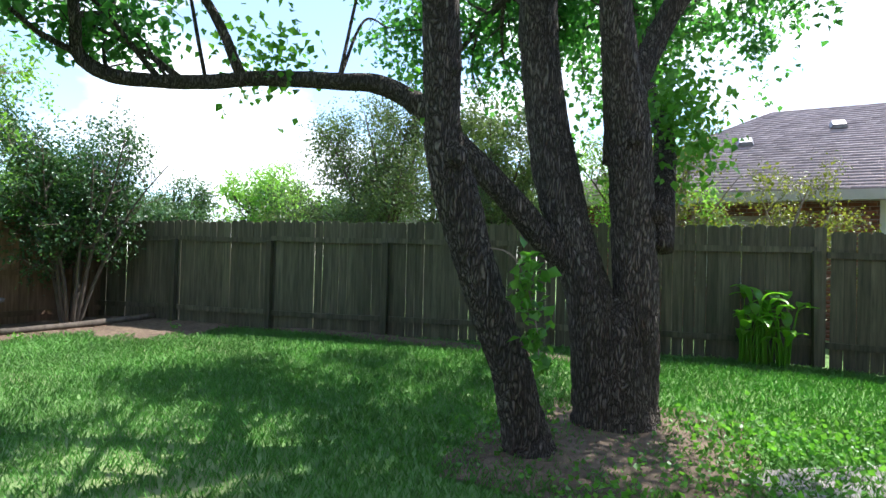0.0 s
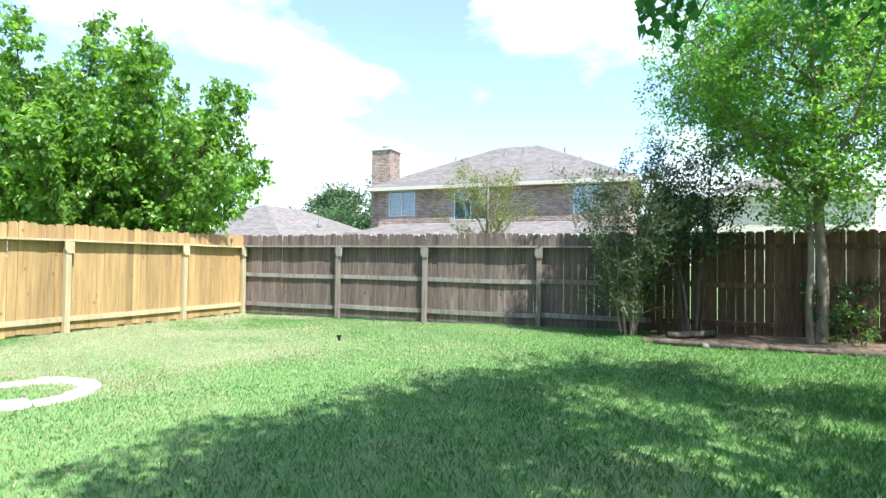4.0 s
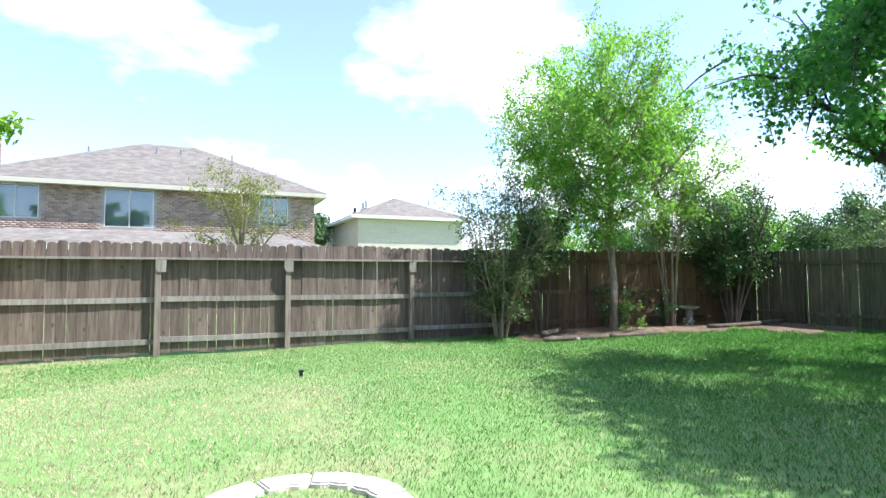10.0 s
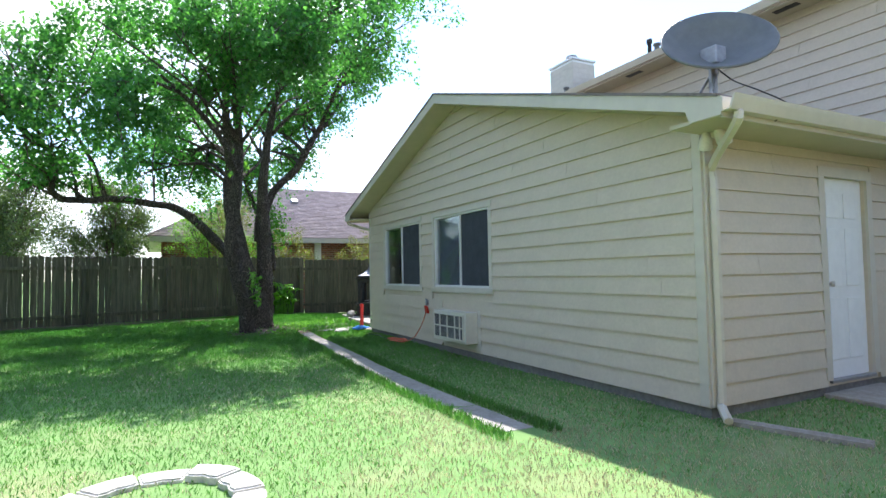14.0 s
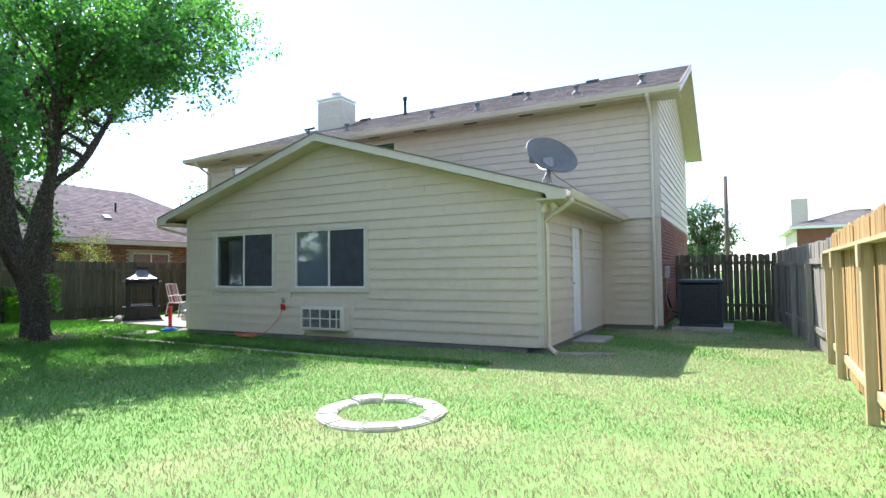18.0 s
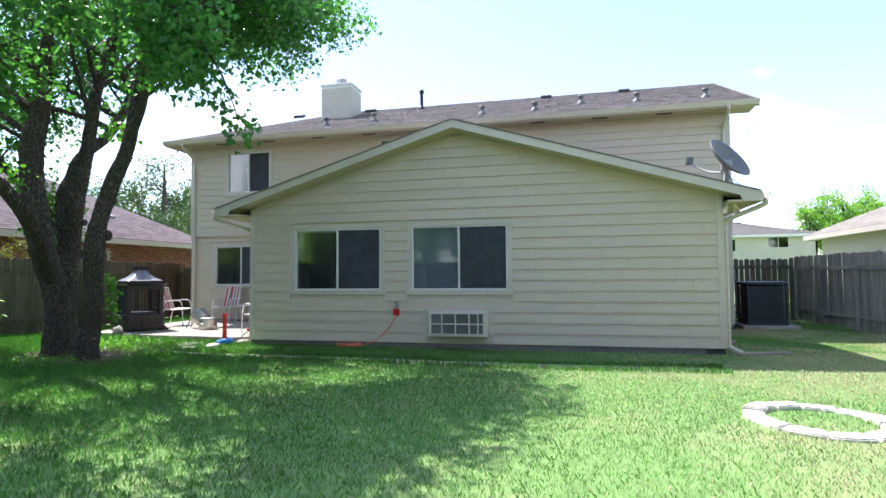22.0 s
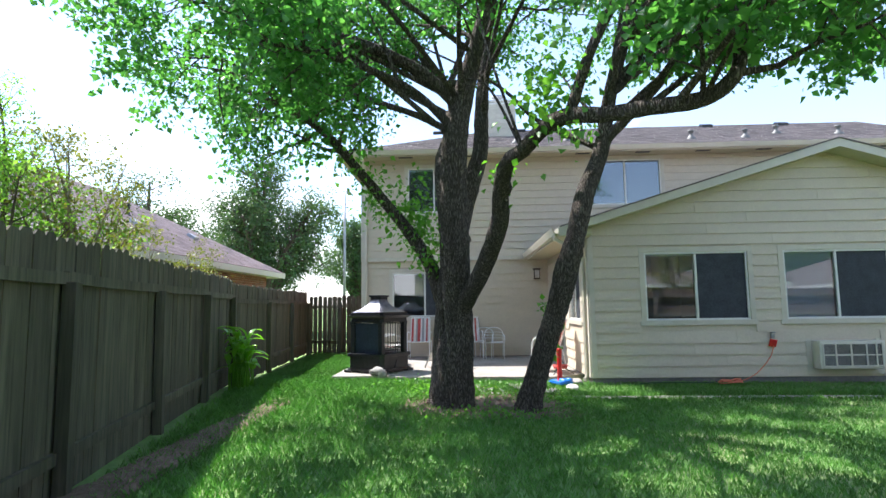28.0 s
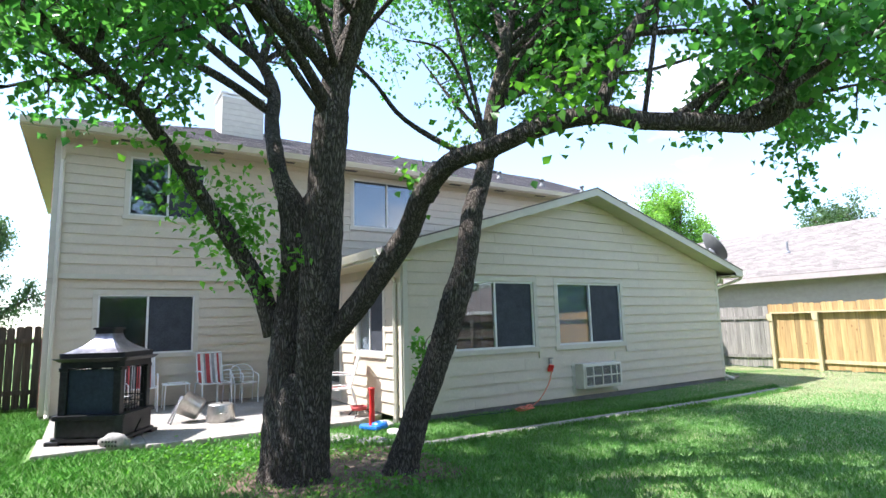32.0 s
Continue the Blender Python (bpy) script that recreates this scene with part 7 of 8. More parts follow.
# ---- fixtures on the house ----
ptac = thing("wall_air_conditioner", "cream through-wall air conditioner with a divided grille", "air conditioner", west_m(0) @ Matrix.Translation((AC[0], 0, AC[2])))
aw, ah = AC[1] - AC[0], AC[3] - AC[2]
part("case", bbox(0.002, aw - 0.002, -0.25, 0.225, 0.002, ah - 0.002, 0.008), M_PTAC, ptac)
part("grille_backing", bbox(0.05, aw - 0.06, 0.2255, 0.229, 0.055, ah - 0.05), M_DARKGRILLE, ptac)
cols = [0.05, 0.255, 0.50, 0.745, 0.90, aw - 0.06]
for x in cols:
    part("mullion", bbox(x - 0.012, x + 0.012, 0.229, 0.245, 0.045, ah - 0.04, 0.002), M_PTAC, ptac)
for z in (0.05, ah / 2, ah - 0.045):
    part("mullion", bbox(0.04, aw - 0.05, 0.229, 0.244, z - 0.011, z + 0.011, 0.002), M_PTAC, ptac)
z = 0.07
lv = bmesh.new()
while z < ah - 0.06:
    box(lv, 0.055, aw - 0.065, 0.228, 0.236, z, z + 0.004)
    z += 0.012
lo = part("louvres", lv, M_GALV, ptac)
lo["kind"] = "stuff"

outlet = thing("outdoor_outlet", "weatherproof outlet box with a red cover hanging open", "outlet", west_m(0) @ Matrix.Translation((-0.28, 0, 0.72)))
part("box", bbox(-0.03, 0.03, 0.018, 0.06, 0.02, 0.10, 0.006), M_GALV, outlet)
part("cover", bbox(-0.055, 0.065, 0.045, 0.075, -0.11, 0.02, 0.012, pose(0, 0, 0, -14, 10, 0)), M_RED, outlet)
part("spigot", rod([(-0.02, 0.02, 0.10), (-0.02, 0.06, 0.12), (0.03, 0.08, 0.12)], 0.012), M_GALV, outlet)
cord = thing("extension_cord", "orange extension cord hanging from the outlet to the grass", "cord", pose(0, 0, 0))
part("hanging_run", rod([(-0.06, 0.28, 0.62), (-0.09, 0.38, 0.42), (-0.12, 0.62, 0.18), (-0.16, 0.85, 0.075), (-0.22, 1.0, 0.06)], 0.008, 6, 6), M_ORANGE, cord)
coil = [(-0.26 + 0.10 * math.cos(a * 1.05) * (1 + 0.25 * math.sin(a * 0.37)), 1.12 + 0.20 * math.sin(a) , 0.05 + 0.006 * a / 3 + 0.012 * math.sin(a * 2.3)) for a in [i * 0.6 for i in range(42)]]
part("coil", rod(coil, 0.008, 6, 2), M_ORANGE, cord)
grn = thing("garden_hose", "thin dark green hose lying in the grass by the wall", "hose", pose(0, 0, 0))
part("run", rod([(-0.25, 1.4, 0.05), (-0.3, 1.8, 0.055), (-0.22, 2.2, 0.05), (-0.3, 2.6, 0.05)], 0.009, 6, 5), M_LEAF_DARK, grn)

lan = thing("wall_lantern", "square bronze wall lantern beside the patio door", "lamp", west_m(HX) @ Matrix.Translation((-3.62, 0.0, 2.02)))
part("back_plate", bbox(-0.06, 0.06, 0.0, 0.02, 0.02, 0.24, 0.004), M_POLE, lan)
part("glass", bbox(-0.055, 0.055, 0.045, 0.155, 0.03, 0.20, 0.004), M_CLOTH_W, lan)
for px in (-0.07, 0.058):
    for py in (0.03, 0.155):
        part("bar", bbox(px, px + 0.012, py, py + 0.012, 0.0, 0.24), M_POLE, lan)
part("roof", bbox(-0.09, 0.09, 0.015, 0.185, 0.23, 0.26, 0.01), M_POLE, lan)
part("base", bbox(-0.075, 0.075, 0.02, 0.175, -0.015, 0.01, 0.004), M_POLE, lan)

flood = thing("flood_light", "twin flood light under the eave corner", "lamp", pose(0.05, GS - 0.12, 2.42))
part("mount", bbox(-0.05, 0.05, -0.05, 0.05, -0.02, 0.06, 0.01), M_GUTTER, flood)
for s in (-1, 1):
    hb = bmesh.new()
    lathe(hb, [(0.02, 0.06), (0.035, 0.04), (0.055, -0.03), (0.06, -0.09), (0.05, -0.10), (0.0, -0.10)], 16, pose(-0.06, 0.07 * s, -0.02, 18 * s, -20, 0))
    part("bulb", hb, M_CLOTH_W, flood, smooth=True)

dish = thing("satellite_dish", "large grey satellite dish on the wing roof corner", "satellite dish", pose(0.05, -5.38, 2.72))
db = bmesh.new()
prof = [(0.0, 0.0)] + [(0.46 * u, 0.14 * u * u) for u in (0.2, 0.4, 0.6, 0.8, 0.95, 1.0)] + [(0.465, 0.15), (0.45, 0.16)] + [(0.45 * u, 0.14 * u * u + 0.012) for u in (0.8, 0.5, 0.2, 0.01)]
lathe(db, prof, 36, pose(0.08, 0.03, 0.43, 56, 0, -40) @ Matrix.Diagonal((1.0, 0.86, 1, 1)))
part("reflector", db, M_DISH, dish, smooth=True)
part("mast", rod([(0, 0, 0), (0, 0, 0.22), (0.02, 0.0, 0.36)], 0.035, 12, 3), M_GALV, dish)
part("foot", bbox(-0.14, 0.14, -0.10, 0.10, -0.01, 0.02, 0.006), M_GALV, dish)
part("bracket", bbox(-0.06, 0.08, -0.08, 0.08, 0.30, 0.46, 0.015), M_GALV, dish)
part("strut", rod([(-0.12, 0.08, 0.02), (0.0, 0.03, 0.22)], 0.012, 8, 1), M_GALV, dish)
part("strut", rod([(-0.12, -0.08, 0.02), (0.0, -0.03, 0.22)], 0.012, 8, 1), M_GALV, dish)
part("feed_arm", rod([(0.12, 0.05, 0.28), (0.36, 0.24, 0.36), (0.58, 0.44, 0.56)], 0.018, 8, 4), M_GALV, dish)
part("feed", bbox(0.53, 0.65, 0.39, 0.51, 0.53, 0.66, 0.02), M_DISH, dish)
part("cable", rod([(0.03, 0.0, 0.30), (0.10, -0.12, 0.15), (0.16, -0.30, 0.02), (0.3, -0.44, -0.12), (0.2, -0.40, -0.25), (0.5, -0.1, -0.24), (1.5, -0.05, -0.24), (3.5, -0.05, -0.25)], 0.006, 6, 5), M_BLACK, dish)

# ---- condenser ----
cond = thing("condenser_unit", "dark blue-grey air conditioning condenser on a concrete pad", "condenser", pose(5.0, -7.32, 0.10))
tagged(part("condenser_pad", bbox(4.42, 5.7, -7.95, -6.75, -0.05, 0.10, 0.012), M_CONC), "concrete pad under the condenser", "pad", kind="structure")
part("core", bbox(-0.37, 0.37, -0.37, 0.37, 0.03, 0.93, 0.03), M_BLACK, cond)
for x in (-0.40, 0.40):
    for y in (-0.40, 0.40):
        part("corner_post", bbox(x - 0.025, x + 0.025, y - 0.025, y + 0.025, 0.0, 0.95, 0.008), M_ACU, cond)
z = 0.06
while z < 0.92:
    sb = bmesh.new()
    for c in ((-0.40, 0.40, -0.425, -0.405), (-0.40, 0.40, 0.405, 0.425), (-0.425, -0.405, -0.40, 0.40), (0.405, 0.425, -0.40, 0.40)):
        box(sb, c[0], c[1], c[2], c[3], z, z + 0.024)
    part("louvre", sb, M_ACU, cond)
    z += 0.043
part("base_pan", bbox(-0.44, 0.44, -0.44, 0.44, 0.0, 0.05, 0.012), M_ACU, cond)
part("top_cover", bbox(-0.45, 0.45, -0.45, 0.45, 0.94, 1.02, 0.03), M_ACU, cond)
part("pipe", rod([(0.1, 0.4, 0.25), (0.1, 0.6, 0.3), (0.1, 0.7, 0.6), (0.1, 0.73, 0.8)], 0.02, 8, 4), M_BLACK, cond)
meter = thing("meter_box", "grey electric disconnect box on the brick wall", "electric box", pose(4.85, HS - 0.015, 1.15))
part("box", bbox(-0.09, 0.09, -0.10, 0.0, 0, 0.28, 0.01), M_GALV, meter)
part("conduit", rod([(0, -0.04, 0), (0, -0.04, -0.6), (0.1, -0.2, -0.75)], 0.014, 8, 4), M_GALV, meter)
spl = thing("splash_block", "long concrete splash trough under the downspout", "splash block", pose(0.03, -5.42, -0.01, 0, 0, -72))
sbm = bmesh.new()
prism(sbm, [(-0.06, -0.02), (0.06, -0.02), (0.06, 0.05), (0.045, 0.05), (0.03, 0.02), (-0.03, 0.02), (-0.045, 0.05), (-0.06, 0.05)], "x", 0.0, 0.95)
part("trough", sbm, M_CONC, spl)

# ---- patio furniture ----
PZ = 0.092


def sling_chair(label, x, y, turn, seed=1):
    """A white tube armchair with a striped sling; it faces local +x."""
    c = thing("patio_chair", label, "chair", pose(x, y, PZ, 0, 0, turn), "patio chairs")
    for s in (-1, 1):
        yy = 0.27 * s
        part("side_frame", rod([(0.27, yy, 0.0), (0.26, yy, 0.35), (0.22, yy, 0.60), (0.08, yy, 0.65), (-0.22, yy, 0.62)], 0.013, 8, 5), M_WHITE, c)
        part("rear_leg", rod([(-0.30, yy, 0.0), (-0.22, yy, 0.38), (-0.10, yy, 0.42), (0.24, yy, 0.42)], 0.013, 8, 4), M_WHITE, c)
        part("back_post", rod([(-0.16, yy * 0.88, 0.40), (-0.24, yy * 0.88, 0.62), (-0.34, yy * 0.86, 0.98)], 0.012, 8, 4), M_WHITE, c)
    part("top_bar", rod([(-0.34, -0.23, 0.98), (-0.345, 0, 0.985), (-0.34, 0.23, 0.98)], 0.012, 8, 3), M_WHITE, c)
    part("front_bar", rod([(0.24, -0.27, 0.42), (0.25, 0, 0.415), (0.24, 0.27, 0.42)], 0.012, 8, 3), M_WHITE, c)
    bands = ((-0.225, -0.17, M_CLOTH_R), (-0.168, -0.11, M_CLOTH_W), (-0.108, -0.075, M_CLOTH_G), (-0.073, 0.0, M_CLOTH_R), (0.002, 0.035, M_CLOTH_W), (0.037, 0.09, M_CLOTH_G), (0.092, 0.14, M_CLOTH_W), (0.142, 0.18, M_CLOTH_R), (0.182, 0.225, M_CLOTH_W))
    for nm in ("seat", "backrest"):
        hold = None
        for a, b, m in bands:
            bm2 = bmesh.new()
            prof_ = [(0.24, 0.425), (0.05, 0.395), (-0.15, 0.415)] if nm == "seat" else [(-0.165, 0.42), (-0.23, 0.62), (-0.29, 0.80), (-0.335, 0.965)]
            for (x0, z0), (x1, z1) in zip(prof_, prof_[1:]):
                v = [bm2.verts.new(q) for q in ((x0, a, z0), (x0, b, z0), (x1, b, z1), (x1, a, z1), (x0 + 0.004, a, z0 - 0.006), (x0 + 0.004, b, z0 - 0.006), (x1 + 0.004, b, z1 - 0.006), (x1 + 0.004, a, z1 - 0.006))]
                for f in ((0, 1, 2, 3), (7, 6, 5, 4), (0, 3, 7, 4), (1, 5, 6, 2)):
                    bm2.faces.new([v[i] for i in f])
            ob = part(nm if hold is None else "stripe", bm2, m, hold or c)
            if hold is None:
                hold = ob
    return c


sling_chair("white tubular patio chair with striped sling by the wall", 4.0, 6.58, 178)
sling_chair("white tubular patio chair with striped sling by the wall", 4.0, 5.33, 186)
sling_chair("white tubular patio chair with striped sling, turned sideways", 2.7, 7.15, -75)
sling_chair("white tubular patio chair with a striped sling, near the wing wall", 1.25, 3.86, 70)


def low_chair(x, y, turn):
    c = thing("metal_chair", "low white metal garden chair with a rounded back", "chair", pose(x, y, PZ, 0, 0, turn), "low garden chairs")
    for s in (-1, 1):
        part("leg", rod([(0.22, 0.22 * s, 0), (0.20, 0.22 * s, 0.38)], 0.011, 8, 1), M_WHITE, c)
        part("leg", rod([(-0.24, 0.22 * s, 0), (-0.18, 0.22 * s, 0.38)], 0.011, 8, 1), M_WHITE, c)
        part("arm", rod([(0.20, 0.23 * s, 0.38), (0.14, 0.24 * s, 0.52), (-0.20, 0.22 * s, 0.56)], 0.011, 8, 4), M_WHITE, c)
    part("back_hoop", rod([(-0.18, -0.22, 0.38), (-0.24, -0.22, 0.60), (-0.28, -0.12, 0.70), (-0.285, 0, 0.72), (-0.28, 0.12, 0.70), (-0.24, 0.22, 0.60), (-0.18, 0.22, 0.38)], 0.011, 8, 4), M_WHITE, c)
    for k in range(3):
        part("back_slat", rod([(-0.20 - 0.02 * k, -0.21, 0.46 + 0.07 * k), (-0.23 - 0.02 * k, 0, 0.47 + 0.07 * k), (-0.20 - 0.02 * k, 0.21, 0.46 + 0.07 * k)], 0.006, 6, 3), M_WHITE, c)
    part("seat", bbox(-0.20, 0.23, -0.22, 0.22, 0.365, 0.385, 0.008), M_CLOTH_W, c)
    return c


low_chair(4.0, 4.75, 180)
low_chair(4.05, 5.02, 172)
tbl = thing("side_table", "small white metal side table", "table", pose(4.05, 5.98, PZ))
part("top", bbox(-0.22, 0.22, -0.22, 0.22, 0.43, 0.45, 0.006), M_WHITE, tbl)
for sx in (-1, 1):
    for sy in (-1, 1):
        part("leg", rod([(0.20 * sx, 0.20 * sy, 0.43), (0.205 * sx, 0.205 * sy, 0.2), (0.21 * sx, 0.21 * sy, 0)], 0.011, 8, 2), M_WHITE, tbl)
tray = thing("tray", "thin pale tray on the side table", "tray", pose(4.05, 5.98, PZ + 0.45))
part("plate", bbox(-0.12, 0.12, -0.15, 0.15, 0.0, 0.018, 0.006), M_CLOTH_W, tray)
btl = thing("lighter_fluid_bottle", "white bottle with dark label and red cap on the patio", "bottle", pose(3.85, 5.72, PZ))
bb_ = bmesh.new()
lathe(bb_, [(0.0, 0), (0.048, 0.0), (0.05, 0.02), (0.05, 0.16), (0.03, 0.20), (0.016, 0.21), (0.016, 0.225), (0.0, 0.225)], 16)
part("body", bb_, M_WHITE, btl, smooth=True)
lb_ = bmesh.new()
lathe(lb_, [(0.0512, 0.04), (0.0512, 0.145)], 16)
part("label", lb_, M_BLACK, btl, smooth=True)
cb_ = bmesh.new()
lathe(cb_, [(0.018, 0.22), (0.018, 0.25), (0.008, 0.262), (0.0, 0.262)], 12)
part("cap", cb_, M_RED, btl)

pot = thing("stock_pot", "dull aluminium stock pot with a lid, upside on the patio", "pot", pose(1.84, 5.60, PZ))
pb_ = bmesh.new()
lathe(pb_, [(0.0, 0.0), (0.215, 0.0), (0.222, 0.01), (0.19, 0.235), (0.186, 0.25)], 28)
part("body", pb_, M_STEEL, pot, smooth=True)
ld = bmesh.new()
lathe(ld, [(0.19, 0.245), (0.192, 0.262), (0.14, 0.275), (0.0, 0.28)], 28)
part("lid", ld, M_STEEL, pot, smooth=True)
part("lid_handle", rod([(-0.06, 0, 0.275), (-0.05, 0, 0.31), (0.05, 0, 0.31), (0.06, 0, 0.275)], 0.008, 8, 3), M_BLACK, pot)
part("handle", rod([(-0.21, -0.05, 0.15), (-0.255, -0.04, 0.15), (-0.255, 0.04, 0.15), (-0.21, 0.05, 0.15)], 0.007, 8, 3), M_STEEL, pot)
fry = thing("tipped_pot", "stained aluminium boiling pot tipped over on its stand legs", "pot", pose(2.08, 6.02, PZ))
fb_ = bmesh.new()
lathe(fb_, [(0.0, 0.0), (0.15, 0.0), (0.165, 0.02), (0.195, 0.30), (0.205, 0.305), (0.19, 0.30), (0.155, 0.03), (0.0, 0.02)], 26, pose(-0.02, -0.16, 0.17, -62, 0, -20))
part("body", fb_, M_STEEL, fry, smooth=True)
part("leg", rod([(-0.02, 0.10, 0.40), (-0.06, 0.20, 0.2), (-0.10, 0.28, 0.0)], 0.014, 8, 2), M_STEEL, fry)
part("leg", rod([(0.12, 0.10, 0.40), (0.10, 0.20, 0.2), (0.08, 0.30, 0.0)], 0.014, 8, 2), M_STEEL, fry)

tee = thing("toy_batting_tee", "red plastic toy batting tee on a blue base", "toy", pose(-0.03, 3.86, 0.03, 0, 0, 25))
tb_ = bmesh.new()
pr = [(0.045, 0.03), (0.045, 0.08)]
for k in range(5):
    pr += [(0.040, 0.085 + 0.02 * k), (0.046, 0.095 + 0.02 * k)]
pr += [(0.040, 0.20), (0.038, 0.48)]
for k in range(4):
    pr += [(0.038, 0.485 + 0.02 * k), (0.046, 0.495 + 0.02 * k)]
pr += [(0.05, 0.58), (0.0, 0.58)]
lathe(tb_, pr, 18)
part("post", tb_, M_RED, tee, smooth=True)
b_ = bmesh.new()
prism(b_, [(-0.20, -0.14), (0.10, -0.17), (0.24, 0.0), (0.10, 0.17), (-0.20, 0.14)], "z", 0.0, 0.045)
bmesh.ops.bevel(b_, geom=b_.edges[:], offset=0.015, segments=2, affect="EDGES")
part("base", b_, M_BLUE, tee)
rb_ = bmesh.new()
lathe(rb_, [(0.12, 0.04), (0.11, 0.085), (0.07, 0.09), (0.065, 0.05)], 20, pose(-0.10, -0.05, 0.0))
part("cup", rb_, M_BLUE, tee, smooth=True)

gr = thing("small_grill_rack", "rusty little rack with a pink pan beside the wing wall", "rack", pose(0.75, 3.72, PZ))
pk = bmesh.new()
lathe(pk, [(0.0, 0.10), (0.12, 0.10), (0.14, 0.16), (0.13, 0.16), (0.11, 0.115), (0, 0.115)], 18)
part("pan", pk, M_CLOTH_R, gr, smooth=True)
for a in (20, 140, 260):
    ca, sa = math.cos(radians(a)), math.sin(radians(a))
    part("leg", rod([(0.08 * ca, 0.08 * sa, 0.10), (0.16 * ca, 0.16 * sa, 0.06), (0.24 * ca, 0.24 * sa, 0.0)], 0.010, 6, 3), M_BLACK, gr)

# ---- the fire house on its pad ----
fire = thing("outdoor_fireplace", "black iron outdoor fireplace with a grey steel hood", "fireplace", pose(1.46, 7.18, 0.093, 0, 0, -31))


def octo(w, cut_):
    return [(w, -w + cut_), (w, w - cut_), (w - cut_, w), (-w + cut_, w), (-w, w - cut_), (-w, -w + cut_), (-w + cut_, -w), (w - cut_, -w)]


def slab8(name, w, c, z0, z1, bev=0.006, mat=None, w2=None):
    b2 = bmesh.new()
    w2 = w2 or w
    lo_ = [b2.verts.new((*p, z0)) for p in octo(w, c)]
    hi_ = [b2.verts.new((*p, z1)) for p in octo(w2, c * w2 / w)]
    b2.faces.new(lo_[::-1])
    b2.faces.new(hi_)
    for i in range(8):
        b2.faces.new((lo_[i], lo_[(i + 1) % 8], hi_[(i + 1) % 8], hi_[i]))
    if bev:
        bmesh.ops.bevel(b2, geom=b2.edges[:], offset=bev, segments=2, affect="EDGES")
    return part(name, b2, mat or M_BLACK, fire)


for sx in (-1, 1):
    for sy in (-1, 1):
        part("foot", bbox(sx * 0.40 - 0.09, sx * 0.40 + 0.09, sy * 0.40 - 0.09, sy * 0.40 + 0.09, 0.0, 0.05, 0.01), M_BLACK, fire)
slab8("plinth", 0.47, 0.07, 0.035, 0.085)
slab8("lower_box", 0.44, 0.07, 0.085, 0.31)
slab8("shelf", 0.475, 0.07, 0.31, 0.365)
for sx in (-1, 1):
    for sy in (-1, 1):
        part("corner_post", bbox(sx * 0.35 - 0.05, sx * 0.35 + 0.05, sy * 0.35 - 0.05, sy * 0.35 + 0.05, 0.36, 0.97, 0.012), M_BLACK, fire)
        part("capital", bbox(sx * 0.35 - 0.06, sx * 0.35 + 0.06, sy * 0.35 - 0.06, sy * 0.35 + 0.06, 0.93, 0.98, 0.008), M_BLACK, fire)
for a in range(4):
    m = pose(0, 0, 0, 0, 0, 90 * a)
    if a in (2,):
        part("solid_panel", bbox(0.345, 0.36, -0.30, 0.30, 0.37, 0.95, 0.003), M_ACU, fire, at=m)
        continue
    for k in range(9):
        y0 = -0.29 + 0.0725 * k
        part("bar", rod([(0.35, y0, 0.37), (0.35, y0, 0.95)], 0.006, 6, 1), M_BLACK, fire, at=m)
    for z0 in (0.46, 0.54, 0.94):
        part("rail", bbox(0.343, 0.357, -0.31, 0.31, z0, z0 + 0.012), M_BLACK, fire, at=m)
part("grate", bbox(-0.28, 0.28, -0.28, 0.28, 0.40, 0.425, 0.004), M_BLACK, fire)
slab8("frieze", 0.42, 0.06, 0.97, 1.05)
slab8("cornice", 0.44, 0.06, 1.05, 1.10, 0.004, None, 0.50)
slab8("hood_base", 0.43, 0.05, 1.10, 1.165, 0.006)
hd = bmesh.new()
rows_ = []
for i in range(9):
    u = i / 8
    w = 0.40 - 0.27 * (1 - (1 - u) ** 2.0)
    rows_.append([hd.verts.new((*p, 1.165 + 0.25 * u)) for p in octo(w, w * 0.12)])
for p, q in zip(rows_, rows_[1:]):
    for i in range(8):
        hd.faces.new((p[i], p[(i + 1) % 8], q[(i + 1) % 8], q[i]))
part("hood", hd, M_HOOD, fire)
slab8("collar", 0.13, 0.02, 1.41, 1.47, 0.004)
slab8("chimney_cap", 0.155, 0.02, 1.47, 1.50, 0.005)
pk_ = thing("fire_poker", "short iron poker leaning at the fireplace foot", "poker", pose(1.15, 6.82, 0.1))
part("rod", rod([(0.1, 0.02, 0.0), (0.0, 0.0, 0.12), (-0.06, -0.05, 0.26)], 0.012, 6, 2), M_BLACK, pk_)


def rock(label, x, y, z, sx, sy, sz, seed, mat=None, turn=0):
    rr = np.random.default_rng(seed)
    b2 = bmesh.new()
    bmesh.ops.create_icosphere(b2, subdivisions=3, radius=1.0)
    for v in b2.verts:
        d = 1 + 0.22 * noise.noise(v.co * 1.3 + Vector((seed, 0, 0))) + 0.08 * noise.noise(v.co * 3.7)
        v.co = Vector((v.co.x * sx * d, v.co.y * sy * d, max(v.co.z, -0.75) * sz * d))
    ob = part("rock", b2, mat or M_ROCK, smooth=True, at=pose(x, y, z + sz * 0.7, 0, 0, turn))
    return tagged(ob, label, "rock")


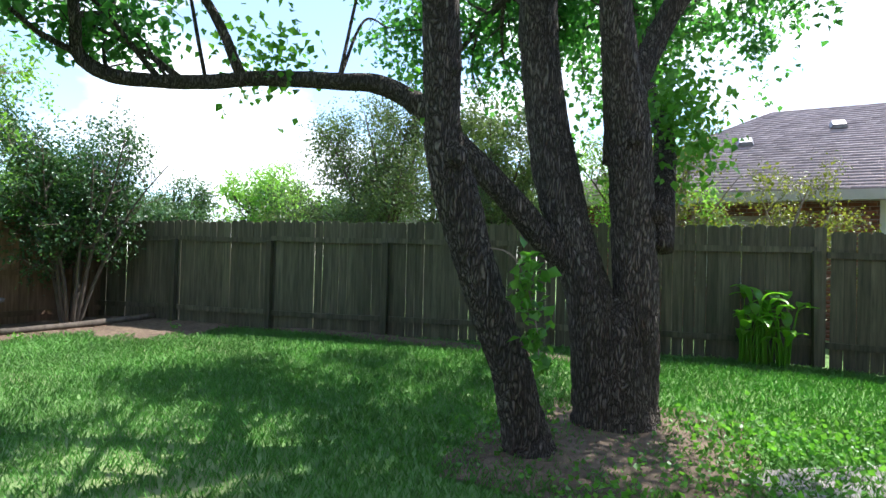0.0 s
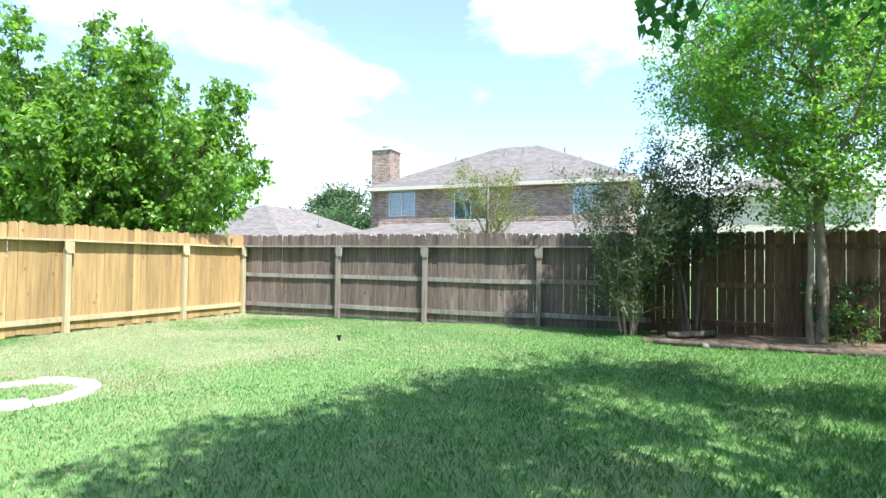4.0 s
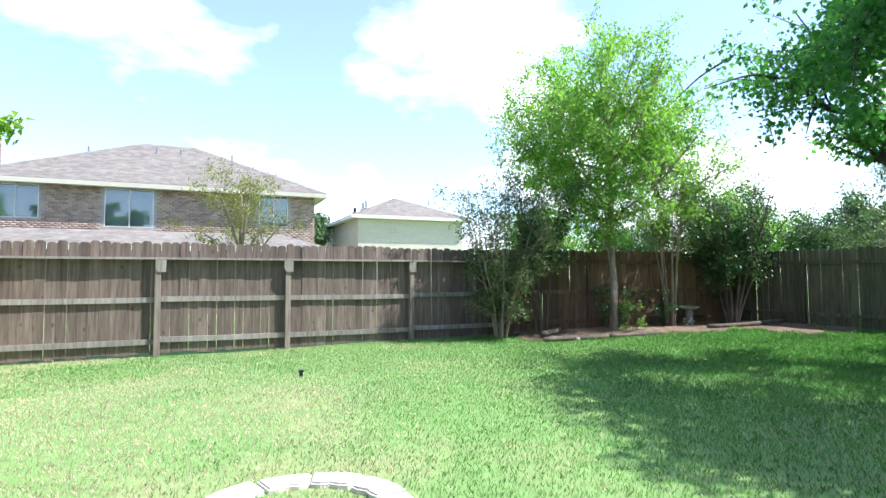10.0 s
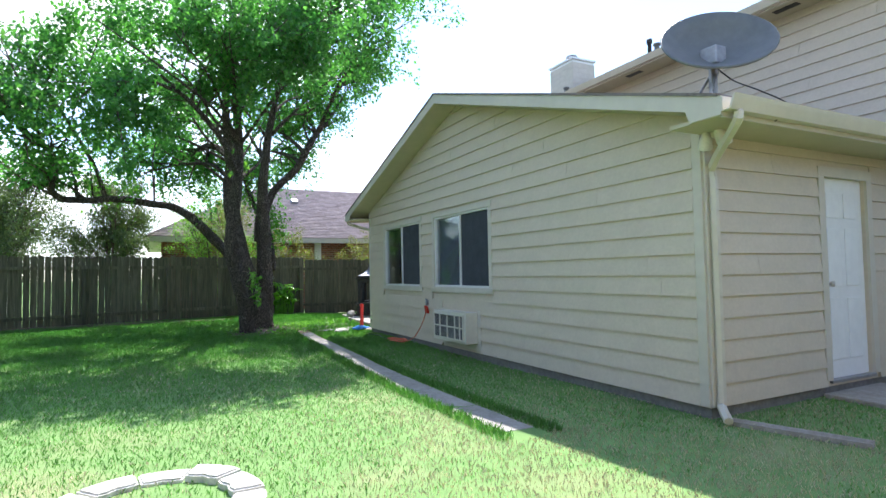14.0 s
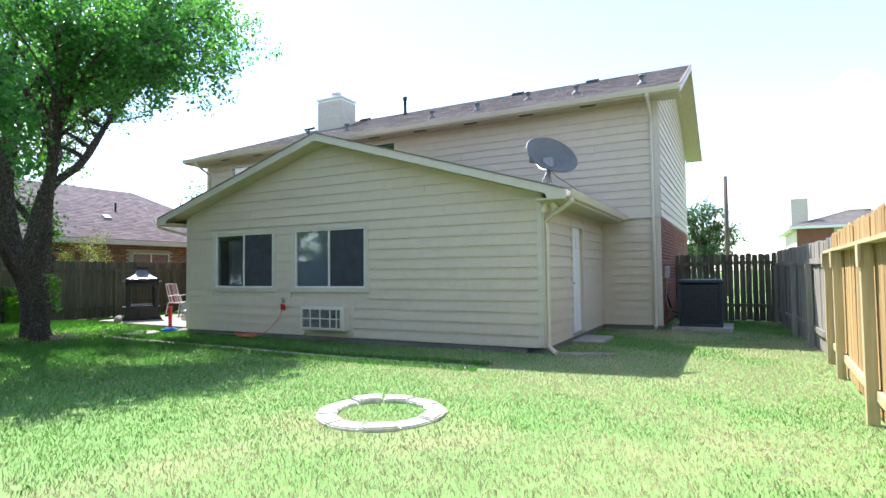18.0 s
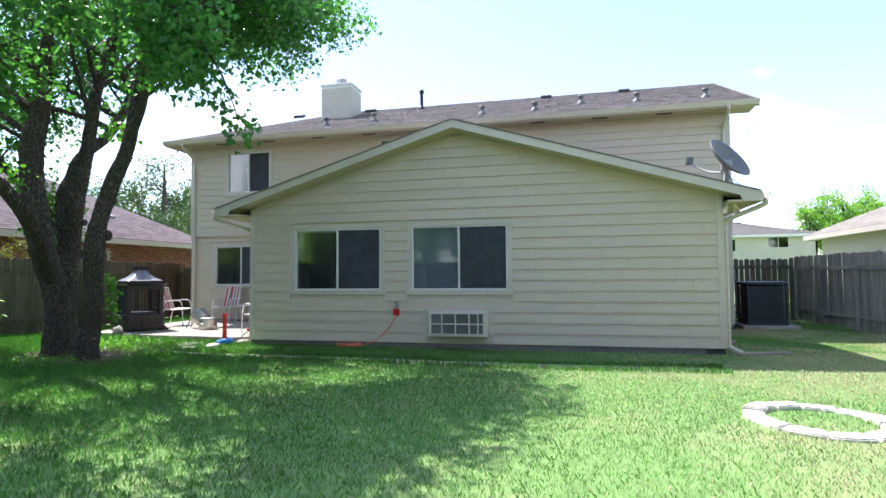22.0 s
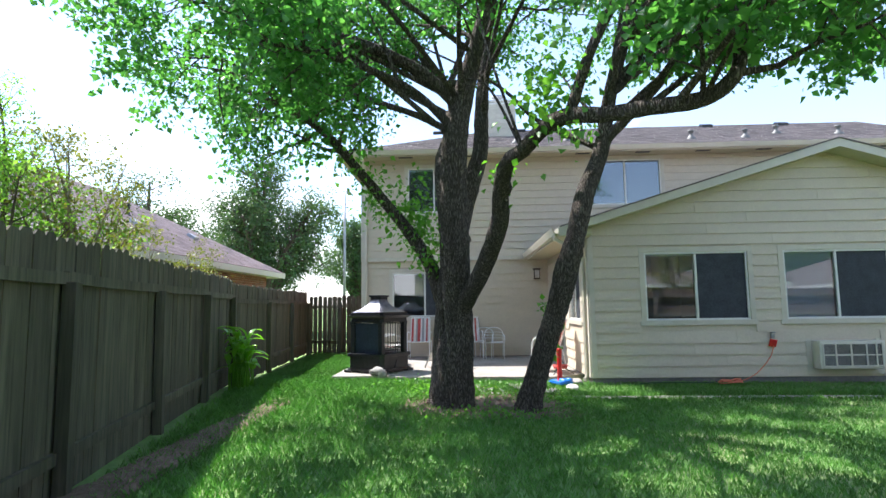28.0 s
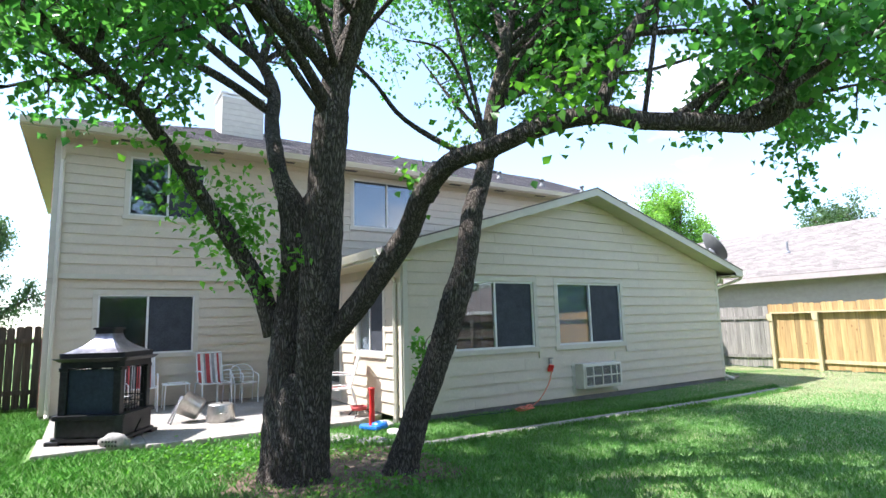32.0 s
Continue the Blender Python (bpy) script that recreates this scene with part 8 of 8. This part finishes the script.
rk = rock("grey carved garden stone with worn lettering by the fireplace", 0.72, 7.08, 0.05, 0.10, 0.21, 0.12, 3, None, -40)
for k in range(2):
    for j in range(5 - k):
        b2 = bbox(-0.004, 0.004, -0.010, 0.010, -0.012, 0.012)
        part("worn_letter", b2, M_BLACK, rk, at=pose(-0.098 - 0.002 * k, -0.08 + 0.045 * j, 0.03 - 0.05 * k, 0, 12, 0))
rock("pale flat stone in the grass", -0.55, 3.75, 0.0, 0.16, 0.10, 0.05, 4, M_STONE)
rock("flat stone by the wing corner", 0.15, 3.55, 0.0, 0.22, 0.10, 0.05, 6, M_CONC)
rock("small round stone on the patio", 2.35, 7.3, PZ - 0.01, 0.05, 0.05, 0.05, 7, M_BLACK)
rock("small dark stone in the bed", -10.0, 1.1, 0.02, 0.10, 0.08, 0.07, 8)

# ---- the bird bath in the bed ----
bath = thing("bird_bath", "weathered concrete bird bath with a pebbled foot", "bird bath", pose(-11.05, 5.2, 0.04))
bb2 = bmesh.new()
lathe(bb2, [(0.0, 0.42), (0.09, 0.42), (0.22, 0.47), (0.235, 0.52), (0.21, 0.52), (0.18, 0.485), (0.0, 0.475)], 26)
part("bowl", bb2, M_ROCK, bath, smooth=True)
bb3 = bmesh.new()
lathe(bb3, [(0.17, 0.0), (0.16, 0.05), (0.09, 0.10), (0.08, 0.22), (0.095, 0.33), (0.08, 0.42)], 20)
part("pedestal", bb3, M_ROCK, bath, smooth=True)
rp = random.Random(4)
for k in range(16):
    a, zz = rp.uniform(0, 6.28), rp.uniform(0.02, 0.28)
    b4 = bmesh.new()
    bmesh.ops.create_icosphere(b4, subdivisions=1, radius=rp.uniform(0.022, 0.04))
    part("pebble", b4, M_STONE, bath, at=pose((0.16 - 0.25 * zz) * math.cos(a), (0.16 - 0.25 * zz) * math.sin(a), zz))
spr = thing("sprinkler_head", "small black sprinkler head standing in the lawn", "sprinkler", pose(-8.5, -4.3, 0.0))
part("riser", bbox(-0.02, 0.02, -0.02, 0.02, 0, 0.06, 0.006), M_BLACK, spr)
part("nozzle", bbox(-0.03, 0.03, -0.03, 0.03, 0.06, 0.09, 0.008), M_BLACK, spr)

# ---- grass blades ----
def on_lawn(x, y):
    """True where turf grows."""
    n = len(x)
    ok = np.ones(n, bool)
    ok &= ~((x > 0.0) & (y > -5.3) & (y < 3.31))
    ok &= ~((x > 4.48) & (y > -6.6) & (y < 8.1))
    ok &= ~((np.abs(x - path_x(y)) < 0.160 + 0.02 * np.sin(y * 5.3) * np.sin(y * 1.7)) & (y < 4.5) & (y > -4.95))
    ok &= ~((x > 0.4) & (y > 3.3) & (y < 6.74) | (x > 1.9) & (y > 3.3) & (y < 7.9))
    ok &= ~((x > 0.62) & (x < 1.95) & (y > 6.74) & (y < 8.02))
    ok &= ~((x > 1.6) & (x < 2.65) & (y > -5.85) & (y < -5.2))
    r = np.hypot(x + 4.22, y + 5.00)
    ok &= ~((r > 0.43) & (r < 0.605))
    wob = 0.12 * np.sin(y * 3.1) + 0.08 * np.sin(y * 7.7 + 1)
    ok &= ~((x < -9.98 + wob) & (y > 0.4) & (y < 8.4))
    q = ((x + 9.9) / 1.35) ** 2 + ((y - 7.0) / 1.05) ** 2
    ok &= ~(q < 1 + 0.3 * np.sin(x * 9 + y * 5))
    q = ((x + 2.0) / 0.8) ** 2 + ((y - 5.2) / 1.0) ** 2
    ok &= ~((q < 1 + 0.4 * np.sin(x * 11 + y * 7)) & (rg.random(n) < 0.55 + 0.4 * np.sin(x * 6.1 + 1) * np.sin(y * 5.3)))
    ny = np.where(x < -0.09, 7.05 + (x + 11.3) * 0.221, 9.53 + (x + 0.09) * 0.088)
    ok &= y < ny - 0.12 - 0.2 * rg.random(n)
    ok &= y > -8.87 - (x + 11.24) * 0.03 + 0.05
    ok &= x > -11.4
    return ok


def blades(name, label, x, y, h, w, mat, lean=0.5):
    n = len(x)
    ang = rg.uniform(0, 2 * math.pi, n)
    dx, dy = np.cos(ang) * w * 0.5, np.sin(ang) * w * 0.5
    la = rg.uniform(0, 2 * math.pi, n)
    lx, ly = np.cos(la) * h * lean * rg.random(n), np.sin(la) * h * lean * rg.random(n)
    gz_ = np.array([[lawn_height(a, b) for a in range(-14, 14)] for b in range(-14, 14)])
    i_, j_ = np.floor(x).astype(int), np.floor(y).astype(int)
    u_, v_ = x - i_, y - j_
    g0 = (gz_[j_ + 14, i_ + 14] * (1 - u_) + gz_[j_ + 14, i_ + 15] * u_) * (1 - v_) + (gz_[j_ + 15, i_ + 14] * (1 - u_) + gz_[j_ + 15, i_ + 15] * u_) * v_
    z0 = g0 - 0.01
    a = np.stack([x - dx, y - dy, z0], 1)
    b = np.stack([x + dx, y + dy, z0], 1)
    c = np.stack([x + lx * 0.3 - dy * 0.5, y + ly * 0.3 + dx * 0.5, g0 + h * 0.55], 1)
    e = np.stack([x + lx, y + ly, g0 + h], 1)
    v = np.stack([a, b, c, e], 1).reshape(-1, 3)
    i = np.arange(n)[:, None] * 4
    t = np.concatenate([i + [0, 2, 3], i + [2, 1, 3]], 1).reshape(-1, 3)
    return tagged(new(name, raw_mesh(name, v, t, mat)), label, "grass", kind="stuff")


def field(n, x0, x1, y0, y1):
    x, y = rg.uniform(x0, x1, n), rg.uniform(y0, y1, n)
    k = on_lawn(x, y)
    return x[k], y[k]


# worn straw-coloured spots: x, y, radius
DRY_SPOTS = ((-4.3, -7.1, 0.38), (-4.4, -6.6, 0.3), (-3.2, -7.7, 0.35), (-4.8, -6.1, 0.28), (-3.6, -8.3, 0.4), (-3.1, -7.3, 0.3), (-4.9, -6.3, 0.45), (-4.3, -6.8, 0.4), (-5.8, -7.2, 0.6), (-7.0, -7.0, 0.5), (-5.2, -7.2, 0.6), (-6.5, -4.8, 0.5))


def dryness(x, y):
    """0 lush to 1 dry: the sunny south side is drier, in patches."""
    p = np.zeros(len(x))
    for k in range(6):
        f = 0.5 * 1.8 ** k
        p += np.sin(x * f * 1.3 + k * 2.1 + np.sin(y * f * 0.9 + k)) * np.sin(y * f + k * 1.3 + np.cos(x * f * 0.7)) / 1.5 ** k
    lean_ = np.clip((2.5 - y) / 10.0, 0, 1)
    side = np.clip((-3.0 - y) / 4.0, 0, 1)
    worn = np.zeros(len(x))
    for cx, cy, r in DRY_SPOTS:
        worn = np.maximum(worn, np.exp(-(((x - cx) / (1.5 * r)) ** 2 + ((y - cy) / r) ** 2)) * (1.0 + 0.45 * p))
    return np.clip(worn + 0.22 * lean_ + 0.10 * p * lean_ + side * (0.26 + 0.55 * p), 0, 0.95)


gx, gy = field(720000, -11.4, 7.4, -9.2, 10.2)
dr = dryness(gx, gy)
pick = rg.random(len(gx)) < dr * np.where(gy < -1.0, 1.45, 0.95)
tall = 0.026 + 0.042 * np.clip((gy + 3) / 9, 0, 1)
blades("grass", "short green lawn grass", gx[~pick], gy[~pick], (tall * rg.uniform(0.55, 1.25, len(gx)))[~pick], rg.uniform(0.0038, 0.0068, len(gx))[~pick], M_BLADE, 0.9)
blades("dry_grass", "dry straw-coloured grass among the green", gx[pick], gy[pick], (0.028 * rg.uniform(0.5, 1.2, len(gx)))[pick], rg.uniform(0.004, 0.007, len(gx))[pick], M_BLADE_DRY, 0.9)
# longer grass hanging over both edges of the path
ey_ = rg.uniform(-4.9, 4.4, 9000)
ex_ = path_x(ey_) + np.where(rg.random(9000) < 0.5, -1, 1) * rg.uniform(0.165, 0.30, 9000)
blades("grass_edge", "longer grass leaning over the path edges", ex_, ey_, 0.075 * rg.uniform(0.6, 1.2, 9000), rg.uniform(0.006, 0.010, 9000), M_BLADE, 0.6)
